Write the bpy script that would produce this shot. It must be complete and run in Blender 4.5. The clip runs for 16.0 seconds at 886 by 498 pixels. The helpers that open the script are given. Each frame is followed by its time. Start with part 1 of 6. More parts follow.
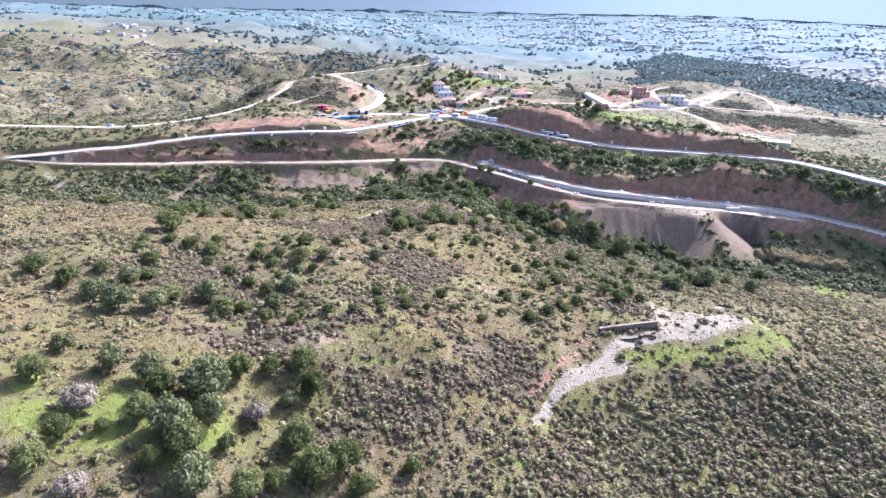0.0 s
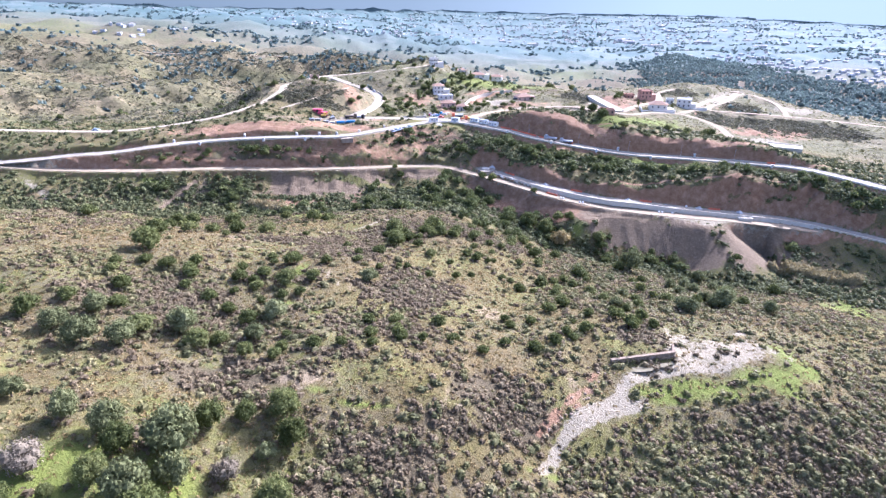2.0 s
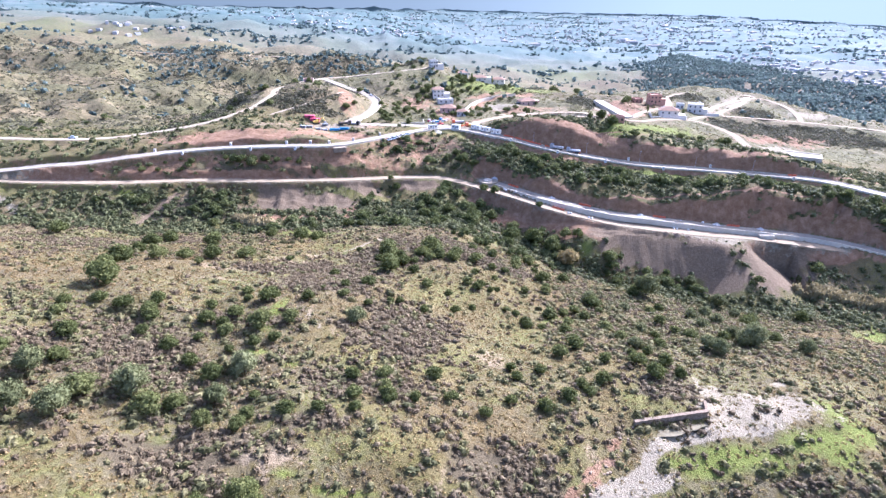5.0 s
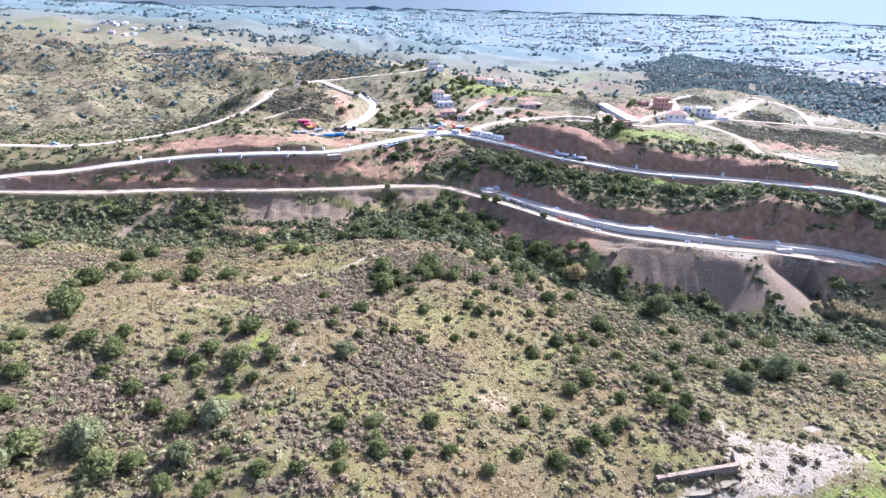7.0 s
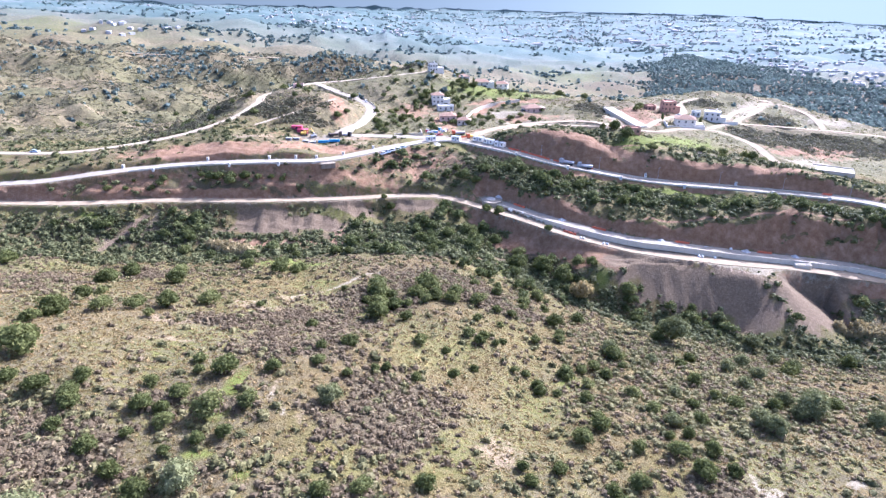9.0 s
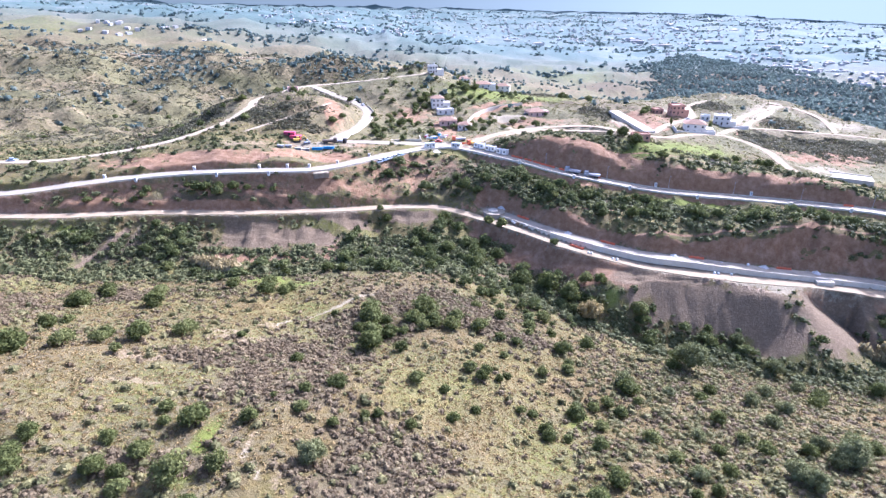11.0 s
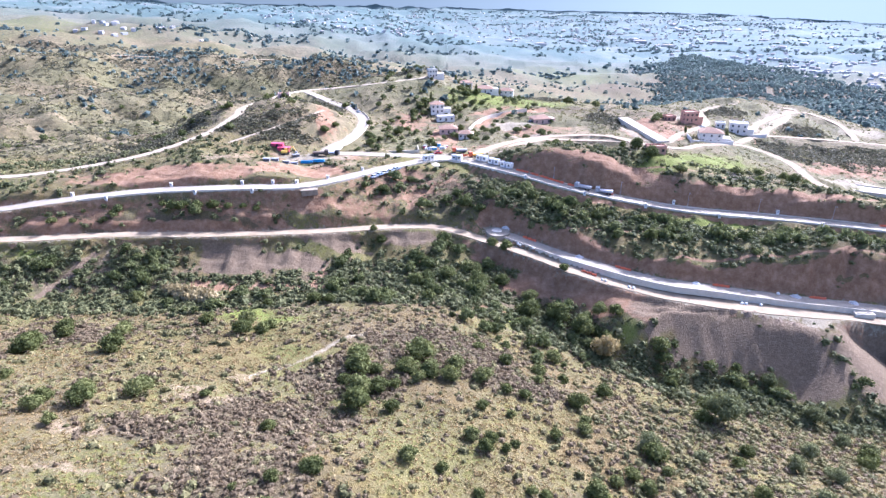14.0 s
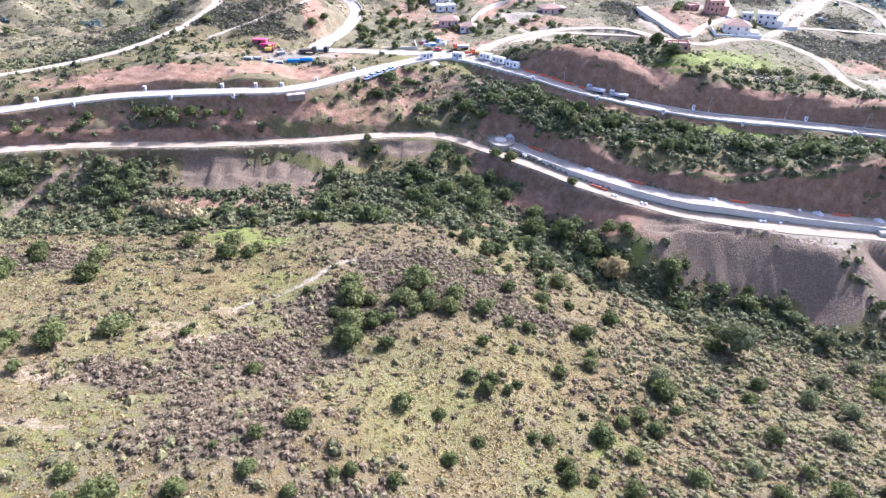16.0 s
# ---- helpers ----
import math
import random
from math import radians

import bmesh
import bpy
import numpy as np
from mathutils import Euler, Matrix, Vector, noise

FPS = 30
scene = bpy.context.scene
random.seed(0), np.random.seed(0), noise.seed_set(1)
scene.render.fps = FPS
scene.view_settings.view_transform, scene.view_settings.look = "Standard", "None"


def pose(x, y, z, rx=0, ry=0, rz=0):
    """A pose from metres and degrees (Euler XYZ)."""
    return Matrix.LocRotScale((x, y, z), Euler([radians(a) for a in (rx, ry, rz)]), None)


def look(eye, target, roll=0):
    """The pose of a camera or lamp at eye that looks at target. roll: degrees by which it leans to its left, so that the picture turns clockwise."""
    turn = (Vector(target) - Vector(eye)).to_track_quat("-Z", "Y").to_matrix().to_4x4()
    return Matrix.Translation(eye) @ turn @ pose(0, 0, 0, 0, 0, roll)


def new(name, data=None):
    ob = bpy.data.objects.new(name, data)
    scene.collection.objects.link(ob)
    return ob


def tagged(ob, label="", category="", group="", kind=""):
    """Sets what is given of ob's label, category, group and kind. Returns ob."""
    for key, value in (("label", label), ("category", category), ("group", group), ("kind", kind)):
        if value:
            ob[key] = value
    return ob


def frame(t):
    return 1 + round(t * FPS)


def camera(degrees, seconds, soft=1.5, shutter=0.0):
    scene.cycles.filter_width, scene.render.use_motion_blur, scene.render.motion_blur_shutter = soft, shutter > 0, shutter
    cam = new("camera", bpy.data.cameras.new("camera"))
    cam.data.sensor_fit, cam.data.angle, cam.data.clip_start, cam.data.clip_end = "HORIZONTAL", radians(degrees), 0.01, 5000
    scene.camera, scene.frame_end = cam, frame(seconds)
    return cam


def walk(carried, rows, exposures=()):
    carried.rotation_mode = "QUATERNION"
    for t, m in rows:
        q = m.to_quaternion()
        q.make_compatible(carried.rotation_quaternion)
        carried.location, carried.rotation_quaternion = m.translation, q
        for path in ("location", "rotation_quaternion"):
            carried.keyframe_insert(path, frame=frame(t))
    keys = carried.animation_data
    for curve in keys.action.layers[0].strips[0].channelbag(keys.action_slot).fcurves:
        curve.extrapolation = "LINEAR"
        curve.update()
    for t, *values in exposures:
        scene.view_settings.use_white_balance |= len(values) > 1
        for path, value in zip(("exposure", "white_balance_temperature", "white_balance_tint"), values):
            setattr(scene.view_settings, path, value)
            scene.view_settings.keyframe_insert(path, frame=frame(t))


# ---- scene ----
cam = camera(74.94, 16.0, 1.4)
PATH = [
    (0, pose(0.00, 0.00, 100.00, 66.300, -0.000, 0.000)),
    (0.5, pose(0.18, 3.71, 100.07, 66.285, -0.025, 0.021)),
    (1, pose(0.37, 7.42, 100.15, 66.271, -0.051, 0.041)),
    (1.5, pose(0.55, 11.14, 100.22, 66.256, -0.076, 0.062)),
    (2, pose(0.72, 14.87, 100.29, 66.241, -0.100, 0.084)),
    (2.5, pose(0.89, 18.60, 100.36, 66.225, -0.124, 0.106)),
    (3, pose(1.05, 22.35, 100.43, 66.210, -0.146, 0.128)),
    (3.5, pose(1.21, 26.12, 100.50, 66.195, -0.169, 0.150)),
    (4, pose(1.36, 29.90, 100.57, 66.180, -0.190, 0.171)),
    (6.5, pose(1.92, 49.33, 100.85, 66.118, -0.266, 0.265)),
    (7, pose(2.04, 53.31, 100.91, 66.104, -0.273, 0.281)),
    (7.5, pose(2.17, 57.30, 100.96, 66.090, -0.280, 0.296)),
    (8, pose(2.30, 61.31, 101.03, 66.077, -0.287, 0.310)),
    (8.5, pose(2.44, 65.31, 101.09, 66.064, -0.292, 0.323)),
    (9, pose(2.57, 69.33, 101.15, 66.051, -0.295, 0.336)),
    (11.5, pose(3.11, 89.66, 101.47, 65.965, -0.271, 0.414)),
    (12, pose(3.22, 93.74, 101.53, 65.953, -0.270, 0.435)),
    (12.5, pose(3.34, 97.81, 101.61, 65.944, -0.270, 0.457)),
    (13, pose(3.46, 101.89, 101.68, 65.939, -0.270, 0.479)),
    (13.5, pose(3.59, 105.95, 101.77, 65.938, -0.270, 0.502)),
    (14, pose(3.71, 110.00, 101.85, 65.937, -0.271, 0.527)),
    (14.5, pose(3.83, 113.99, 101.91, 65.984, -0.272, 0.552)),
    (14.8, pose(3.89, 116.34, 101.95, 65.950, -0.273, 0.568)),
    (15, pose(3.93, 117.91, 101.97, 65.314, -0.274, 0.579)),
    (15.2, pose(3.97, 119.47, 101.99, 63.420, -0.275, 0.590)),
    (15.5, pose(4.03, 121.80, 102.01, 60.302, -0.275, 0.606)),
    (16, pose(4.13, 125.68, 102.06, 55.529, -0.276, 0.633)),
]
walk(cam, PATH, [(0, 1.70, 5000, 25), (16, 1.70, 5000, 25)])

# ---- light ----
SUN_AZ, SUN_EL = 46.0, 35.0
world = bpy.data.worlds.new("world")
scene.world = world
world.use_nodes = True
wn = world.node_tree.nodes
sky = wn.new("ShaderNodeTexSky")
sky.sky_type = "NISHITA"
sky.sun_disc = False
sky.sun_elevation = radians(SUN_EL)
sky.sun_rotation = radians(SUN_AZ)
sky.air_density, sky.dust_density = 0.85, 4.0
world.node_tree.links.new(sky.outputs[0], wn["Background"].inputs[0])
wn["Background"].inputs[1].default_value = 0.15
sun_data = bpy.data.lights.new("sun", "SUN")
sun_data.energy, sun_data.angle, sun_data.color = 4.9, radians(0.6), (1.0, 0.96, 0.90)
sun = new("sun", sun_data)
sun.matrix_world = look((0, 0, 300), (-math.sin(radians(SUN_AZ)), -math.cos(radians(SUN_AZ)), 300 - math.tan(radians(SUN_EL))))

# ---- land ----
# Lines of the land, each point x, y, height.
SPUR_WEST = [(-150, 60, 44), (-75, 95, 34), (-97, 126, 34), (-95, 136, 35), (-88, 175, 31.5), (-99, 200, 25.5), (-112, 208, 24), (-165, 150, 44), (-170, 215, 27)]
SPUR_MIDDLE = [(-48, 88, 28.5), (-44, 103, 26.5), (-29, 110, 26.3), (-55, 139, 26.5), (-50, 155, 27), (-45, 174, 25.5), (-75, 212, 20.5), (-65, 217, 18.5), (-62, 246, 10)]
SPUR_CREST = [(-26, 94, 20.3), (-9, 95, 18.3), (5, 110, 20), (-4.6, 120, 25), (-12, 128, 25.5), (0, 153, 20), (-36, 162, 26), (-26, 185, 23.5), (-20, 193, 20.5), (-3, 197, 17.3), (-26, 208, 15), (-11, 213, 12.5), (-21, 226, 11), (-26, 250, 9), (10, 240, 8.5), (-20, 275, 5.5)]
EAST_SLOPE = [(23, 112, 11.5), (27, 117, 13.5), (47, 129, 13), (44, 139, 16), (58, 142, 14), (74, 143, 13), (86, 146, 13), (101, 150, 9.5), (79, 127, 11), (55, 115, 6.5), (110, 120, 4), (51, 164, 13), (54, 175, 10.5), (5, 191, 13), (12, 206, 11.5), (28, 195, 6.5), (38, 208, 3), (50, 193, 5), (81, 184, 5), (102, 189, 3), (25, 213, 6), (40, 228, 0.5), (56, 223, -2.5), (82, 247, -10), (96, 232, -11.5), (150, 190, -6), (140, 150, -2)]
GULLY = [(-330, 280, 10), (-240, 280, 8), (-190, 282, 6), (-153, 283, 4), (-137, 288, 1.5), (-89, 287, 0.5), (-46, 296, 0.5), (-6, 290, 1), (18, 298, -3), (37, 296, -9.5), (48, 286, -11.5), (64, 277, -14), (80, 268, -17), (105, 264, -19.5), (124, 256, -21), (138, 256, -22), (163, 255, -23), (215, 240, -27), (300, 225, -33)]
FAR_BANK = [(-60, 337, 18.6), (-130, 328, 20), (-30, 354, 18.5), (-165, 319, 19), (-30, 331, 5), (27, 327, -1), (36, 309, -7), (-124, 303, 6.4), (-97, 330, 19.5), (-63, 315, 4.6), (-90, 310, 4.5), (-9, 353, 14), (50, 312, -3), (77, 290, -7), (165, 286, -12), (230, 262, -18), (100, 330, 11), (150, 326, 11.6), (200, 316, 9.5)]
RIDGE = [(-148, 432, 29), (-168, 450, 21), (-150, 480, 29), (-185, 470, 14), (-145, 520, 29), (-175, 530, 16), (-165, 410, 21), (-300, 350, 27), (-145, 345, 27), (-110, 364, 32.5), (-81, 372, 30), (-60, 360, 25.6), (-130, 420, 33), (-106, 448, 40.5), (-62, 431, 33.5), (-70, 460, 37), (-79, 382, 29), (-49, 376, 26.5), (-117, 530, 35.5), (-52, 497, 24.5), (-85, 560, 33), (-8, 640, 33), (1, 605, 34), (34, 617, 22), (20, 520, 21), (60, 480, 20)]
CLIFF_TOP = [(32, 385.5, 28.6), (43, 380, 31), (54, 375.5, 33), (67, 369.5, 31), (75, 366.5, 29), (82, 362.5, 23.6), (96, 359.5, 21.4), (109, 360, 24), (119, 358.3, 22), (129, 355.8, 19.2), (140, 355, 19.4), (148, 354.4, 20.2), (160, 352, 19.8), (174, 348, 19.4), (187, 342.4, 17), (204, 335, 14.5)]
CUT_TOP = [(14, 352, 15.5), (23, 349.3, 17.2), (29, 347.4, 17.8), (36, 340.6, 13.2), (44, 334.4, 11), (53, 330.3, 12.6), (58, 325.6, 9.2), (68, 320, 7), (78, 315, 6.6), (89, 312, 7.8), (100, 310.4, 7), (111, 308.6, 4.8), (124, 310, 7.6), (135, 309.8, 8), (145, 311.3, 10.8), (153, 311.5, 11), (159, 312, 12), (167, 311, 11.3), (195, 305, 8.5), (228, 284, 4.5)]
SPOIL = [(74, 288, -2.4), (84, 292, -2.8), (100, 291, -3.4), (114, 289.5, -4.4), (127, 285, -5), (131, 281.5, -5.6), (140, 287, -5.6), (79, 278, -13.5), (90, 277, -14.5), (101, 276, -15), (115, 268.5, -17.5), (125, 263.5, -19), (108, 283, -9.6), (122, 273, -12), (136, 258, -20.5), (138, 270, -13.5), (143, 270, -15.5), (150, 272, -19), (152, 284, -12.5)]
EAST_HILL = [(97, 386, 32.5), (85, 400, 30), (130, 378, 24), (150, 380, 19.5), (108, 414, 26), (127, 482, 20), (113, 492, 22), (153, 454, 22), (181, 456, 18), (197, 434, 14), (198, 399, 9), (212, 392, 6), (246, 375, 1), (180, 366, 17), (84, 376, 30.5), (177, 531, 19), (233, 603, 12), (308, 616, 5), (304, 562, 3), (363, 542, -2), (300, 420, -4), (340, 340, -8)]
VALLEY_WEST = [(-236, 533, -2), (-200, 450, 10), (-260, 420, 14), (-170, 600, -4), (-120, 700, -12), (-330, 640, 12), (-420, 560, 20), (-430, 740, 20), (-620, 800, 25), (-480, 900, 22), (-360, 960, 12), (-300, 800, 4), (-200, 1000, 4), (-130, 900, 12), (-150, 760, -14), (-560, 680, 30), (-600, 450, 36)]
FAR_WEST = [(-980, 1250, 24), (-760, 1330, 10), (-640, 1480, 12), (-1150, 1700, 40), (-880, 1900, 26), (-500, 1950, 8), (-260, 2120, -14), (-1500, 2500, 60), (-800, 2500, 24), (-330, 2700, -12)]
BEYOND = [(120, 698, 6), (142, 669, -1), (110, 760, -14), (40, 800, -20), (310, 830, -30), (-40, 760, 8), (420, 700, -34), (200, 950, -46), (500, 1000, -60), (-560, 1200, -14), (-250, 1200, -34), (-60, 1150, -42), (60, 1150, -46), (-420, 1480, -30), (-240, 1720, -44), (300, 1700, -66), (900, 1500, -74), (0, 2600, -66), (1500, 2600, -80), (-1500, 3600, 5), (0, 3400, -50), (0, 4300, -12), (1500, 3400, -60), (1800, 4300, -24), (-1400, 1200, 40), (1300, 700, -60)]
NEAR_BACK = [(-120, -100, 30), (0, -100, 8), (120, -100, -20), (-60, 20, 22), (0, 40, 8), (60, 50, -6), (130, 60, -16), (300, 100, -45), (-300, 60, 50), (-300, 180, 40), (260, 170, -25)]
# Roads: centre lines, half widths.
LOWER_ROAD = [(-233, 309, 18), (-203, 308.5, 16), (-161, 310.5, 15), (-126, 318, 14), (-86, 323, 12.5), (-48, 331, 11), (-17, 340, 9.6), (1, 341, 8.8), (17, 334.6, 6.9), (40, 322.2, 4), (57, 311.2, 1.9), (83, 299.8, -0.8), (110, 294.6, -2.8), (134, 293, -4.6), (154, 293, -6.2), (190, 287, -9.2)]
LOWER_CONCRETE = [(22, 341, 8), (33, 335, 6.9), (55, 320.5, 4.3), (84, 306.5, 1.8), (102, 303.5, 0.5), (131, 301, -2.4), (158, 299, -4.6), (188, 294.5, -7.2), (223, 271, -10), (262, 240, -13.5)]
UPPER_ROAD = [(-238, 311, 18.6), (-216, 314, 20), (-195, 318, 21.5), (-178, 320.5, 22.2), (-151, 328, 24.5), (-119, 338, 25.5), (-82, 342, 26), (-55, 347.5, 25.6), (-24, 376, 25.3), (4, 393, 25), (36, 374.5, 23.8), (63, 360, 20.2), (105, 351, 14.8), (147, 346, 12.6), (183, 336.5, 12), (206, 327, 11), (236, 296, 8), (262, 262, 5)]
RIDGE_TRACK = [(-330, 362, 26), (-272, 355, 27), (-218, 349, 27.3), (-184, 348.5, 28), (-158, 359, 29.5), (-135, 374, 32), (-118, 401, 35.5), (-113, 430, 38.5), (-116, 456, 38.5), (-110, 515, 36), (-103, 545, 34.3), (-88, 560, 33.6), (-55, 570, 35.8), (-20, 590, 37.6), (-6, 612, 37.5)]
VILLA_ROAD = [(2, 396, 25.2), (-30, 398, 25.6), (-58, 402, 26), (-51, 431, 26), (-49, 465, 25.5), (-52, 492, 25), (-61, 509, 27), (-78, 524, 30), (-101, 545, 34)]
HILL_ROAD = [(12, 392, 25), (33, 425, 24.5), (62, 455, 22), (95, 452, 24), (112, 428, 25), (130, 420, 24.4), (150, 436, 22.5), (181, 452, 18), (197, 432, 14), (199, 405, 10), (214, 390, 6.5), (245, 374, 1), (300, 352, -6)]
EAST_LOOP = [(132, 444, 22), (150, 470, 21.5), (182, 512, 18.5), (206, 575, 16), (255, 612, 15), (308, 620, 8), (322, 590, 4.5), (318, 560, 1), (312, 545, 0)]
ZIG_ROAD = [(212, 506, 14.6), (236, 546, 11.5), (275, 590, 9.5), (304, 614, 8.4)]
ZIG_TWO = [(216, 498, 13.8), (236, 532, 10.4), (275, 579, 9), (306, 632, 8.6)]
PLOT_ROAD = [(181, 460, 18), (205, 490, 14.5), (233, 515, 9.6), (275, 526, 5), (330, 525, 0.5), (420, 505, -7)]
HILL_BACK = [(20, 412, 24.8), (45, 432, 23.4), (60, 446, 22.6), (78, 449, 21.8), (94, 444, 22.6), (107, 432, 24.8)]
FAR_ROAD = [(-760, 740, 30), (-620, 800, 26), (-480, 900, 23), (-360, 960, 13.5), (-200, 1000, 5.5), (-60, 1060, -20), (60, 1150, -44)]
HIGH_TRACK = [(-103, 390, 33.6), (-86, 415, 36), (-70, 455, 37)]
BENCH = [(50, 316.5, 2.7), (57, 312.5, 1.9), (83, 301.5, -0.8), (110, 296.3, -2.8), (134, 294.8, -4.6), (154, 294.6, -6.2), (188, 289, -9.1)]
ROADS = [(LOWER_ROAD, 2.5), (UPPER_ROAD, 3.5), (RIDGE_TRACK, 2.2), (VILLA_ROAD, 3.2), (HILL_ROAD, 2.6), (EAST_LOOP, 2.4), (LOWER_CONCRETE, 2.9), (ZIG_ROAD, 2.6), (ZIG_TWO, 2.4), (PLOT_ROAD, 2.4), (HILL_BACK, 2.2), (HIGH_TRACK, 0.9), (FAR_ROAD, 3.5), (BENCH, 4.0)]


def smooth_line(pts, step):
    """Catmull-Rom through the points, at even steps."""
    p = np.array(pts, float)
    p = np.vstack([2 * p[0] - p[1], p, 2 * p[-1] - p[-2]])
    out = []
    for i in range(1, len(p) - 2):
        a, b, c, d = p[i - 1:i + 3]
        n = max(2, int(np.linalg.norm(c - b) / step))
        for s in np.arange(n) / n:
            out.append(0.5 * (2 * b + (c - a) * s + (2 * a - 5 * b + 4 * c - d) * s ** 2 + (3 * b - a - 3 * c + d) * s ** 3))
    out.append(p[-2])
    return np.array(out)


ROAD_LINES = [(smooth_line(l, 2.0), w) for l, w in ROADS]
nodes = [np.array(l, float) for l in (CLIFF_TOP, CUT_TOP, SPOIL, FAR_WEST, SPUR_WEST, SPUR_MIDDLE, SPUR_CREST, EAST_SLOPE, FAR_BANK, RIDGE, EAST_HILL, VALLEY_WEST, BEYOND, NEAR_BACK)]


def foot_of(line, off, drop, x0):
    """Nodes for a road that is cut into the slope: its centre west of x0, the foot of its wall east of it."""
    p = smooth_line(line, 14.0)
    t = np.gradient(p[:, :2], axis=0)
    t /= np.linalg.norm(t, axis=1)[:, None]
    east = p[:, 0] > x0
    p[east, :2] += np.stack([t[:, 1], -t[:, 0]], 1)[east] * off
    p[east, 2] -= drop
    return p


nodes += [smooth_line(GULLY, 12.0)] + [foot_of(l, 6.5, 2.4, 14) if l is UPPER_ROAD else foot_of(l, 5.0, 2.6, 20) if l is LOWER_CONCRETE else smooth_line(l, 14.0) for l, _ in ROADS]
nodes = np.vstack(nodes)
SOFT = 7.0


def kernel(d2):
    return -np.sqrt(d2 + SOFT ** 2)


d2 = ((nodes[:, None, :2] - nodes[None, :, :2]) ** 2).sum(-1)
size = len(nodes)
system = np.zeros((size + 3, size + 3))
system[:size, :size] = kernel(d2) + np.eye(size) * 0.8
system[:size, size] = 1
system[:size, size + 1:] = nodes[:, :2] / 100
system[size:, :size] = system[:size, size:].T
weights = np.linalg.solve(system, np.concatenate([nodes[:, 2], np.zeros(3)]))


def waves(x, y, seed, octaves=4):
    """Cheap smooth noise about 0, one unit of x or y is the largest wave."""
    r = np.random.RandomState(seed)
    out, amp, f = np.zeros_like(x, dtype=float), 1.0, 1.0
    for _ in range(octaves):
        for _ in range(3):
            a, ph = r.uniform(0, 2 * np.pi), r.uniform(0, 2 * np.pi, 2)
            u = (x * np.cos(a) + y * np.sin(a)) * f * 2 * np.pi
            v = (-x * np.sin(a) + y * np.cos(a)) * f * 2 * np.pi
            out += amp * np.sin(u + ph[0] + 1.3 * np.sin(0.7 * v + ph[1])) / 3
        amp, f = amp * 0.5, f * 2.1
    return out


def road_near(x, y):
    """Distance to the nearest road's edge, that road's height, and its number."""
    best = np.full(x.shape, 1e9)
    height = np.zeros(x.shape)
    which = np.full(x.shape, -1)
    for k, (line, half) in enumerate(ROAD_LINES):
        near = (x > line[:, 0].min() - 30) & (x < line[:, 0].max() + 30) & (y > line[:, 1].min() - 30) & (y < line[:, 1].max() + 30)
        ids = np.nonzero(near)[0]
        a, b = line[:-1], line[1:]
        ab = b - a
        for s in range(0, len(ids), 20000):
            j = ids[s:s + 20000]
            d_best = np.full(len(j), 1e9)
            z_best = np.zeros(len(j))
            for m in range(len(a)):
                px, py = x[j] - a[m, 0], y[j] - a[m, 1]
                t = np.clip((px * ab[m, 0] + py * ab[m, 1]) / (ab[m, 0] ** 2 + ab[m, 1] ** 2 + 1e-9), 0, 1)
                d = (px - t * ab[m, 0]) ** 2 + (py - t * ab[m, 1]) ** 2
                hit = d < d_best
                d_best[hit] = d[hit]
                z_best[hit] = (a[m, 2] + t * ab[m, 2])[hit]
            d_best = np.sqrt(d_best) - half
            hit = d_best < best[j]
            jj = j[hit]
            best[jj], height[jj], which[jj] = d_best[hit], z_best[hit], k
    return best, height, which


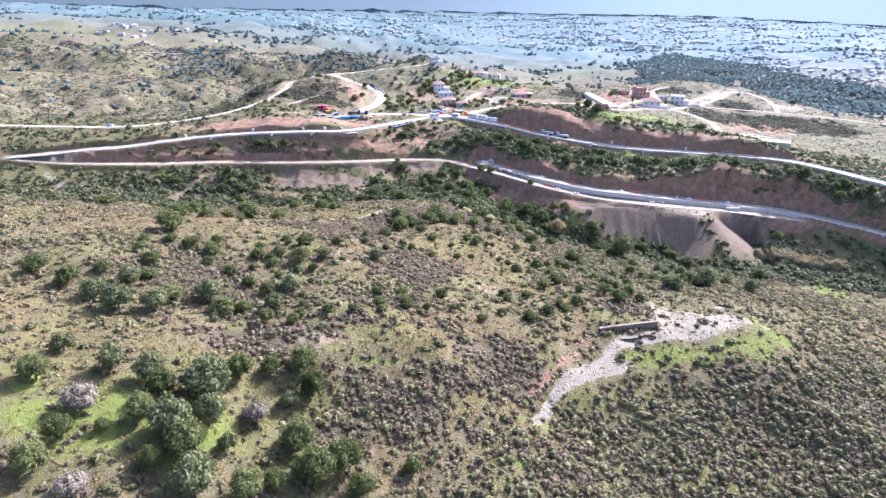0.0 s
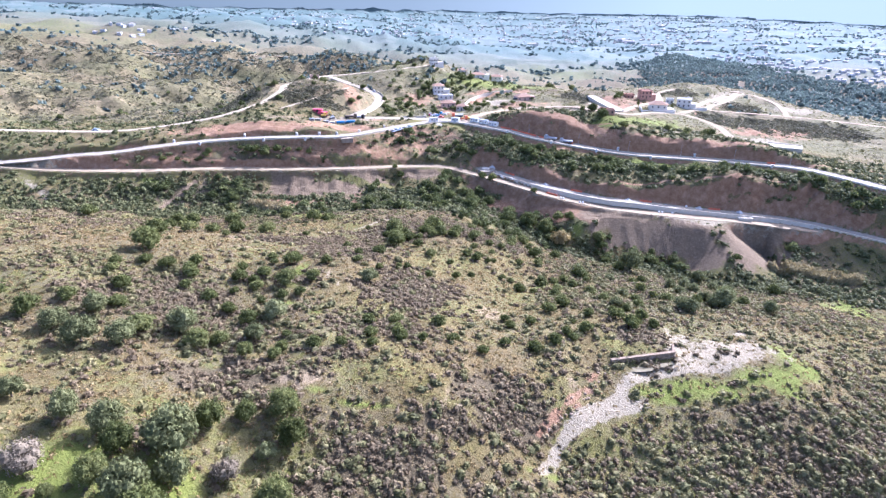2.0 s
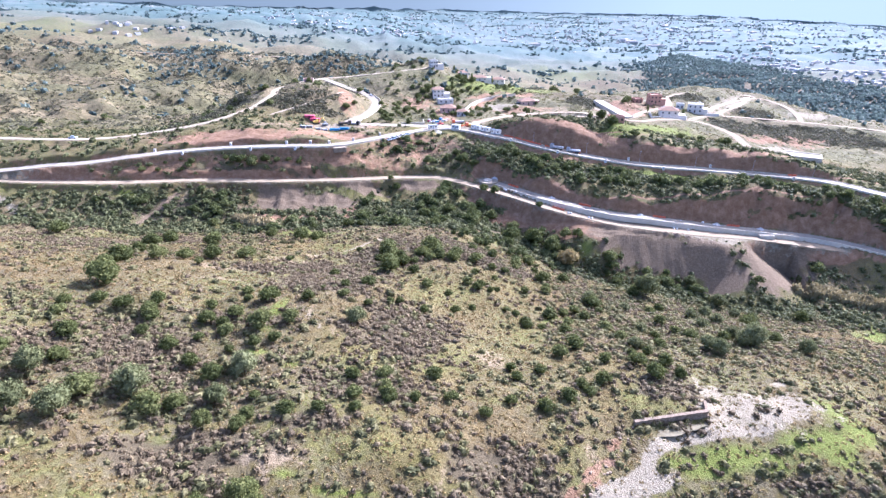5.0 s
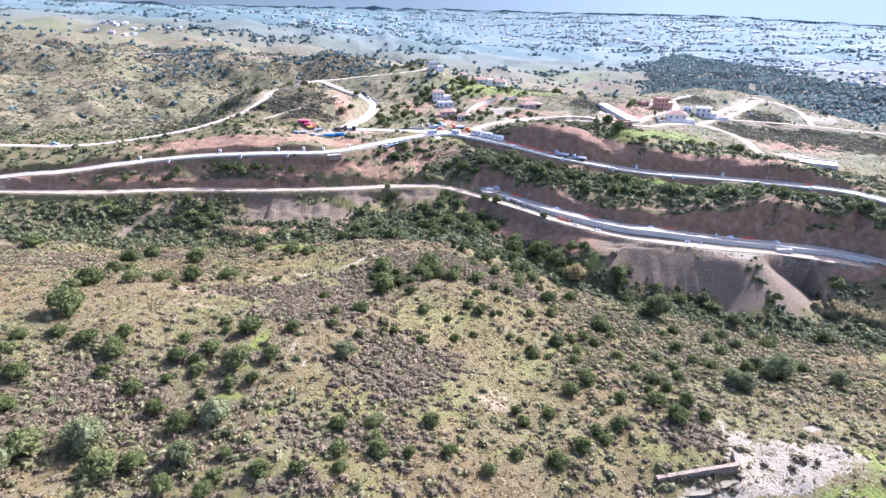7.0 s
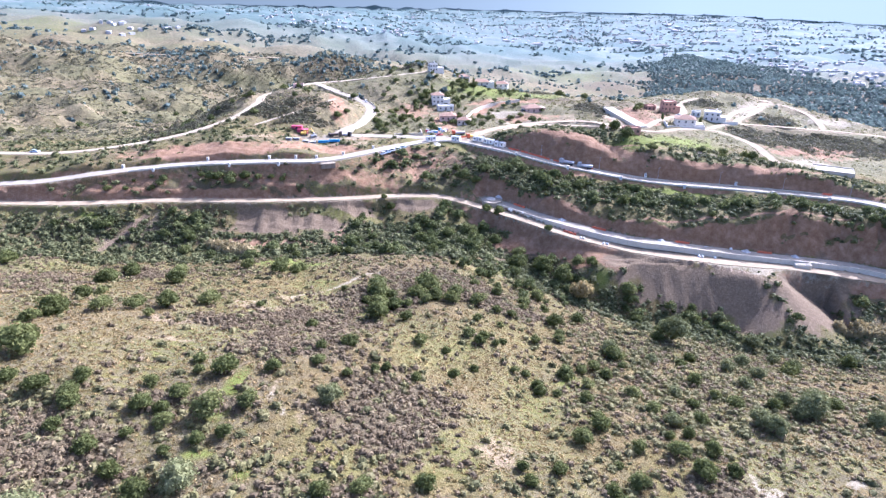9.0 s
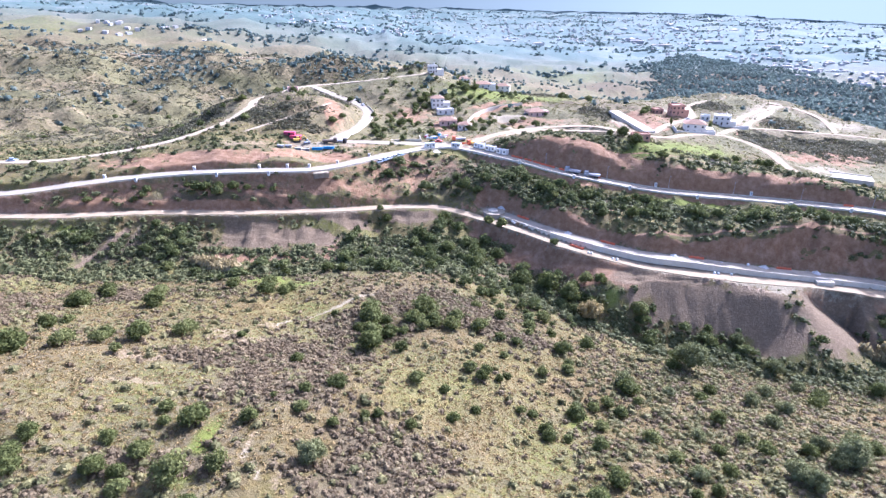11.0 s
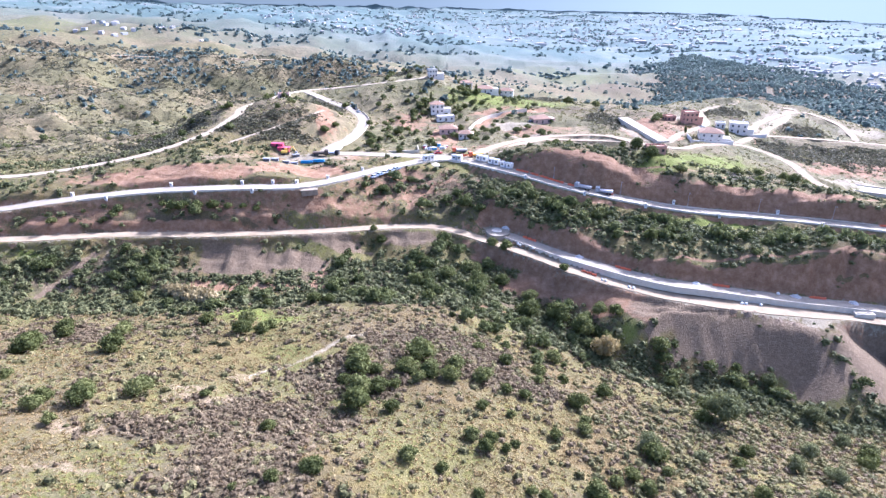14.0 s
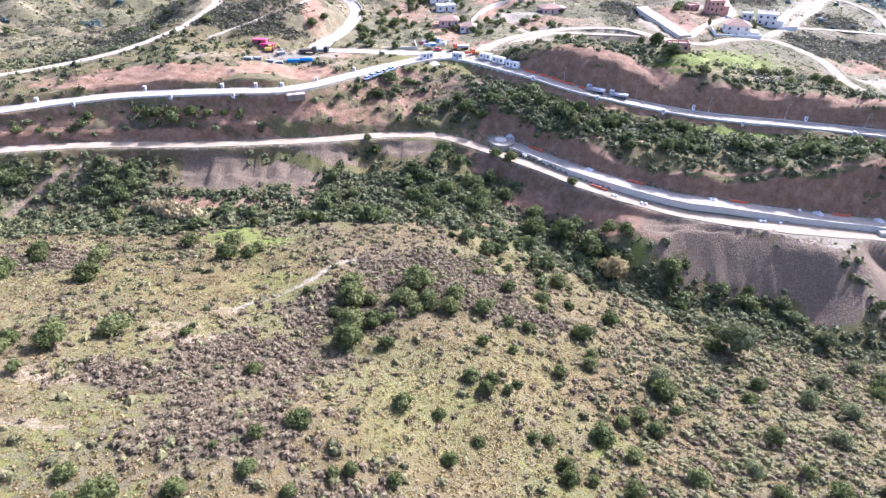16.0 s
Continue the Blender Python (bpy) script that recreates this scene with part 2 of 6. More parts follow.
def land(x, y, detail=True):
    """Height of the ground, distance to the nearest road's edge and which road."""
    x, y = np.atleast_1d(np.asarray(x, float)), np.atleast_1d(np.asarray(y, float))
    z = np.zeros(x.shape)
    for s in range(0, len(x), 8000):
        q = slice(s, s + 8000)
        dd = (x[q, None] - nodes[None, :, 0]) ** 2 + (y[q, None] - nodes[None, :, 1]) ** 2
        z[q] = kernel(dd) @ weights[:size] + weights[size] + (x[q] * weights[size + 1] + y[q] * weights[size + 2]) / 100
    if detail:
        far = np.clip((np.hypot(x, y) - 300) / 900, 0, 1)
        west = np.clip((-110 - x) / 60, 0, 1) * np.clip((y - 400) / 60, 0, 1) * np.clip((1300 - y) / 300, 0, 1)
        z += west * (8.0 * waves(x / 150, y / 190, 41, 3) + 5.0 * np.abs(waves(x / 62, y / 80, 43, 3)) + 1.6 * np.abs(waves(x / 19, y / 26, 45, 2)) * np.clip((640 - y) / 100, 0, 1))
        near = np.clip((800 - y) / 300, 0, 1)
        z += waves(x / 38, y / 38, 3, 4) * (0.7 + 3 * far) * (0.15 + 0.85 * near) + waves(x / 260, y / 260, 5, 3) * np.where(x < 0, 14, 8) * far + waves(x / 8, y / 8, 9, 2) * 0.28 * near
    d, rz, k = road_near(x, y)
    face = rz + 0.25 + (1.7 + 0.5 * waves(x / 14, y / 14, 53, 3)) * np.maximum(d - 0.5, 0)
    z = np.where(((k == 1) | (k == 6)) & (x > 8), np.minimum(z, face), z)
    rim = np.interp(x, [72, 84, 100, 114, 127, 131, 138, 146, 152], [289.5, 291.5, 291, 289, 285, 282.5, 284, 290, 295])
    top = np.interp(x, [72, 84, 100, 114, 127, 140, 152], [-2.4, -2.8, -3.4, -4.3, -5.1, -5.7, -6.4])
    ruts = 0.5 * waves(x / 7, y / 40, 57, 3) + 0.35 * waves(x / 3.5, y / 5, 59, 2)
    tipped = top - 0.86 * np.maximum(rim - y, 0) + ruts * np.clip((rim - y) / 3, 0, 1)
    fan = -5.4 - 0.52 * np.hypot((x - 139) * 1.25, np.minimum(y - 286, 0)) + 0.3 * ruts
    tipped = np.where((x > 72) & (x < 152), np.maximum(tipped, fan), fan)
    z = np.where((x > 72) & (x < 165) & (y > 248) & (y < 298), np.where((y > rim) & (x < 152), np.minimum(z, top), np.maximum(np.minimum(z, tipped + 0.3), tipped)), z)
    z = np.where((x > 72) & (x < 165) & (y > 248) & (y < 298), np.maximum(z, -18.5 - 0.06 * (x - 72)), z)
    flank = np.clip(d / 3, 0, 1) * np.clip((17 - d) / 8, 0, 1) * ((k == 0) | (k == 6))
    z += np.where(x < 10, 1.6, 0.5) * (np.abs(waves(x / 9, y / 70, 51, 2)) - 0.3) * flank
    s = np.clip((d - 0.4) / np.where((k == 0) | (k == 1) | (k == 6) | (k == 13), 2.0, 3.6), 0, 1)
    s = s * s * (3 - 2 * s)
    z = np.where(k >= 0, (rz - 0.12) * (1 - s) + z * s, z)
    return z, d, k
# ---- land ends ----


# ---- materials ----
def material(name):
    m = bpy.data.materials.new(name)
    m.use_nodes = True
    return m, m.node_tree.nodes, m.node_tree.links, m.node_tree.nodes["Principled BSDF"]


def ramp(n, l, fac, stops):
    r = n.new("ShaderNodeValToRGB")
    els = r.color_ramp.elements
    while len(els) < len(stops):
        els.new(0.5)
    for e, (p, c) in zip(els, stops):
        e.position, e.color = p, (*c, 1)
    l.new(fac, r.inputs[0])
    return r.outputs[0]


def noise_fac(n, l, scale, detail=6, rough=0.6, coord=None):
    t = n.new("ShaderNodeTexNoise")
    t.inputs["Scale"].default_value, t.inputs["Detail"].default_value, t.inputs["Roughness"].default_value = scale, detail, rough
    if coord is None:
        coord = n.new("ShaderNodeNewGeometry").outputs["Position"]
    l.new(coord, t.inputs["Vector"])
    return t.outputs["Fac"]


def mix(n, l, fac, a, b, mode="MIX"):
    m = n.new("ShaderNodeMix")
    m.data_type, m.blend_type = "RGBA", mode
    for sock, v in ((m.inputs[0], fac), (m.inputs[6], a), (m.inputs[7], b)):
        if isinstance(v, (int, float)):
            sock.default_value = v
        elif isinstance(v, tuple):
            sock.default_value = (*v, 1)
        else:
            l.new(v, sock)
    return m.outputs[2]


def bump(n, l, fac, bsdf, strength, distance):
    b = n.new("ShaderNodeBump")
    b.inputs["Strength"].default_value, b.inputs["Distance"].default_value = strength, distance
    l.new(fac, b.inputs["Height"])
    l.new(b.outputs[0], bsdf.inputs["Normal"])


def attribute(n, name):
    a = n.new("ShaderNodeAttribute")
    a.attribute_name = name
    return a


def plain(name, dark, light, scale=0.8, rough=0.95, relief=0.05, spec=0.12):
    m, n, l, b = material(name)
    f = noise_fac(n, l, scale)
    l.new(ramp(n, l, f, [(0.3, dark), (0.7, light)]), b.inputs["Base Color"])
    b.inputs["Roughness"].default_value = rough
    b.inputs["Specular IOR Level"].default_value = spec
    bump(n, l, noise_fac(n, l, scale * 6), b, 0.4, relief)
    return m


def leafy(name, stops, lush=0.25, sown=False):
    """Foliage: each bush its own tint, each leaf clump a little off it, some light through it."""
    m, n, l, b = material(name)
    own = attribute(n, "bush").outputs["Fac"] if sown else n.new("ShaderNodeObjectInfo").outputs["Random"]
    f = n.new("ShaderNodeMath")
    f.operation = "MULTIPLY_ADD"
    l.new(n.new("ShaderNodeNewGeometry").outputs["Random Per Island"], f.inputs[0])
    f.inputs[1].default_value = 0.4
    s = n.new("ShaderNodeMath")
    s.operation = "MULTIPLY"
    l.new(own, s.inputs[0])
    s.inputs[1].default_value = 0.6
    l.new(s.outputs[0], f.inputs[2])
    col = ramp(n, l, f.outputs[0], stops)
    l.new(col, b.inputs["Base Color"])
    b.inputs["Roughness"].default_value = 0.75
    b.inputs["Specular IOR Level"].default_value = 0.12
    t = n.new("ShaderNodeBsdfTranslucent")
    l.new(col, t.inputs["Color"])
    k = n.new("ShaderNodeMixShader")
    k.inputs[0].default_value = lush
    l.new(b.outputs[0], k.inputs[1])
    l.new(t.outputs[0], k.inputs[2])
    l.new(k.outputs[0], n["Material Output"].inputs["Surface"])
    return m


def ground_material():
    m, n, l, b = material("hillside_ground")
    broad, mid, fine = noise_fac(n, l, 0.03), noise_fac(n, l, 0.22, 8), noise_fac(n, l, 1.6, 6, 0.7)
    dry = ramp(n, l, mid, [(0.3, (0.082, 0.059, 0.022)), (0.5, (0.128, 0.093, 0.037)), (0.72, (0.19, 0.139, 0.062))])
    green = ramp(n, l, fine, [(0.3, (0.088, 0.1, 0.018)), (0.7, (0.158, 0.17, 0.036))])
    patchy = ramp(n, l, broad, [(0.42, (0, 0, 0)), (0.62, (0.55, 0.55, 0.55))])
    dry = mix(n, l, 0.85, dry, ramp(n, l, fine, [(0.3, (0.62, 0.62, 0.62)), (0.68, (1.25, 1.2, 1.1))]), "MULTIPLY")
    grass = mix(n, l, patchy, dry, green)
    speck = noise_fac(n, l, 0.8, 4, 0.65)
    shrubs = ramp(n, l, noise_fac(n, l, 2.2, 3, 0.6), [(0.3, (0.075, 0.062, 0.034)), (0.7, (0.155, 0.125, 0.072))])
    dense = ramp(n, l, noise_fac(n, l, 0.018, 4, 0.55), [(0.38, (0.25, 0.25, 0.25)), (0.58, (1, 1, 1))])
    spots = mix(n, l, 1.0, ramp(n, l, speck, [(0.43, (0, 0, 0)), (0.53, (0.8, 0.8, 0.8))]), dense, "MULTIPLY")
    grass = mix(n, l, spots, grass, shrubs)
    heath = ramp(n, l, noise_fac(n, l, 0.16, 10, 0.8), [(0.36, (0.058, 0.05, 0.028)), (0.47, (0.112, 0.09, 0.048)), (0.56, (0.172, 0.134, 0.074)), (0.68, (0.245, 0.188, 0.114))])
    olive = ramp(n, l, noise_fac(n, l, 0.2, 10, 0.78), [(0.36, (0.052, 0.05, 0.025)), (0.5, (0.112, 0.1, 0.048)), (0.66, (0.18, 0.155, 0.08))])
    heath = mix(n, l, ramp(n, l, noise_fac(n, l, 0.011, 5, 0.55), [(0.44, (0, 0, 0)), (0.58, (1, 1, 1))]), heath, olive)
    grass = mix(n, l, attribute(n, "wild").outputs["Fac"], grass, heath)
    soil = ramp(n, l, noise_fac(n, l, 0.35, 8, 0.75), [(0.28, (0.13, 0.068, 0.036)), (0.5, (0.215, 0.125, 0.069)), (0.72, (0.32, 0.205, 0.128))])
    scrub = ramp(n, l, fine, [(0.3, (0.06, 0.046, 0.025)), (0.7, (0.125, 0.096, 0.052))])
    pale = ramp(n, l, fine, [(0.3, (0.165, 0.135, 0.085)), (0.7, (0.30, 0.25, 0.17))])

    # Field patchwork of the plain, with bluish distance haze put into its colours.
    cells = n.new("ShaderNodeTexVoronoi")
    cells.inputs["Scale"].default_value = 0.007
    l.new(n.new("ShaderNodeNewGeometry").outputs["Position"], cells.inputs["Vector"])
    hazed_fields = ramp(n, l, cells.outputs["Color"], [(0.2, (0.075, 0.106, 0.095)), (0.4, (0.1, 0.13, 0.115)), (0.55, (0.14, 0.155, 0.135)), (0.75, (0.08, 0.11, 0.1)), (1.0, (0.165, 0.175, 0.155))])
    hazed_fields = mix(n, l, ramp(n, l, noise_fac(n, l, 0.012, 8, 0.75), [(0.4, (0.7, 0.7, 0.7)), (0.62, (0, 0, 0))]), hazed_fields, (0.065, 0.1, 0.09))

    def masked(name, low, high, by=mid, amp=0.9):
        a = attribute(n, name)
        s = n.new("ShaderNodeMath")
        s.operation = "ADD"
        l.new(a.outputs["Fac"], s.inputs[0])
        q = n.new("ShaderNodeMath")
        q.operation = "MULTIPLY_ADD"
        l.new(by, q.inputs[0])
        q.inputs[1].default_value, q.inputs[2].default_value = amp, -amp / 2
        l.new(q.outputs[0], s.inputs[1])
        return ramp(n, l, s.outputs[0], [(low, (0, 0, 0)), (high, (1, 1, 1))])

    grass = mix(n, l, attribute(n, "haze_field").outputs["Fac"], grass, hazed_fields)
    grass = mix(n, l, masked("lush", 0.28, 0.8), grass, green)
    col = mix(n, l, masked("scrub", 0.4, 0.75), grass, scrub)
    bare = ramp(n, l, fine, [(0.3, (0.16, 0.118, 0.066)), (0.7, (0.275, 0.205, 0.122))])
    rag = noise_fac(n, l, 0.6, 8, 0.75)
    col = mix(n, l, masked("earth", 0.42, 0.66, rag, 1.8), col, bare)
    col = mix(n, l, masked("soil", 0.4, 0.6, noise_fac(n, l, 0.3, 8, 0.7), 1.1), col, soil)
    scree = ramp(n, l, noise_fac(n, l, 0.9, 8, 0.8), [(0.3, (0.105, 0.072, 0.042)), (0.55, (0.165, 0.118, 0.072)), (0.75, (0.27, 0.20, 0.132))])
    col = mix(n, l, masked("scree", 0.42, 0.62), col, scree)
    col = mix(n, l, masked("pale", 0.42, 0.68, rag, 2.6), col, pale)
    col = mix(n, l, masked("track", 0.4, 0.56, rag, 0.9), col, pale)
    l.new(col, b.inputs["Base Color"])
    b.inputs["Roughness"].default_value = 0.95
    b.inputs["Specular IOR Level"].default_value = 0.08
    # Faint bluish sheen stands in for distance haze at grazing angles.
    b.inputs["Sheen Weight"].default_value = 0.009
    b.inputs["Sheen Roughness"].default_value = 0.6
    b.inputs["Sheen Tint"].default_value = (0.85, 0.92, 1.0, 1)
    bump(n, l, fine, b, 0.9, 0.5)
    return m


GROUND = ground_material()
ROAD_DUST = plain("pale_road_dust", (0.22, 0.163, 0.098), (0.315, 0.245, 0.158), 0.25)
ROAD_CONCRETE = plain("fresh_concrete", (0.22, 0.183, 0.132), (0.31, 0.265, 0.20), 0.3)
TRACK_EARTH = plain("earth_track", (0.26, 0.20, 0.13), (0.38, 0.31, 0.215), 0.3)
WALL_CONCRETE = plain("wall_concrete", (0.44, 0.385, 0.295), (0.57, 0.505, 0.40), 0.5)
LEAF_SCRUB = leafy("scrub_leaves", [(0.0, (0.07, 0.068, 0.028)), (0.3, (0.118, 0.112, 0.045)), (0.55, (0.165, 0.148, 0.058)), (0.8, (0.205, 0.178, 0.08)), (1.0, (0.26, 0.225, 0.10))], 0.3, True)
LEAF_GREY = leafy("dry_scrub_twigs", [(0.0, (0.084, 0.061, 0.034)), (0.35, (0.134, 0.098, 0.055)), (0.65, (0.182, 0.136, 0.077)), (0.85, (0.225, 0.174, 0.094)), (1.0, (0.17, 0.158, 0.068))], 0.3, True)
LEAF_TUFT = leafy("grass_tufts", [(0.0, (0.115, 0.11, 0.034)), (0.22, (0.155, 0.125, 0.046)), (0.45, (0.205, 0.138, 0.058)), (0.75, (0.265, 0.195, 0.088)), (1.0, (0.34, 0.265, 0.135))], 0.4, True)
LEAF_DARK = leafy("thicket_leaves", [(0.0, (0.056, 0.06, 0.025)), (0.4, (0.098, 0.102, 0.042)), (0.75, (0.145, 0.145, 0.06)), (1.0, (0.215, 0.195, 0.09))], 0.3, True)
LEAF_TREE = leafy("evergreen_leaves", [(0.0, (0.062, 0.072, 0.02)), (0.6, (0.112, 0.122, 0.036)), (1.0, (0.19, 0.19, 0.066))], 0.38)
LEAF_GROVE = leafy("bank_tree_leaves", [(0.0, (0.06, 0.07, 0.022)), (0.6, (0.11, 0.122, 0.04)), (1.0, (0.185, 0.19, 0.075))], 0.35, True)
BARK = plain("bark", (0.06, 0.045, 0.035), (0.14, 0.11, 0.085), 3.0)


# ---- ground sheet ----
def spread(lo, hi, step, far_lo, far_hi, grow):
    mid = np.arange(lo, hi, step)
    up, v, s = [], hi, step
    while v < far_hi:
        up.append(v)
        s *= grow
        v += s
    up.append(far_hi)
    dn, v, s = [], lo, step
    while v > far_lo:
        s *= grow
        v -= s
        dn.append(max(v, far_lo))
    return np.concatenate([dn[::-1], mid, up])


def blot(x, y, cx, cy, rx, ry, turn=0.0, edge=0.5):
    """1 inside an uneven patch, falling to 0 at its rim."""
    c, s = math.cos(radians(turn)), math.sin(radians(turn))
    u, v = ((x - cx) * c + (y - cy) * s) / rx, (-(x - cx) * s + (y - cy) * c) / ry
    d = np.hypot(u, v) + 0.30 * min(1.0, min(rx, ry) / 10 + 0.35) * waves(x / 16, y / 16, 11, 4)
    return np.clip((1 + edge - d) / (2 * edge), 0, 1)


gx = spread(-200, 240, 1.9, -4300, 4300, 1.045)
gy = spread(66, 430, 1.9, -900, 4700, 1.028)
gy = np.unique(np.concatenate([gy, np.arange(291, 372, 1.0)]))
GX, GY = np.meshgrid(gx, gy)
vx, vy = GX.ravel(), GY.ravel()
vz, vd, vk = land(vx, vy)
grid_z = vz.reshape(GX.shape)
sy, sx = np.gradient(grid_z, gy, gx)
STEEP = np.hypot(sx, sy)


def ground_at(x, y):
    """Height of the finished sheet (bilinear)."""
    i = np.clip(np.searchsorted(gx, x) - 1, 0, len(gx) - 2)
    j = np.clip(np.searchsorted(gy, y) - 1, 0, len(gy) - 2)
    u, v = (x - gx[i]) / (gx[i + 1] - gx[i]), (y - gy[j]) / (gy[j + 1] - gy[j])
    return (grid_z[j, i] * (1 - u) + grid_z[j, i + 1] * u) * (1 - v) + (grid_z[j + 1, i] * (1 - u) + grid_z[j + 1, i + 1] * u) * v


def covers(x, y, d, k, steep):
    """Ground cover at places: bare soil, pale stone, lush grass, scrub litter."""
    cut = np.clip((6 - d) / 4, 0, 1) * (k >= 0) * np.clip((steep - 0.4) * 2.5, 0, 1) * (0.75 + 0.5 * waves(x / 30, y / 30, 17, 3)) * np.where(x > 10, 1.0, 0.4)
    soil = np.clip(cut + np.clip((steep - 0.85) * 2.2, 0, 1) * (y > 285) * np.where(x > 15, 1.0, 0.1), 0, 1)
    pale = np.clip((1.6 - d) / 1.6, 0, 1) * (k >= 0) * 0.7
    earth = np.zeros_like(x)
    lush = np.zeros_like(x)
    scrub = np.zeros_like(x)
    for p in SOIL_PATCHES:
        soil = np.maximum(soil, blot(x, y, *p))
    for p in PALE_PATCHES:
        pale = np.maximum(pale, 0.82 * blot(x, y, *p))
    for p in EARTH_PATCHES:
        earth = np.maximum(earth, 0.62 * blot(x, y, *p))
    for p in LUSH_PATCHES:
        lush = np.maximum(lush, 0.85 * blot(x, y, *p))
    for p in MEADOW_PATCHES:
        lush = np.maximum(lush, 0.4 * blot(x, y, *p))
    for p in SCRUB_PATCHES:
        scrub = np.maximum(scrub, blot(x, y, *p))
    for p in RUDDY_PATCHES:
        soil = np.maximum(soil, 0.56 * blot(x, y, *p))
    scree = np.zeros_like(x)
    for p in SCREE_PATCHES:
        scree = np.maximum(scree, blot(x, y, *p))
    scrub = scrub * (1 - scree)
    lush = lush * (1 - scree)
    track = np.zeros_like(x)
    for pts in FOOTPATHS:
        line = smooth_line([(a, b, w) for a, b, w in pts], 0.8)
        box = np.nonzero((x > line[:, 0].min() - 5) & (x < line[:, 0].max() + 5) & (y > line[:, 1].min() - 5) & (y < line[:, 1].max() + 5))[0]
        d2 = np.hypot(x[box, None] - line[None, :, 0], y[box, None] - line[None, :, 1]) - line[None, :, 2]
        track[box] = np.maximum(track[box], np.clip(0.55 - d2.min(1) / 2.4, 0, 1))
    for p in RUIN_FLOOR:
        track = np.maximum(track, 0.6 * blot(x, y, *p))
    return np.clip(soil, 0, 1), np.maximum(pale, track), lush * (1 - track), scrub * (1 - track), earth, scree, track


SCREE_PATCHES = [(103, 282, 28, 8, -4), (127, 273, 13, 11, 0), (150, 278, 12, 14, 0), (-80, 313, 15.5, 7.73, 0), (-56, 316, 15.3, 4.92, 0), (89, 293, 20, 6.16, 0), (120, 281, 14.5, 9.11, 0), (-41, 327, 11.6, 4.39, 0), (162, 287, 10.9, 16.5, 0), (-13, 333, 11.9, 3.6, 0), (163, 285, 12, 9, -5), (-136, 298, 16, 1.8, 62)]
HEATH_PATCHES_NEAR = [(-80, 406, 17, 6, 22), (-146, 410, 12, 42, -8), (-95, 415, 22, 12, 25), (-82, 432, 14, 7, 40), (-70, 437, 5, 9, 20), (-158, 450, 22, 60, -8), (203, 458, 8, 22, -15), (212, 470, 14, 16, 0), (245, 472, 44, 24, 25), (258, 478, 30, 18, 20), (305, 482, 44, 22, 10), (110, 500, 12, 18, 0)]
HEATH_PATCHES_MIDDLE = [(-85, 500, 16, 26, 0), (300, 505, 30, 9, 0), (112, 510, 12, 24, -8), (270, 550, 22, 11, 15), (275, 557, 16, 10, 20), (215, 565, 22, 12, 30), (226, 573, 15, 7, 20), (-50, 604, 40, 16, 20), (60, 690, 60, 22, 10), (-125, 860, 60, 35, 10), (300, 1180, 60, 110, -15)]
HEATH_PATCHES = [*HEATH_PATCHES_NEAR, *HEATH_PATCHES_MIDDLE]
RUDDY_PATCHES = [(-70, 337, 60, 6, 10), (-18, 364, 34, 18, 25), (-140, 327, 44, 6, 8), (-110, 352, 60, 7, 8), (-30, 346, 26, 7, 20), (-200, 316, 40, 8, 4), (-60, 385, 40, 8, 10), (20, 420, 30, 10, 10), (60, 480, 30, 22, 0), (150, 500, 40, 30, 10), (240, 440, 60, 14, 20), (-70, 300, 30, 6, 0), (-46, 306, 6, 12, 0), (5, 470, 14, 30, 0), (-20, 500, 18, 30, 0)]
SOIL_PATCHES_NEAR = [(22, 114, 2.2, 1.2, 45), (25, 115, 1.39, 1.38, 0), (26, 118.3, 2.6, 1.2, 45), (32, 121, 1.83, 1.22, 0), (31, 124, 3.4, 1.2, 45), (36, 127, 2.93, 1.24, 0), (37, 131, 3, 1, 50), (74, 293, 9, 5, -25), (75, 300, 16, 6, -30), (58, 302, 14, 6, -35), (-190, 312, 26, 5, 4), (41, 313, 16.2, 6.17, 0), (-149, 318.5, 12, 3.5, 8), (60, 322, 14, 6, -35)]
SOIL_PATCHES_MIDDLE = [(-108, 324.5, 42, 1.6, 6), (-165, 325, 14, 3, 5), (21, 327, 7.36, 2.95, 0), (-74, 331, 32.9, 1, 0), (-54, 340, 11, 4, 15), (-118, 346, 34, 4, 8), (-118, 350, 30, 6, 6), (150, 354.5, 40, 3.5, -8), (-78, 357, 20, 5, 25), (-55, 362, 14, 5, 20), (-66, 366, 18, 6, 15), (80, 369, 34, 4.5, -18), (232, 436, 34, 3, 21), (-68, 440, 4, 22, 12)]
SOIL_PATCHES_FAR = [(-66, 440, 5, 18, 10), (5, 440, 6, 16, -20), (270, 463, 45, 4, 20), (-3, 468, 3, 18, -8), (270, 470, 30, 3, 0), (140, 470, 9, 22, -10), (118, 480, 4, 32, 4), (137, 482, 5, 30, 4), (28, 506, 5, 16, -12), (42, 524, 20, 3.5, 30), (36, 536, 22, 4, 38), (66, 540, 16, 4, 20), (66, 546, 14, 4, 25)]
SOIL_PATCHES = [*SOIL_PATCHES_NEAR, *SOIL_PATCHES_MIDDLE, *SOIL_PATCHES_FAR]
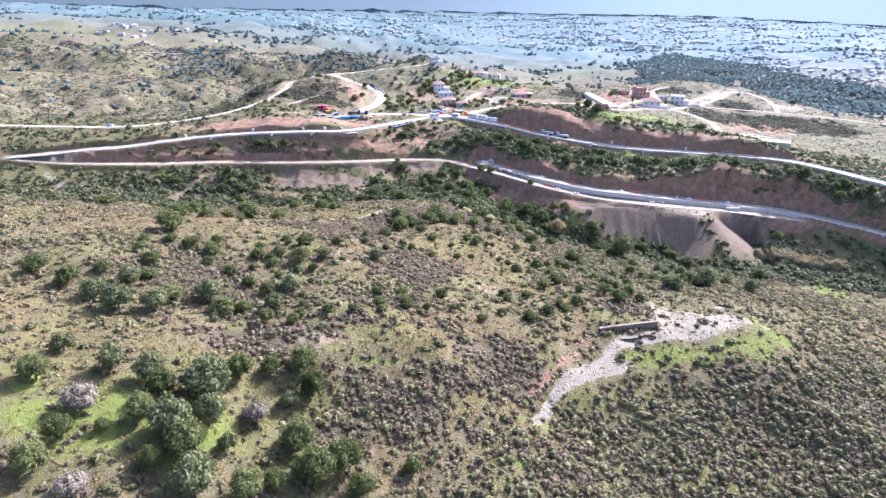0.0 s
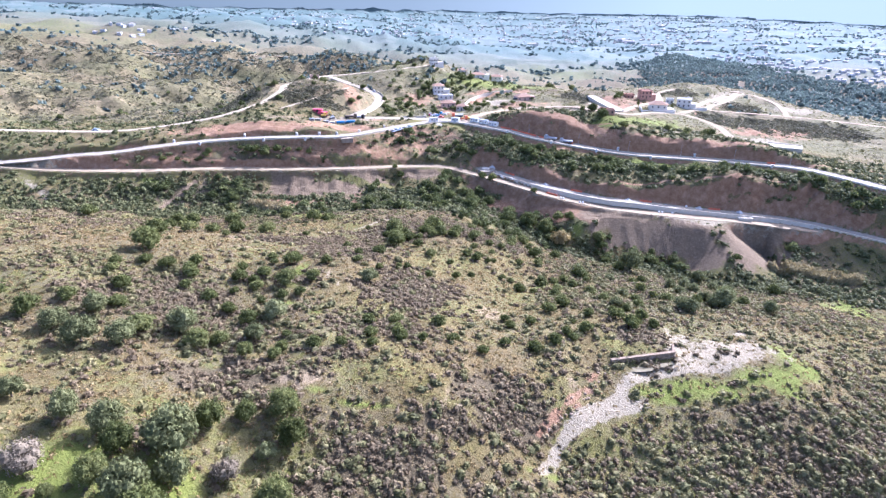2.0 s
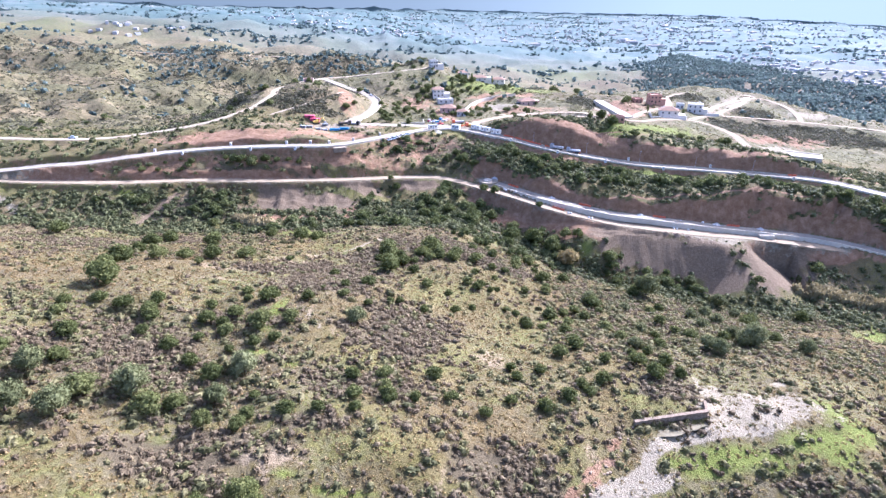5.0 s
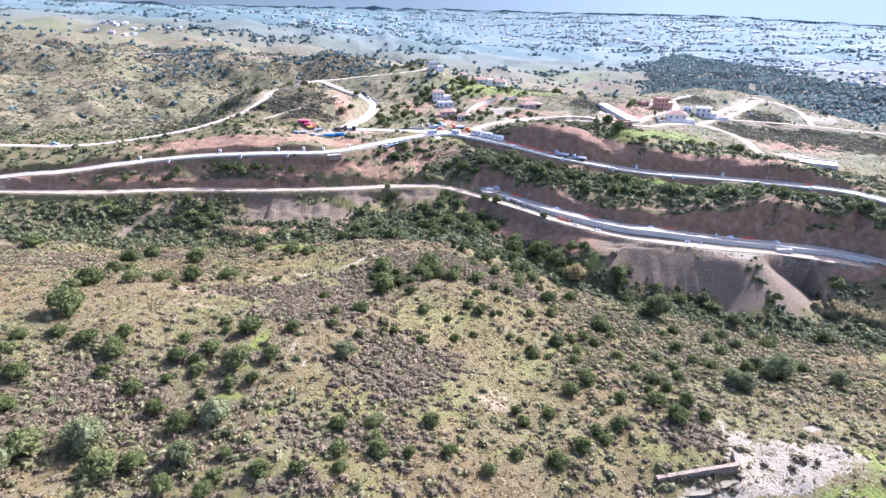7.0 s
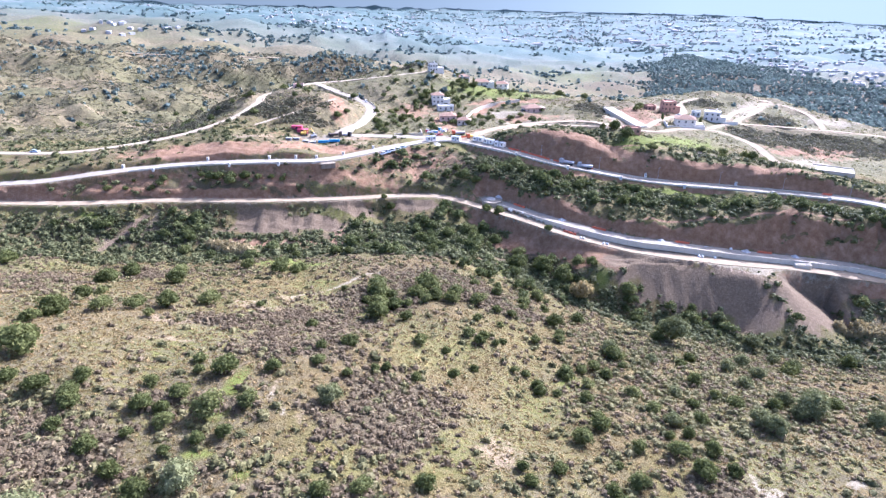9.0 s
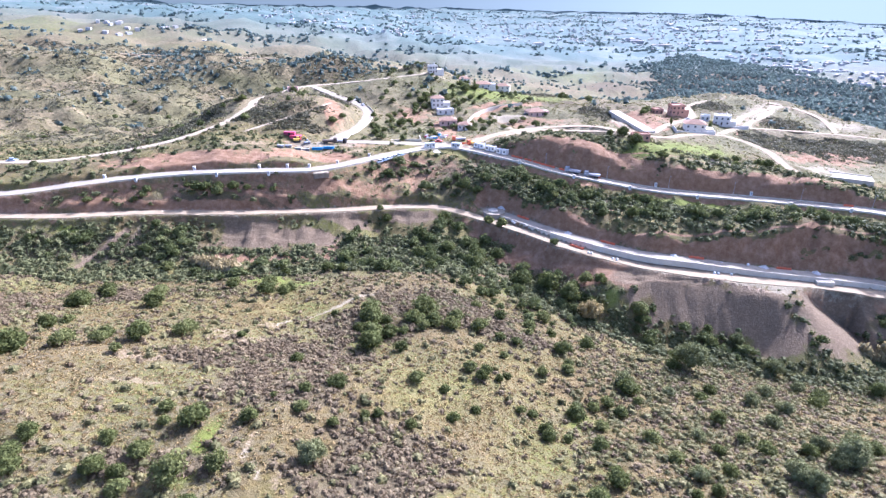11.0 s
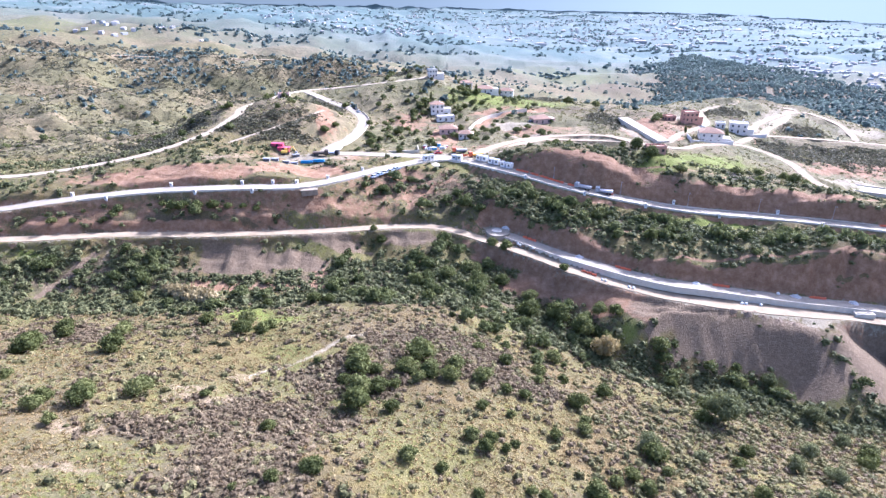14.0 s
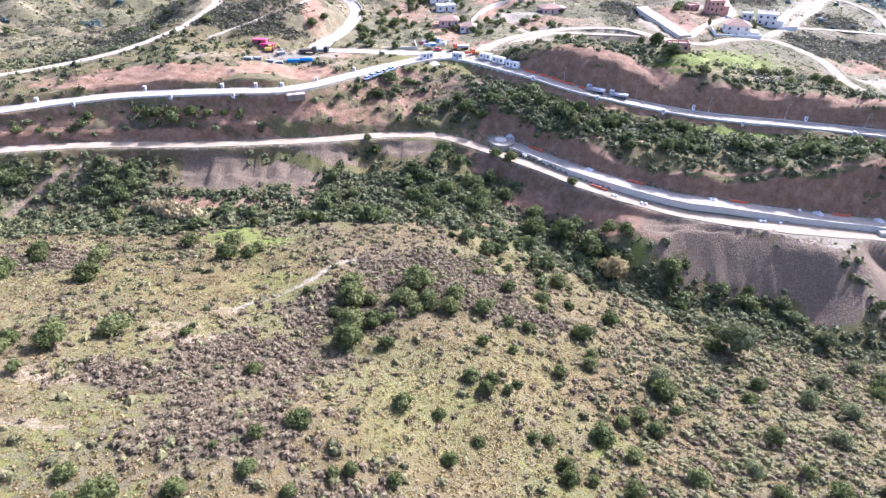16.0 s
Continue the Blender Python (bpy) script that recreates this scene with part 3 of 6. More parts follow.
PALE_PATCHES = [(46, 498, 15, 11, 10), (58, 463, 26, 4, -8), (60, 433, 18, 4, 5), (118, 478, 3.5, 40, 8), (-12, 399, 22, 5, 8), (-62, 385, 18, 6, 5), (40, 418, 14, 6, 25), (56, 428, 10, 6, 10), (226, 414, 22, 7, 20), (170, 520, 14, 10, 10), (-200, 291, 20, 2, -32), (336, 570, 26, 10, 0), (268, 582, 52, 8, 48), (20, 640, 20, 10, 10), (-10, 588, 14, 6, 0), (132, 299, 14, 2.65, 0), (135, 290, 5.83, 5.41, 0), (141, 292, 7, 4, 0), (78, 146, 12, 7, 0)]
# each point x, y, half width
FOOTPATHS = [[(20.7, 104.5, 0.9), (23.3, 107.1, 1.2), (25.8, 111.6, 1.0), (30, 116.6, 1.6), (35, 120.7, 2.0), (43, 124, 2.2), (49, 125.4, 1.0)], [(41, 123.5, 1.2), (44, 129, 1.2), (50, 134, 1.8), (58, 136, 1.6), (66, 138, 1.4), (74, 138, 0.9)], [(62, 145, 0.5), (63.5, 151, 0.5), (64, 157, 0.4)], [(-47, 228, 0.3), (-38, 238, 0.4), (-31, 245, 0.6), (-26, 253, 0.7), (-14, 262, 0.3)], [(-34, 172, 0.2), (-33, 165, 0.4), (-28, 158, 0.3)]]
RUIN_FLOOR = [(6, 398, 17, 5.5, 0), (-40, 400, 16, 4, 0), (24, 402, 12, 5, -25), (47, 498, 15, 8, 10), (226, 414, 20, 6, 20), (122, 291, 16, 2.6, -8), (137, 287.5, 7, 3.6, 0), (66, 143, 8, 5.5, 0), (75, 142, 8, 3.5, 0), (84, 144, 4, 2.5, 0), (86, 157, 4.2, 2.2, 0), (66, 151, 4, 4, 0), (56, 136, 5, 2, 0)]
EARTH_PATCHES_NEAR = [(-29, 111, 2.57, 1.64, 0), (1, 114, 1.13, 3.53, 0), (-30, 115, 7.8, 2.95, 0), (-24, 116, 5.7, 1.87, 0), (32, 128, 2.33, 6.57, 0), (14, 159, 6.48, 6.16, 0), (-26, 160, 1.14, 7.77, 0), (-33, 167, 1, 6.81, 0), (-62, 186, 8.93, 2.02, 0), (-68, 198, 10.7, 3.19, 0), (-52, 216, 9.81, 3.22, 0), (-55, 220, 8.55, 1.86, 0), (-47, 228, 6.38, 1.84, 0), (-31, 245, 2.2, 5, -40), (-27, 252, 1.6, 6, -40), (141, 272, 6, 13, 0), (139, 281, 5, 6, 0)]
EARTH_PATCHES_MIDDLE = [(-137, 294, 9.24, 2.66, 0), (-126, 305, 1.98, 9.99, 0), (-46, 306, 5.85, 15, 0), (-98, 368, 16, 5, 30), (-62, 372, 34, 5, 16), (-18, 412, 18, 5, 0), (-60, 430, 3, 26, 12), (-240, 440, 30, 4, 20), (8, 455, 8, 14, 0), (221, 468, 46, 3, 60), (86, 470, 8, 26, -8), (-300, 560, 20, 5, 40), (-300, 600, 3, 20, 20), (-330, 650, 4, 38, 20), (-345, 680, 3, 45, 28), (-500, 830, 6, 60, 25)]
EARTH_PATCHES = [*EARTH_PATCHES_NEAR, *EARTH_PATCHES_MIDDLE]
LUSH_PATCHES_NEAR = [(-46, 75, 3.34, 1.41, 0), (-35, 77, 1.85, 2.69, 0), (-72, 80, 6, 6, 0), (-58, 80, 4.49, 6.87, 0), (-60, 84, 9, 11, 0), (-45, 85, 6, 8, 20), (-57, 86, 2.08, 4.18, 0), (-77, 89, 2.93, 4.18, 0), (14, 92, 6.2, 1.15, 0), (21, 104, 4.58, 1.59, 0), (-15, 110, 6, 1, 0), (-25, 112, 2.98, 1, 0), (-48, 118, 5.23, 1.5, 0)]
LUSH_PATCHES_MIDDLE = [(50, 129, 5.46, 1.86, 0), (62, 130, 15, 3.2, 12), (66, 131, 14.1, 3.41, 0), (86, 135, 6.08, 6.18, 0), (84, 136, 13, 4.5, 8), (94, 143, 6, 9, 0), (-32, 143, 2, 2.59, 0), (-3, 147, 1.1, 1.29, 0), (-41, 148, 3.74, 1.84, 0), (-41, 165, 2.37, 11.2, 0), (37, 199, 3.27, 4.99, 0), (177, 233, 13, 11.1, 0), (-50, 272, 7.52, 3.89, 0)]
LUSH_PATCHES_FAR = [(-56, 273, 3, 2, 0), (-63, 278, 9.5, 7.21, 0), (68, 285, 4.94, 5.79, 0), (28, 294, 4.75, 9.59, 0), (-151, 305, 7.73, 1.56, 0), (111, 341, 28.8, 3.18, 0), (106, 376, 22, 9, 20), (134, 396, 34, 16, 28), (72, 400, 24, 6, -5), (60, 575, 60, 30, 20), (155, 640, 40, 20, 10), (120, 700, 60, 40, 20)]
LUSH_PATCHES = [*LUSH_PATCHES_NEAR, *LUSH_PATCHES_MIDDLE, *LUSH_PATCHES_FAR]
MEADOW_PATCHES_NEAR = [(-64, 71, 5.89, 6.22, 0), (-39, 98, 6.52, 4.44, 0), (-54, 102, 9.48, 4.46, 0), (-66, 109, 13.2, 7.16, 0), (-85, 115, 16.5, 11.7, 0), (-19, 116, 11.8, 2.89, 0), (-16, 118, 12.9, 4.31, 0), (8, 122, 6.4, 4.04, 0), (12, 139, 8.48, 2.92, 0), (48, 143, 8.28, 3.31, 0), (48, 147, 8.11, 4.33, 0), (97, 163, 13.1, 5.16, 0)]
MEADOW_PATCHES_MIDDLE = [(-41, 246, 18.1, 6.88, 0), (75, 283, 18, 5, -10), (40, 290, 12, 6, -30), (-100, 292, 30, 5, 0), (-40, 400, 10, 6, 0), (190, 930, 40, 90, 15), (265, 1400, 110, 190, 15), (150, 1430, 60, 60, 0), (420, 1480, 50, 150, 10), (-960, 1480, 190, 170, 0), (375, 1500, 60, 90, 0)]
MEADOW_PATCHES = [*MEADOW_PATCHES_NEAR, *MEADOW_PATCHES_MIDDLE]
PURPLE_PATCHES_NEAR = [(-21, 89, 7.6, 5.23, 0), (-10, 99, 13.3, 6.56, 0), (-38, 109, 6.75, 2.7, 0), (2, 109, 5.27, 3.42, 0), (-46, 114, 10.8, 5.75, 0), (18, 116, 9.11, 7.03, 0), (-36, 117, 12.7, 4.54, 0), (13, 118, 10.8, 7.99, 0), (-24, 124, 6.65, 2.19, 0), (-16, 138, 14.6, 5.32, 0), (-64, 140, 14.7, 9, 0), (-86, 140, 8.16, 5.65, 0)]
PURPLE_PATCHES_MIDDLE = [(-66, 145, 15.2, 9.62, 0), (55, 152, 8.73, 5.77, 0), (-48, 162, 14.2, 2.5, 0), (-9, 166, 12.6, 16, 0), (-34, 188, 13.4, 9.08, 0), (-47, 201, 17.4, 5.54, 0), (-35, 210, 18.1, 11.4, 0), (-20, 232, 15.3, 9.7, 0), (-134, 234, 12.2, 14.4, 0), (21, 240, 16.5, 6.53, 0), (1, 254, 23.7, 12.7, 0), (-109, 258, 18.6, 8.58, 0)]
PURPLE_PATCHES = [*PURPLE_PATCHES_NEAR, *PURPLE_PATCHES_MIDDLE]
GREY_PATCHES = [(-55, 133, 26, 12, 0), (-26, 141, 16, 6, 0), (-80, 150, 20, 14, 0), (20, 150, 14, 8, 0), (60, 215, 30, 14, -10), (-15, 100, 18, 8, 0), (92, 184, 61.4, 26.8, 0), (77, 200, 30.4, 27.9, 0), (64, 209, 22.7, 20.5, 0), (133, 246, 53.4, 14.2, 0), (-61, 129, 12.5, 6.49, 0), (-80, 129, 10.2, 6.47, 0), (-9, 138, 15.5, 6.29, 0), (39, 178, 9.84, 14.9, 0), (79, 230, 38.3, 16.9, 0), (-87, 156, 16.3, 6.84, 0), (-81, 265, 21.5, 6.67, 0)]
STRAW_PATCHES = [(-80, 185, 46.7, 20.7, 0), (13, 197, 19.1, 29.1, 0), (20, 163, 12, 20.4, 0), (-16, 118, 11.8, 4.83, 0), (100, 169, 34.4, 5.96, 0), (-48, 242, 18.6, 8.25, 0), (11, 281, 20.1, 7.95, 0), (-95, 236, 14.6, 12.2, 0), (-14, 208, 17.6, 8, 0), (6, 133, 15.6, 6.97, 0), (-59, 105, 22, 5.4, 0), (-38, 210, 26.9, 14.5, 0), (26, 225, 17.6, 6.94, 0)]
SCRUB_PATCHES = [*HEATH_PATCHES, *PURPLE_PATCHES, (620, 1150, 280, 380, 0), (0, 366, 36, 12, 0), (-100, 325, 60, 5, 6), (90, 336, 80, 8, -10), (-120, 300, 60, 7, 4), (-20, 310, 40, 12, 0), (40, 300, 22, 10, -30), (-90, 430, 16, 24, 20), (250, 480, 40, 18, -20), (215, 560, 22, 12, -30), (-140, 480, 20, 50, 10), (30, 660, 60, 20, 10), (100, 560, 40, 16, 20)]

soil_v, pale_v, lush_v, scrub_v, earth_v, scree_v, track_v = covers(vx, vy, vd, vk, STEEP.ravel())
nx, ny = len(gx), len(gy)
idx = np.arange(nx * ny).reshape(ny, nx)
quads = np.stack([idx[:-1, :-1], idx[:-1, 1:], idx[1:, 1:], idx[1:, :-1]], -1).reshape(-1, 4)


def mesh_from(name, verts, faces, mat, smooth=False):
    """A mesh from arrays; faces all of one size."""
    me = bpy.data.meshes.new(name)
    nf, fs = faces.shape
    me.vertices.add(len(verts))
    me.vertices.foreach_set("co", np.asarray(verts, np.float32).ravel())
    me.loops.add(nf * fs)
    me.loops.foreach_set("vertex_index", faces.astype(np.int32).ravel())
    me.polygons.add(nf)
    me.polygons.foreach_set("loop_start", np.arange(0, nf * fs, fs, dtype=np.int32))
    me.polygons.foreach_set("use_smooth", np.full(nf, smooth))
    me.update(calc_edges=True)
    me.materials.append(mat)
    return me


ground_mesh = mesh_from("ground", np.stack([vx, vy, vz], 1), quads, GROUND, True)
# The last mask rises with distance and blends in the haze-coloured plain.
for key, vals in (("soil", soil_v), ("pale", pale_v), ("lush", lush_v), ("scrub", scrub_v), ("earth", earth_v), ("scree", scree_v), ("track", track_v), ("wild", 0.85 * np.clip((vy - 395) / 30, 0, 1)), ("haze_field", np.clip((vy - 1150 - 250 * np.clip((300 - vx) / 600, 0, 1)) / 700, 0, 1))):
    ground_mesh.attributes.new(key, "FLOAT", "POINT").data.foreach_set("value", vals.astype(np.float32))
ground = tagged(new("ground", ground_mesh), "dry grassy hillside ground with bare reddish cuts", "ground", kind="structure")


# ---- roads ----
def ribbon(name, line, half, lift, depth, mat, label, category="road"):
    """A road slab along a line."""
    p = line.copy()
    t = np.gradient(p[:, :2], axis=0)
    t /= np.linalg.norm(t, axis=1)[:, None] + 1e-9
    side = np.stack([t[:, 1], -t[:, 0]], 1)
    wob = 1 + 0.10 * waves(np.arange(len(p)) / 9.0, p[:, 0] * 0, 21, 3)
    rows = []
    for off, dz in ((-half, lift - depth), (-half, lift), (-half * 0.5, lift + 0.03), (half * 0.5, lift + 0.03), (half, lift), (half, lift - depth)):
        q = p.copy()
        q[:, :2] += side * (off * wob)[:, None]
        q[:, 2] += dz
        rows.append(q)
    v = np.stack(rows, 1)
    n, m = v.shape[:2]
    ids = np.arange(n * m).reshape(n, m)
    f = np.stack([ids[:-1, :-1], ids[:-1, 1:], ids[1:, 1:], ids[1:, :-1]], -1).reshape(-1, 4)
    ob = new(name, mesh_from(name, v.reshape(-1, 3), f, mat, False))
    return tagged(ob, label, category, kind="structure")


road_looks = [("road_lower", ROAD_DUST, "pale dusty construction road along the gully"), ("road_upper", ROAD_CONCRETE, "fresh pale concrete road with low kerbs"),
              ("road_ridge_track", TRACK_EARTH, "earth track along the ridge"), ("road_villa", ROAD_CONCRETE, "pale winding road up to the villas"),
              ("road_hill", ROAD_DUST, "dusty road round the green hill"), ("road_loop", ROAD_DUST, "dusty road over the building plots"),
              ("road_lower_slab", ROAD_CONCRETE, "new concrete road slab behind a retaining wall"), ("road_zigzag", ROAD_DUST, "pale graded road on the plots"), ("road_zigzag_low", ROAD_DUST, "lower pale graded road on the plots"),
              ("road_plots", ROAD_DUST, "pale earth road past the plots"), ("road_hill_back", ROAD_DUST, "dusty service road behind the hill"), ("road_high_track", TRACK_EARTH, "narrow footpath over the scrub hill"), ("road_far", ROAD_DUST, "pale road along a distant ridge"), ("road_lower_bench", ROAD_DUST, "wide dusty work bench below the slab wall")]
for (line, half), (rname, rmat, rlabel) in zip(ROAD_LINES, road_looks):
    ribbon(rname, line, half, 0.02 if rname == "road_lower_bench" else 0.06, 0.6, rmat, rlabel)


# ---- scrub ----
rs = np.random.RandomState(7)


def clump(r, cards, size, flat, core=True, ring=4):
    """A bush of leaf cards round a low core; unit radius 1."""
    v, f = [], []
    for _ in range(cards):
        a, e = r.uniform(0, 2 * np.pi), np.arcsin(r.uniform(0.0, 1.0))
        rad = r.uniform(0.7, 1.2)
        n = np.array([np.cos(a) * np.cos(e), np.sin(a) * np.cos(e), np.sin(e)])
        c = n * rad * (1, 1, flat)
        t = r.normal(size=3)
        nn = n + 0.7 * r.normal(size=3)
        t = np.cross(nn, t)
        t /= np.linalg.norm(t) + 1e-6
        b = np.cross(nn, t)
        b /= np.linalg.norm(b) + 1e-6
        s = size * r.uniform(0.6, 1.3)
        k = len(v)
        v += [c - t * s, c + t * s * 0.9 - b * 0.3 * s, c + b * s * 1.3]
        f.append((k, k + 1, k + 2))
    if core:
        k = len(v)
        for h, q in ((-0.15, 0.82), (0.45 * flat, 0.80), (0.8 * flat, 0.45)):
            for i in range(ring):
                a = 2 * np.pi * i / ring + h
                g = q * r.uniform(0.85, 1.12)
                v.append(np.array([g * np.cos(a), g * np.sin(a), h]))
        v.append(np.array([0, 0, flat * 0.9]))
        for q in range(2):
            for i in range(ring):
                a, b2 = k + q * ring + i, k + q * ring + (i + 1) % ring
                f += [(a, b2, b2 + ring), (a, b2 + ring, a + ring)]
        for i in range(ring):
            f.append((k + 2 * ring + i, k + 2 * ring + (i + 1) % ring, k + 3 * ring))
    return np.array(v), np.array(f)


def sow(name, places, radius, height, kinds, mat, label, category):
    """Many bushes joined into one mesh of loose clumps."""
    vs, fs, tints, base = [], [], [], 0
    which = rs.randint(0, len(kinds), len(places))
    turn = rs.uniform(0, 2 * np.pi, len(places))
    for k, (tv, tf) in enumerate(kinds):
        j = np.nonzero(which == k)[0]
        if not len(j):
            continue
        c, s = np.cos(turn[j])[:, None], np.sin(turn[j])[:, None]
        wide = rs.uniform(0.72, 1.35, (len(j), 1))
        x = (tv[None, :, 0] * wide * c - tv[None, :, 1] / wide * s) * radius[j, None] + places[j, 0, None]
        y = (tv[None, :, 0] * wide * s + tv[None, :, 1] / wide * c) * radius[j, None] + places[j, 1, None]
        z = tv[None, :, 2] * height[j, None] + places[j, 2, None]
        vs.append(np.stack([x, y, z], -1).reshape(-1, 3))
        fs.append((tf[None] + (np.arange(len(j)) * len(tv))[:, None, None] + base).reshape(-1, 3))
        tints.append(np.repeat(rs.uniform(size=len(j)), len(tv)))
        base += len(j) * len(tv)
    me = mesh_from(name, np.vstack(vs), np.vstack(fs), mat)
    me.attributes.new("bush", "FLOAT", "POINT").data.foreach_set("value", np.concatenate(tints).astype(np.float32))
    ob = new(name, me)
    return tagged(ob, label, category, kind="stuff")


def scatter(n, x0, x1, y0, y1, wish, keep_off=1.0):
    """Random places where wish(x, y, cover) lets them."""
    x, y = rs.uniform(x0, x1, n), rs.uniform(y0, y1, n)
    inside = np.abs(x - 2) < 0.80 * np.maximum(y + 25, 0) + 12
    x, y = x[inside], y[inside]
    i = np.clip(np.searchsorted(gx, x + rs.uniform(-0.8, 0.8, len(x))), 0, nx - 1)
    j = np.clip(np.searchsorted(gy, y + rs.uniform(-0.8, 0.8, len(x))), 0, ny - 1)
    at = j * nx + i
    d, st = vd[at], STEEP.ravel()[at]
    soil, pale, lush, scrub = np.maximum(np.maximum(soil_v[at], scree_v[at]), 0.8 * earth_v[at]), pale_v[at], lush_v[at], scrub_v[at]
    p = wish(x, y, soil, pale, lush, scrub, st)
    ok = (rs.uniform(size=len(x)) < p) & (d > keep_off)
    x, y = x[ok], y[ok]
    return np.stack([x, y, ground_at(x, y) - 0.05], 1)


# ---- building blocks for things ----
def part(name, bm, mat, parent, label=""):
    """A bmesh as one mesh object under a thing or a part."""
    me = bpy.data.meshes.new(name)
    bm.to_mesh(me)
    bm.free()
    me.materials.append(mat)
    ob = new(name, me)
    ob.parent = parent
    if label:
        tagged(ob, label)
    return ob


def block(bm, x0, y0, z0, x1, y1, z1, bevel=0.0):
    made = bmesh.ops.create_cube(bm, size=1.0, matrix=Matrix.Translation(((x0 + x1) / 2, (y0 + y1) / 2, (z0 + z1) / 2)) @ Matrix.Diagonal((abs(x1 - x0), abs(y1 - y0), abs(z1 - z0), 1)))
    if bevel:
        edges = list({e for v in made["verts"] for e in v.link_edges})
        bmesh.ops.bevel(bm, geom=edges, offset=bevel, segments=1, affect="EDGES")
    return bm


def tube(bm, a, b, r, r2=None, seg=8):
    a, b = Vector(a), Vector(b)
    d = b - a
    m = Matrix.Translation((a + b) / 2) @ d.to_track_quat("Z", "Y").to_matrix().to_4x4()
    bmesh.ops.create_cone(bm, cap_ends=True, segments=seg, radius1=r, radius2=r if r2 is None else r2, depth=d.length, matrix=m)
    return bm


def boxed(x0, y0, z0, x1, y1, z1, bevel=0.0):
    return block(bmesh.new(), x0, y0, z0, x1, y1, z1, bevel)


def thing(name, label, category, x, y, turn=0.0, z=None, group=""):
    e = new(name)
    e.matrix_basis = pose(x, y, float(ground_at(np.array([x]), np.array([y]))[0]) if z is None else z, 0, 0, turn)
    return tagged(e, label, category, group)


# ---- trees ----
def cards_on(r, centre, rad, count, size, low=-0.35):
    """Leaf cards over one lobe of a crown."""
    e = np.arcsin(r.uniform(low, 1.0, count))
    a = r.uniform(0, 2 * np.pi, count)
    n = np.stack([np.cos(a) * np.cos(e), np.sin(a) * np.cos(e), np.sin(e)], 1)
    c = centre + n * (rad * r.uniform(0.72, 1.1, (count, 1)))
    nn = n + 0.8 * r.normal(size=(count, 3))
    t = np.cross(nn, r.normal(size=(count, 3)))
    t /= np.linalg.norm(t, axis=1)[:, None] + 1e-6
    b = np.cross(nn, t)
    b /= np.linalg.norm(b, axis=1)[:, None] + 1e-6
    s = (size * r.uniform(0.6, 1.35, count))[:, None]
    v = np.stack([c - t * s, c + t * s * 0.9 - b * 0.3 * s, c + b * s * 1.25], 1).reshape(-1, 3)
    return v


def ball(r, centre, rad):
    """A rough dark heart inside a lobe."""
    v = [centre + np.array([0, 0, -0.75]) * rad]
    for h, q in ((-0.45, 0.55), (0.15, 0.74), (0.55, 0.5)):
        for i in range(6):
            a = 2 * np.pi * (i + h) / 6
            v.append(centre + rad * r.uniform(0.85, 1.1) * np.array([q * np.cos(a), q * np.sin(a), h]))
    v.append(centre + np.array([0, 0, 0.78]) * rad)
    f = []
    for i in range(6):
        j = (i + 1) % 6
        f += [(0, 1 + j, 1 + i), (1 + i, 1 + j, 7 + j), (1 + i, 7 + j, 7 + i), (7 + i, 7 + j, 13 + j), (7 + i, 13 + j, 13 + i), (13 + i, 13 + j, 19)]
    return np.array(v), np.array(f)


def tree_meshes(seed, lobes, cards, size, mat, spread_=0.55, lift=0.62, squash=0.8):
    """Crown and trunk meshes for a tree of crown radius 1."""
    r = np.random.RandomState(seed)
    vs, fs, k = [], [], 0
    tops = []
    for i in range(lobes):
        a = 2 * np.pi * i / max(1, lobes - 1) + r.uniform(-0.4, 0.4)
        q = 0.0 if i == 0 else spread_ * r.uniform(0.75, 1.15)
        c = np.array([q * np.cos(a), q * np.sin(a), lift + (0.35 if i == 0 else r.uniform(-0.18, 0.22))])
        rad = r.uniform(0.45, 0.62)
        tops.append(c)
        v = cards_on(r, c, rad, cards, size)
        vs.append(v)
        fs.append(np.arange(len(v)).reshape(-1, 3) + k)
        k += len(v)
        v, f = ball(r, c, rad * 0.92)
        vs.append(v)
        fs.append(f + k)
        k += len(v)
    v = np.vstack(vs) * (1, 1, squash * 1.25)
    crown = mesh_from("crown", v, np.vstack(fs), mat)
    bm = bmesh.new()
    tube(bm, (0, 0, -0.25), (0.03, 0.02, 0.42), 0.10, 0.06, 7)
    for c in tops[1:5]:
        tube(bm, (0.02, 0.01, 0.30), tuple(c * (0.8, 0.8, 0.9)), 0.045, 0.02, 5)
    trunk = bpy.data.meshes.new("trunk")
    bm.to_mesh(trunk)
    bm.free()
    trunk.materials.append(BARK)
    return crown, trunk, v, np.vstack(fs)


LEAF_OLIVE = leafy("silvery_leaves", [(0.0, (0.085, 0.09, 0.035)), (0.6, (0.15, 0.155, 0.062)), (1.0, (0.22, 0.22, 0.10))], 0.3)
LEAF_TAN = leafy("withered_leaves", [(0.0, (0.24, 0.18, 0.075)), (0.6, (0.36, 0.28, 0.12)), (1.0, (0.46, 0.38, 0.20))], 0.35)
LEAF_REED = leafy("dry_reed_blades", [(0.0, (0.20, 0.155, 0.075)), (0.6, (0.31, 0.25, 0.12)), (1.0, (0.42, 0.35, 0.19))], 0.35, True)
TWIGS = leafy("bare_twigs", [(0.0, (0.11, 0.086, 0.052)), (0.6, (0.175, 0.14, 0.092)), (1.0, (0.24, 0.195, 0.135))], 0.2)
round_kinds = [tree_meshes(50 + i, 8, 120, 0.092, LEAF_TREE) for i in range(6)]
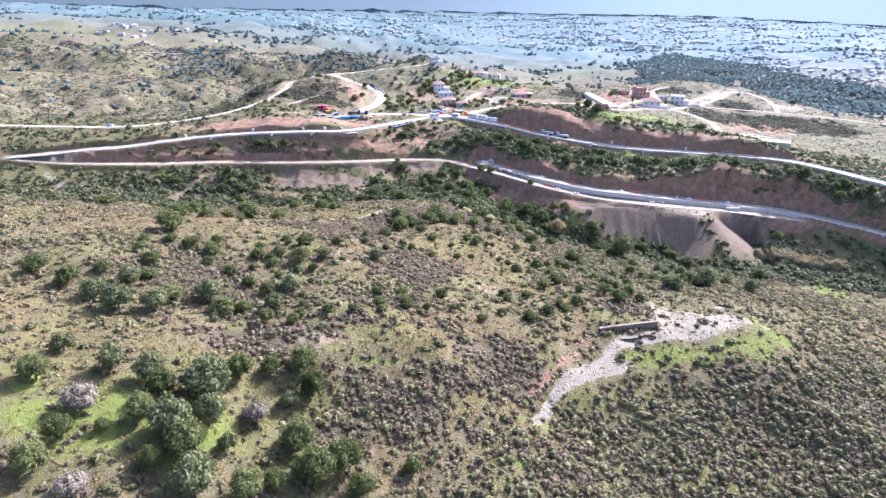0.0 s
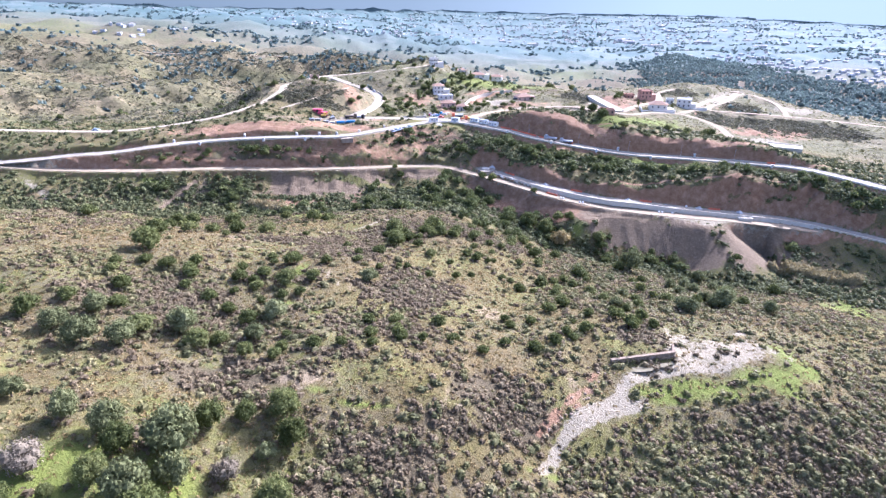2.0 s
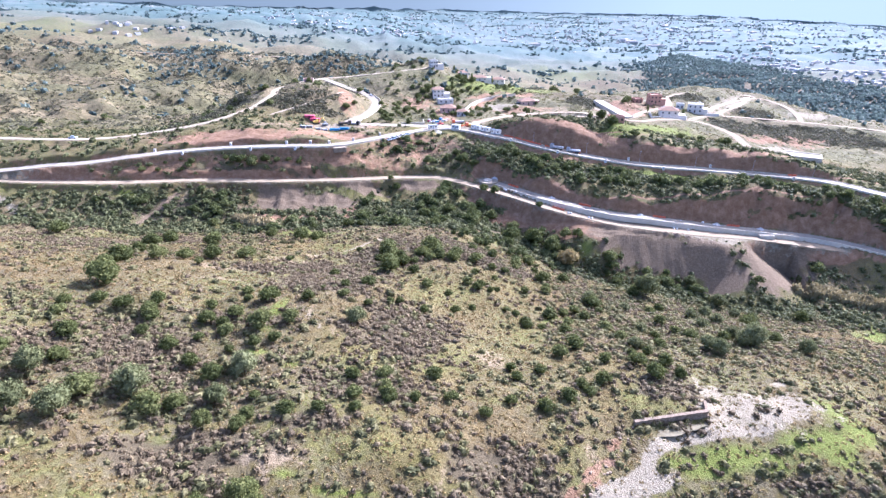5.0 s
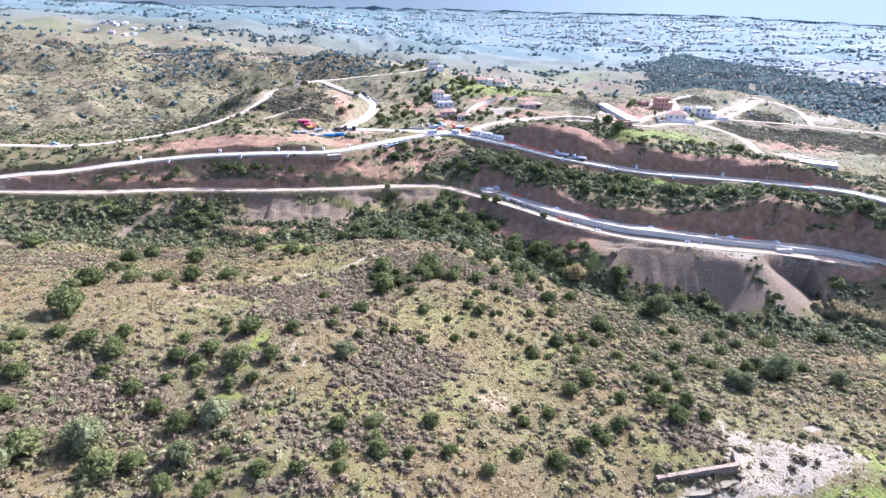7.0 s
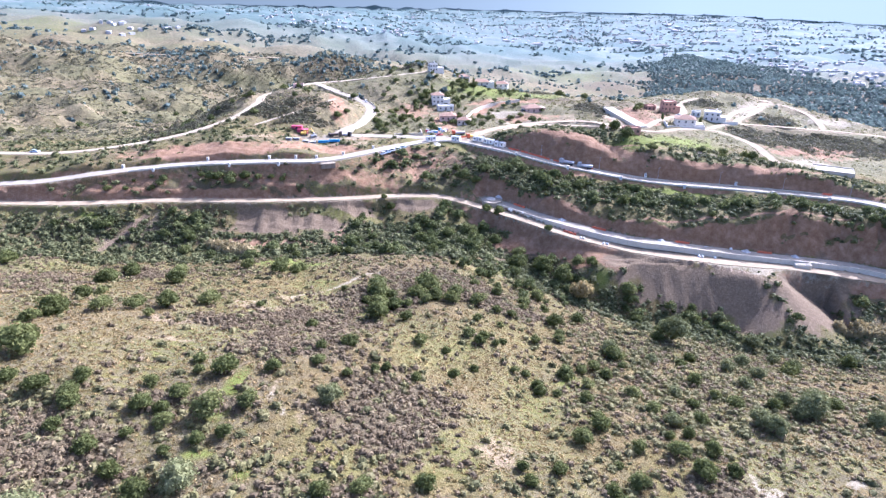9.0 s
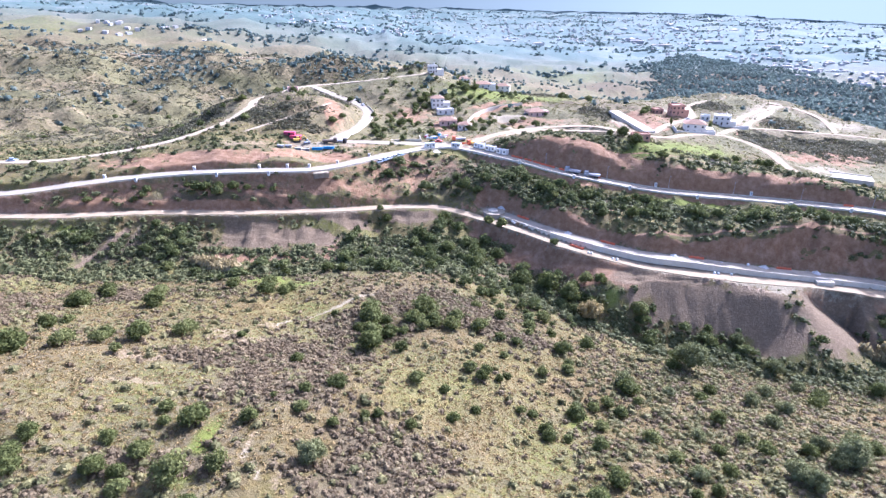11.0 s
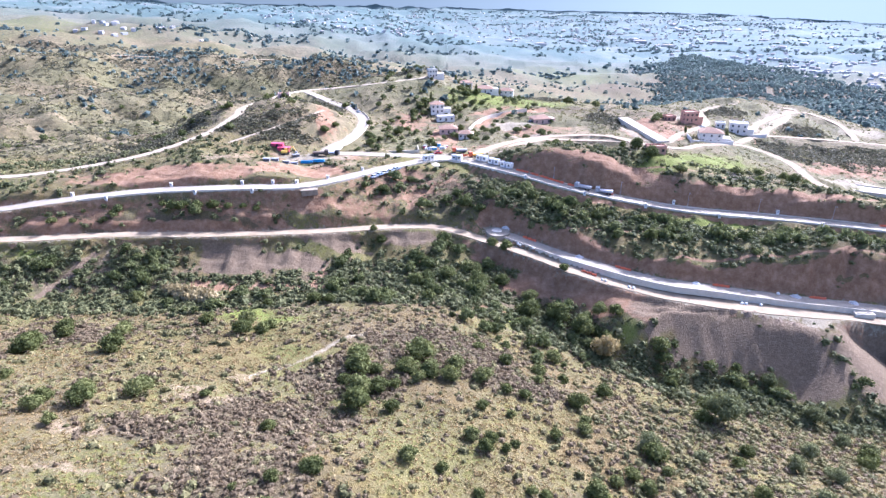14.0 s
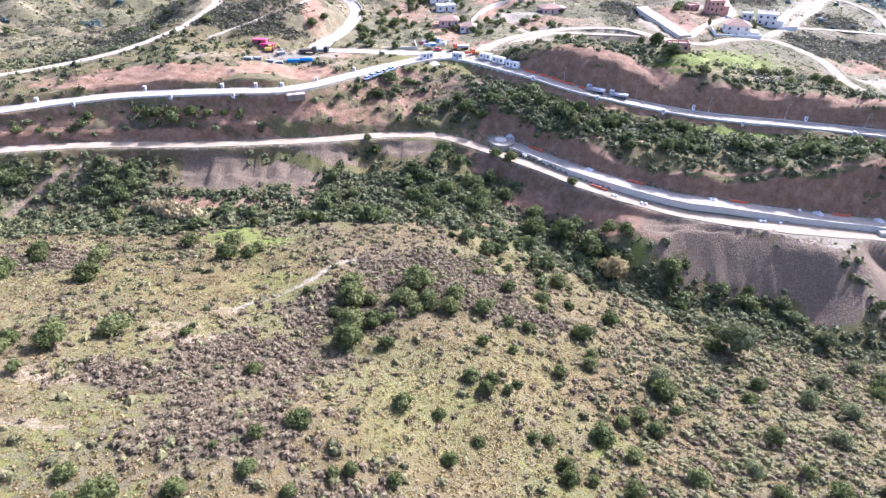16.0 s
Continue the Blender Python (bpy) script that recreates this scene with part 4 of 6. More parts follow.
near_kinds = [tree_meshes(60 + i, 10, 230, 0.062, LEAF_TREE, 0.58, 0.75, 0.95) for i in range(4)]
olive_kinds = [tree_meshes(70 + i, 9, 190, 0.07, LEAF_OLIVE, 0.6, 0.75, 0.95) for i in range(3)]
bare_kinds = [tree_meshes(80 + i, 9, 200, 0.05, TWIGS, 0.6) for i in range(2)]
tan_kinds = [tree_meshes(90, 8, 80, 0.10, LEAF_TAN, 0.5)]


def plant(kinds, x, y, r, label, category="tree", group="", tall=1.0, sink=0.0):
    crown, trunk, _, _ = kinds[int(rs.randint(len(kinds)))]
    e = thing("tree", label, category, x, y, float(rs.uniform(0, 360)), group=group)
    e.location.z -= sink
    e.scale = (r, r * float(rs.uniform(0.9, 1.1)), r * tall * float(rs.uniform(0.9, 1.15)))
    for me, nm in ((trunk, "trunk"), (crown, "crown")):
        o = new(nm, me)
        o.parent = e


NEAR_TREES = [(-57.6, 67.1, 2.2), (-65.4, 70.2, 2.3), (-41.3, 72.8, 2.9), (-33.4, 73.9, 2.4), (-49.0, 74.5, 1.7), (-29.4, 76.5, 1.7), (-64.8, 77.1, 1.9), (-44.6, 78.3, 3.0), (-14.8, 78.3, 2.1), (-59.2, 79.8, 1.0), (-23.3, 80.0, 3.1), (-48.1, 81.6, 3.0), (-39.2, 82.0, 1.3), (-18.6, 83.3, 2.7), (-54.1, 83.4, 2.0), (-65.2, 84.7, 2.8), (-5.9, 85.3, 1.4), (-43.4, 86.3, 2.4), (-27.6, 86.4, 2.7), (-76.4, 89.7, 2.1), (-53.4, 89.9, 2.2), (-36.5, 90.2, 2.2), (-45.8, 92.5, 3.9), (-57.5, 94.4, 2.5), (-65.1, 95.9, 2.0), (-31.4, 96.1, 1.5), (-27.4, 99.5, 2.3), (-42.3, 99.5, 2.2), (-77.4, 99.9, 1.7)]
SPUR_TREES = [(-37.0, 103.3, 1.7), (-30.1, 105.0, 2.5), (-36.4, 122.0, 1.5), (-42.9, 122.1, 1.8), (-35.8, 125.2, 1.6), (-54.8, 125.9, 2.8), (-28.5, 126.2, 1.9), (-22.6, 126.9, 1.4), (-50.8, 128.1, 2.2), (-68.1, 128.2, 3.2), (-15.7, 128.4, 1.4), (-94.1, 129.4, 2.8), (-36.0, 131.0, 1.2), (-103.3, 132.2, 3.2), (-16.6, 133.1, 1.8), (10.4, 133.6, 1.6), (-9.6, 134.0, 2.1), (-4.1, 134.8, 1.3), (-88.3, 135.7, 2.2), (3.2, 137.2, 1.5), (-78.0, 137.6, 2.1), (-47.2, 138.2, 2.3), (-10.7, 138.2, 1.3), (24.0, 138.8, 1.9), (16.3, 139.1, 1.4), (-18.0, 140.4, 1.9), (-11.3, 142.2, 1.9), (-53.5, 142.5, 1.9), (29.9, 143.2, 2.0)]
SLOPE_TREES = [(-0.4, 145.6, 2.0), (-81.0, 146.1, 2.4), (35.5, 146.8, 1.5), (-59.8, 146.9, 2.0), (-46.9, 147.8, 1.2), (34.0, 149.0, 1.6), (18.9, 150.0, 1.5), (-42.0, 150.6, 1.4), (-67.4, 150.7, 1.7), (-54.8, 150.9, 1.3), (39.6, 151.5, 2.1), (-37.9, 152.7, 1.7), (-87.3, 153.0, 2.0), (25.0, 153.8, 1.6), (17.8, 153.9, 1.4), (-50.1, 155.0, 2.0), (53.7, 155.3, 2.5), (60.5, 156.5, 1.7), (-67.9, 156.7, 2.0), (37.5, 157.1, 1.0), (-42.8, 158.2, 3.3), (-55.7, 158.3, 2.2), (-51.9, 158.5, 1.5), (-89.1, 158.7, 1.8), (-69.6, 159.3, 1.9), (-75.8, 159.6, 2.3), (-36.0, 160.9, 2.2), (-82.4, 161.5, 1.9), (51.2, 161.7, 2.3)]
KNOLL_TREES = [(43.3, 162.8, 1.7), (-50.5, 163.4, 2.3), (59.3, 163.5, 2.1), (-69.4, 164.1, 1.8), (32.3, 166.1, 2.4), (-57.5, 166.5, 1.7), (52.1, 168.6, 1.2), (57.1, 170.4, 1.6), (37.3, 171.5, 2.5), (-86.5, 171.7, 4.2), (-50.0, 172.0, 1.4), (-44.6, 172.4, 3.1), (-34.9, 174.3, 1.8), (55.3, 174.9, 1.8), (-19.1, 176.0, 1.3), (-51.8, 176.8, 1.6), (77.7, 178.2, 2.7), (63.8, 178.8, 1.8), (-25.8, 178.9, 1.6), (-13.3, 180.4, 1.2), (52.9, 180.9, 1.9), (-10.8, 181.4, 1.2), (-4.2, 181.4, 1.5), (109.2, 182.3, 2.2), (-32.7, 183.3, 0.9), (-26.7, 186.0, 1.5), (38.1, 186.3, 2.0), (95.5, 186.5, 3.9), (65.9, 188.2, 1.6)]
BROW_TREES = [(5.0, 188.4, 1.6), (31.2, 188.4, 1.3), (77.0, 188.5, 2.3), (26.9, 188.6, 1.9), (-96.7, 188.7, 2.4), (87.4, 188.9, 2.2), (51.0, 189.4, 2.2), (-20.5, 189.6, 2.1), (26.7, 191.7, 1.8), (105.4, 192.2, 2.1), (74.3, 193.5, 1.6), (63.5, 193.6, 1.6), (10.5, 193.9, 1.3), (41.0, 195.9, 1.9), (-95.9, 196.2, 3.6), (21.4, 197.3, 1.3), (24.5, 197.6, 1.4), (3.2, 197.8, 1.3), (-3.6, 198.3, 2.1), (-74.1, 199.3, 1.5), (-86.6, 199.8, 2.9), (35.9, 200.6, 2.7), (73.4, 203.9, 2.1), (48.2, 204.2, 1.9), (-81.0, 204.4, 2.3), (88.0, 204.4, 1.9), (41.5, 205.6, 1.8), (-33.9, 206.2, 1.8), (12.4, 206.2, 1.7)]
FOOT_TREES = [(17.1, 207.4, 1.2), (-73.2, 208.1, 3.0), (45.8, 208.1, 1.9), (-81.6, 208.4, 2.0), (13.8, 209.0, 1.7), (9.6, 209.5, 1.9), (19.4, 210.1, 1.2), (54.6, 210.3, 1.5), (-75.0, 211.7, 2.3), (-100.4, 214.5, 2.4), (-65.1, 215.0, 3.3), (98.6, 216.0, 2.2), (-51.1, 216.3, 1.3), (53.9, 216.4, 3.0), (75.2, 217.8, 1.9), (66.1, 218.5, 1.9), (30.2, 218.6, 1.6), (-9.0, 218.8, 2.0), (-17.2, 219.5, 3.4), (99.7, 219.5, 1.5), (-99.0, 219.9, 1.8), (91.1, 220.1, 2.2), (19.8, 222.5, 1.3), (12.6, 223.2, 1.6), (38.6, 223.5, 2.0), (81.0, 224.5, 1.9), (-17.5, 226.4, 3.4), (39.3, 226.5, 1.7), (-12.8, 227.6, 2.7)]
GULLY_TREES = [(-9.1, 228.7, 1.7), (117.2, 229.2, 2.4), (101.1, 229.9, 2.3), (-22.0, 230.3, 1.8), (-3.3, 231.7, 2.0), (24.4, 232.5, 1.7), (19.6, 233.1, 1.7), (121.1, 233.4, 2.9), (5.0, 234.2, 2.8), (39.0, 234.9, 2.8), (-0.5, 235.5, 3.0), (13.4, 235.5, 2.8), (-19.0, 235.6, 3.5), (-14.8, 236.0, 2.0), (-6.1, 236.7, 3.3), (124.7, 237.8, 2.0), (-30.6, 238.9, 1.3), (75.7, 239.2, 2.3), (81.3, 239.3, 4.5), (6.3, 239.9, 2.5), (-20.2, 241.0, 3.3), (-110.7, 241.4, 3.6), (119.9, 242.6, 2.0), (29.9, 243.8, 1.5), (-88.2, 243.9, 3.4), (-3.3, 245.0, 4.4), (149.6, 245.3, 3.1), (82.5, 247.1, 4.4), (50.0, 247.9, 2.4)]
BANK_TREES = [(99.3, 248.4, 2.3), (-114.6, 248.9, 3.5), (21.1, 249.2, 2.2), (31.1, 250.6, 2.2), (38.4, 250.6, 1.8), (119.2, 255.5, 2.7), (13.5, 256.1, 1.8), (-93.1, 256.6, 3.0), (-110.8, 257.8, 2.4), (-58.0, 259.3, 3.3), (-52.2, 260.7, 2.3), (-114.0, 262.3, 3.2), (-97.3, 264.6, 2.1), (-50.9, 264.7, 2.1), (38.3, 266.2, 2.7), (-164.0, 267.8, 3.8), (-73.3, 270.1, 2.7), (103.1, 270.2, 2.8), (112.6, 271.0, 2.5), (78.0, 279.6, 3.3), (52.7, 289.0, 4.2), (-106.6, 289.5, 2.6), (65.2, 292.1, 2.7), (45.3, 296.5, 4.5), (34.1, 297.1, 4.5)]

HOLLOW_TREES = [(-59.8, 130.7, 3.2), (-77.3, 120.8, 3.5), (-68.5, 121.2, 3), (-85.2, 125.2, 2.6), (-80.4, 132.8, 2.6), (-42.9, 129.3, 2.2), (-41, 140.6, 2.8), (-20.7, 165.6, 2.4), (78.5, 174.3, 2.6), (91.1, 184.4, 2.4), (91.4, 191.5, 2.2), (53.9, 220.8, 2.6)]


def tree_sort(x, y):
    """Which sort stands where: silvery and bare ones among the near grove, evergreens elsewhere."""
    u = rs.uniform()
    if y < 105 and u < 0.30:
        return olive_kinds, "silvery olive tree on the grassy slope"
    if y < 112 and u < 0.42:
        return bare_kinds, "grey leafless bushy tree on the grassy slope"
    if x > 55 and y > 170 and u < 0.4:
        return olive_kinds, "silvery-green bushy tree on the scrub slope"
    return near_kinds if y < 125 else round_kinds, "round dark evergreen tree on the dry slope"


for x, y, r in HOLLOW_TREES:
    plant(olive_kinds, x, y, r, "large silvery-green tree in the scrub hollow", group="trees of the scrub hollow")
for grove, gname in ((NEAR_TREES, "trees of the near grove"), (SPUR_TREES, "trees on the spur"), (SLOPE_TREES, "trees on the spur"), (KNOLL_TREES, "trees on the knoll"),
                     (BROW_TREES, "trees on the brow"), (FOOT_TREES, "trees at the foot"), (GULLY_TREES, "trees by the gully"), (BANK_TREES, "trees on the bank")):
    for x, y, r in grove:
        kinds, label = tree_sort(x, y)
        plant(kinds, x, y, r * (1.18 if y < 110 else 0.98), label, group=gname, tall=1.15 if y < 110 else 1.0)
for x, y, r in ((36, 307, 3.2), (46, 298, 3.0), (28, 326, 2.6), (22.5, 329, 2.6), (53, 339, 2.0), (69.5, 343, 2.6), (73, 327.5, 2.4), (85.5, 325, 2.8), (60, 295, 2.8), (55, 293, 2.6), (49.6, 313.5, 1.9),
                (-27, 334.5, 1.5), (-23.5, 332, 2.2), (-43, 289, 2.4), (-37, 287, 2.0), (-2.5, 292, 2.6), (-59, 287, 1.8), (-60, 270, 3.0), (123, 314, 1.8), (12, 318, 3.0), (4, 312, 3.2), (16, 309, 3.2), (-8, 306, 2.8), (26, 314, 3.0), (-4, 318, 2.6)):
    plant(round_kinds, x, y, r, "dark evergreen tree on the gully side", group="trees on the gully side")
plant(tan_kinds, 59, 279, 4.8, "tree with withered tan leaves by the gully", tall=1.2)
for x, y, r in ((-112, 331, 1.6), (-104, 331.5, 2.0), (-98, 331.5, 2.4), (-92, 332, 2.6), (-86, 332.5, 1.8), (-80, 333, 1.6), (-75, 333.5, 1.5), (-150, 318, 1.8), (-143, 320, 1.5), (-132, 323, 1.4)):
    plant(round_kinds, x, y, r, "dark bushy tree on the bank between the roads", group="trees on the road bank")
for x, y, r in ((-63, 422, 2.6), (-59, 432, 2.4), (-100, 484, 2.6), (-107, 470, 3.0), (-94, 500, 2.8), (-67, 514, 2.8), (-38, 422, 3.0), (-26, 461, 3.4), (-12, 535, 3.5), (-20, 520, 3.2), (8, 545, 3.5), (18, 560, 3.6), (26, 570, 3.4), (14, 575, 3.2), (96, 389, 3.4), (90, 392, 2.0), (110, 366, 2.8), (152, 520, 3.0), (126, 596, 3.6), (112, 640, 5.0), (142, 380, 2.6), (-120, 440, 2.4), (40, 460, 2.2), (52, 462, 2.4), (28, 470, 2.0), (12, 480, 2.6), (20, 442, 2.4), (74, 505, 1.8), (160, 392, 2.4), (168, 384, 2.8), (176, 378, 2.6), (-45, 470, 2.2), (-36, 480, 2.4), (-30, 444, 2.0), (-42, 440, 2.2), (-22, 478, 2.2), (-16, 470, 1.9), (-34, 500, 2.4), (-26, 492, 2.0), (-16, 530, 3.2), (-13, 518, 2.6), (4, 534, 3.0), (12, 528, 2.6), (-20, 512, 2.2), (16, 536, 2.8), (22, 545, 3.0), (30, 552, 2.6), (10, 462, 2.2), (20, 470, 2.4), (26, 478, 2.2), (36, 484, 2.0), (48, 484, 2.2), (56, 488, 2.4), (148, 512, 3.4), (144, 504, 2.6), (100, 378, 3.4), (166, 372, 3.0), (150, 372, 2.4)):
    plant(round_kinds, x, y, r, "dark green garden tree on the ridge", group="trees on the ridge")

for x, y in ((-8.8, 540), (-12, 528), (8, 552), (26, 578), (46, 596), (10, 606), (150, 466), (178, 470)):
    plant(round_kinds, x, y, 1.0, "tall slim cypress beside the villas", group="cypresses", tall=4.2)
# ---- scrub, grass and far woods ----
gully_y = lambda x: np.interp(x, [-190, -153, -89, -46, 18, 48, 64, 80, 105, 138, 215, 300], [282, 283, 287, 294, 294, 285, 276, 267, 263, 255, 240, 225])
small = [clump(rs, 20, 0.29, 0.95, ring=4) for _ in range(12)]
middling = [clump(rs, 16, 0.34, 1.0) for _ in range(9)]
tiny = [clump(rs, 6, 0.62, 0.8, False) for _ in range(6)]
far_tree = [clump(rs, 6, 0.65, 1.1) for _ in range(5)]
patches = lambda x, y, s, lo, hi: np.clip((waves(x / s, y / s, int(s) + 1, 3) - lo) / (hi - lo), 0, 1)

crowns = [(v, f) for _, _, v, f in (tree_meshes(120 + i, 5, 42, 0.17, LEAF_TREE) for i in range(4))]
bank = lambda x: np.interp(x, [-20, 30, 60, 105, 147, 183, 236, 262], [352, 357, 342, 330, 325, 318, 282, 250])
THICKETS_NEAR = [(118, 266, 10, 3.5, -20), (132, 266, 11.7, 2.71, 0), (96, 270, 22, 5, -14), (112, 271, 12.4, 5.07, 0), (96, 273, 18, 4.5, -8), (22, 278, 16.8, 16.5, 0), (90, 278, 22.9, 7.66, 0), (172, 280, 4.98, 10.1, 0), (-87, 285, 13.8, 4.9, 0), (49, 286, 14.4, 15.3, 0), (-27, 292, 12.2, 7.31, 0), (-64, 293, 12.1, 5.9, 0), (-20, 296, 40, 5, 0), (-145, 298, 13, 10.4, 0)]
THICKETS_MIDDLE = [(-58, 302, 10, 4, 0), (-75, 303, 10, 3, 0), (-107, 305, 14.4, 11, 0), (-35, 305, 6.32, 13.1, 0), (205, 306, 45, 8, -33), (6, 308, 18.1, 16.2, 0), (-8, 318, 13.7, 9.94, 0), (11, 321, 14.9, 13.8, 0), (-130, 326, 14, 2.5, 8), (-100, 331, 22, 3, 5), (-95, 331.5, 26, 3.5, 6), (90, 337, 75, 9, -11), (-25, 362, 22, 9, 30)]
THICKETS = [*THICKETS_NEAR, *THICKETS_MIDDLE]


def in_thicket(x, y):
    return np.max([blot(x, y, *q, 0.25) for q in THICKETS], axis=0)


p = scatter(9000, -200, 262, 250, 390, lambda x, y, soil, pale, lush, scrub, st: np.maximum(0.55 * in_thicket(x, y), 0.5 * (x > -20) * (np.abs(y - bank(x)) < 10)) * (1 - soil) * (1 - pale) * (st < 1.1), 3.0)
p = p[::2]
r = 1.1 + 1.9 * rs.uniform(size=len(p)) ** 1.6
sow("bank_trees", p, r, r * rs.uniform(0.85, 1.25, len(p)), crowns, LEAF_GROVE, "dark bushy trees on the road banks and in the gully", "tree")
p = scatter(700, -300, 70, 400, 640, lambda x, y, soil, pale, lush, scrub, st: np.where(x > -46, 0.75, 0.16) * (1 - soil), 3.0)
r = rs.uniform(1.2, 2.6, len(p))
sow("garden_trees", p, r, r * rs.uniform(0.9, 1.2, len(p)), crowns, LEAF_GROVE, "dark green trees in gardens and in the dry valley", "tree")
most = lambda x, y, lst, edge=0.35: np.max([blot(x, y, *q, edge) for q in lst], axis=0)
heavy = lambda x, y: np.clip(np.max([blot(x, y, *q, 0.3) for q in ((80, 106, 60, 19, 14), (118, 128, 26, 16, 25), (30, 98, 22, 10, 25), (110, 90, 50, 24, 0))], axis=0), 0, 1)
below = lambda x, y: y < gully_y(x) - 4
p = scatter(82000, -190, 250, 66, 288, lambda x, y, soil, pale, lush, scrub, st: below(x, y) * np.maximum.reduce([(0.10 + 0.2 * patches(x, y, 26, -0.1, 0.9)) * np.where(y < 155, 1.0, 0.8), 0.5 * heavy(x, y), 0.42 * most(x, y, GREY_PATCHES)]) * (1 - 0.6 * most(x, y, STRAW_PATCHES)) * (1 - 0.9 * soil) * (1 - pale) * (1 - lush * 0.8))
r = (0.4 + 1.0 * rs.uniform(size=len(p)) ** 1.8) * np.where(heavy(p[:, 0], p[:, 1]) > 0.5, 1.12, 1.0)
sow("green_scrub", p, r, r * rs.uniform(0.75, 1.15, len(p)), small, LEAF_SCRUB, "low grey-green scrub bushes on the hillside", "shrub")
p = scatter(100000, -190, 250, 66, 288, lambda x, y, soil, pale, lush, scrub, st: below(x, y) * np.maximum.reduce([0.95 * most(x, y, PURPLE_PATCHES), 0.68 * heavy(x, y), 0.2 * most(x, y, GREY_PATCHES), (0.10 + 0.25 * patches(x, y, 31, 0.0, 0.8)) * np.where(y < 155, 1.0, 0.8)]) * (1 - 0.7 * most(x, y, STRAW_PATCHES) * (1 - most(x, y, PURPLE_PATCHES))) * (1 - pale) * (1 - soil) * (1 - lush))
r = 0.45 + 0.7 * rs.uniform(size=len(p)) ** 1.6
sow("dry_scrub", p, r, r * rs.uniform(0.75, 1.1, len(p)), small, LEAF_GREY, "purplish-grey dry scrub in dense patches", "shrub")
p = scatter(160000, -150, 200, 66, 280, lambda x, y, soil, pale, lush, scrub, st: below(x, y) * (0.5 + 0.4 * most(x, y, STRAW_PATCHES)) * (1 - 0.85 * scrub) * (1 - 0.7 * heavy(x, y)) * (1 - 0.75 * pale) * (1 - 0.8 * soil) * (1 - 0.6 * lush))
r = 0.2 + 0.34 * rs.uniform(size=len(p)) ** 1.7
sow("grass_tufts", p, r, r * 0.9, tiny, LEAF_TUFT, "straw-coloured grass tufts on the slope", "grass")
p = scatter(70000, -270, 300, 225, 392, lambda x, y, soil, pale, lush, scrub, st: (0.16 + 0.5 * scrub + 0.5 * in_thicket(x, y) + 0.5 * (np.abs(y - gully_y(x)) < 7) + 0.35 * patches(x, y, 22, 0.0, 0.7)) * (1 - np.clip(1.3 * soil, 0, 1)) * (1 - pale) * (1 - 0.93 * lush) * np.where((y > 322) & (x < 22), 0.42, 1.0) * (y > gully_y(x) - 9), 1.2)
r = 0.55 + 1.3 * rs.uniform(size=len(p)) ** 1.8
sow("gully_thicket", p, r, r * rs.uniform(0.7, 1.2, len(p)), middling, LEAF_DARK, "dark green thicket along the gully", "shrub")
p = scatter(34000, -110, 230, 240, 305, lambda x, y, soil, pale, lush, scrub, st: np.maximum(np.hypot((x + 87) / 12, (y - 292 + 0.3 * (x + 87)) / 3.0) < 1, np.hypot((x - 178) / 19, (y - 263 + 0.35 * (x - 178)) / 3.4) < 1) * 0.9)
r = rs.uniform(0.8, 1.6, len(p))
sow("dry_reeds", p, r, r * 2.3, small, LEAF_REED, "tan dry reeds in the gully", "reeds")
p = scatter(230000, -640, 480, 345, 900, lambda x, y, soil, pale, lush, scrub, st: np.maximum(0.16 + 0.3 * patches(x, y, 60, 0.0, 0.8), 0.6 * scrub) * (1 - 0.95 * soil) * (1 - pale) * (1 - 0.35 * lush), 1.2)
r = rs.uniform(0.5, 1.4, len(p))
sow("ridge_scrub", p, r, r * rs.uniform(0.5, 0.8, len(p)), tiny, LEAF_SCRUB, "olive-green scrub on the ridge beyond", "shrub")
LEAF_HEATH = leafy("heath_leaves", [(0.0, (0.052, 0.05, 0.028)), (0.5, (0.092, 0.086, 0.05)), (1.0, (0.15, 0.135, 0.082))], 0.35, True)
on_heath = lambda x, y: np.max([blot(x, y, *q, 0.2) for q in HEATH_PATCHES], axis=0)
p = scatter(190000, -200, 360, 360, 730, lambda x, y, soil, pale, lush, scrub, st: 0.85 * on_heath(x, y) * (1 - 0.8 * soil), 0.8)
r = rs.uniform(0.7, 1.5, len(p))
sow("heath_bushes", p, r, r * rs.uniform(0.7, 1.1, len(p)), tiny, LEAF_HEATH, "dense dark grey-green heath on the plateau", "shrub")
p = scatter(190000, -900, -100, 400, 1250, lambda x, y, soil, pale, lush, scrub, st: (0.14 + 0.34 * patches(x, y, 90, -0.2, 0.8)) * (1 - soil), 2.0)
r = (0.8 + 1.2 * rs.uniform(size=len(p)) ** 2) * (1 + np.clip((p[:, 1] - 600) / 900, 0, 0.8))
sow("valley_scrub", p, r, r * rs.uniform(0.6, 0.9, len(p)), tiny, LEAF_HEATH, "brownish scrub over the dry valley sides", "shrub")
# The bluish haze of distance is mixed into these leaf colours.
LEAF_FAR_HAZED = leafy("haze_tinted_leaves", [(0.0, (0.075, 0.10, 0.085)), (0.6, (0.115, 0.15, 0.128)), (1.0, (0.165, 0.20, 0.165))], 0.4, True)
p = scatter(36000, -900, 900, 520, 1350, lambda x, y, soil, pale, lush, scrub, st: np.maximum.reduce([0.03 + 0.12 * patches(x, y, 170, 0.0, 0.8), 0.75 * blot(x, y, -130, 880, 75, 50), 0.75 * blot(x, y, -385, 965, 60, 50), 0.3 * blot(x, y, -300, 830, 80, 70), 0.9 * blot(x, y, -245, 545, 14, 10)]) * (1 - lush), 2)
r = rs.uniform(1.5, 3.4, len(p))
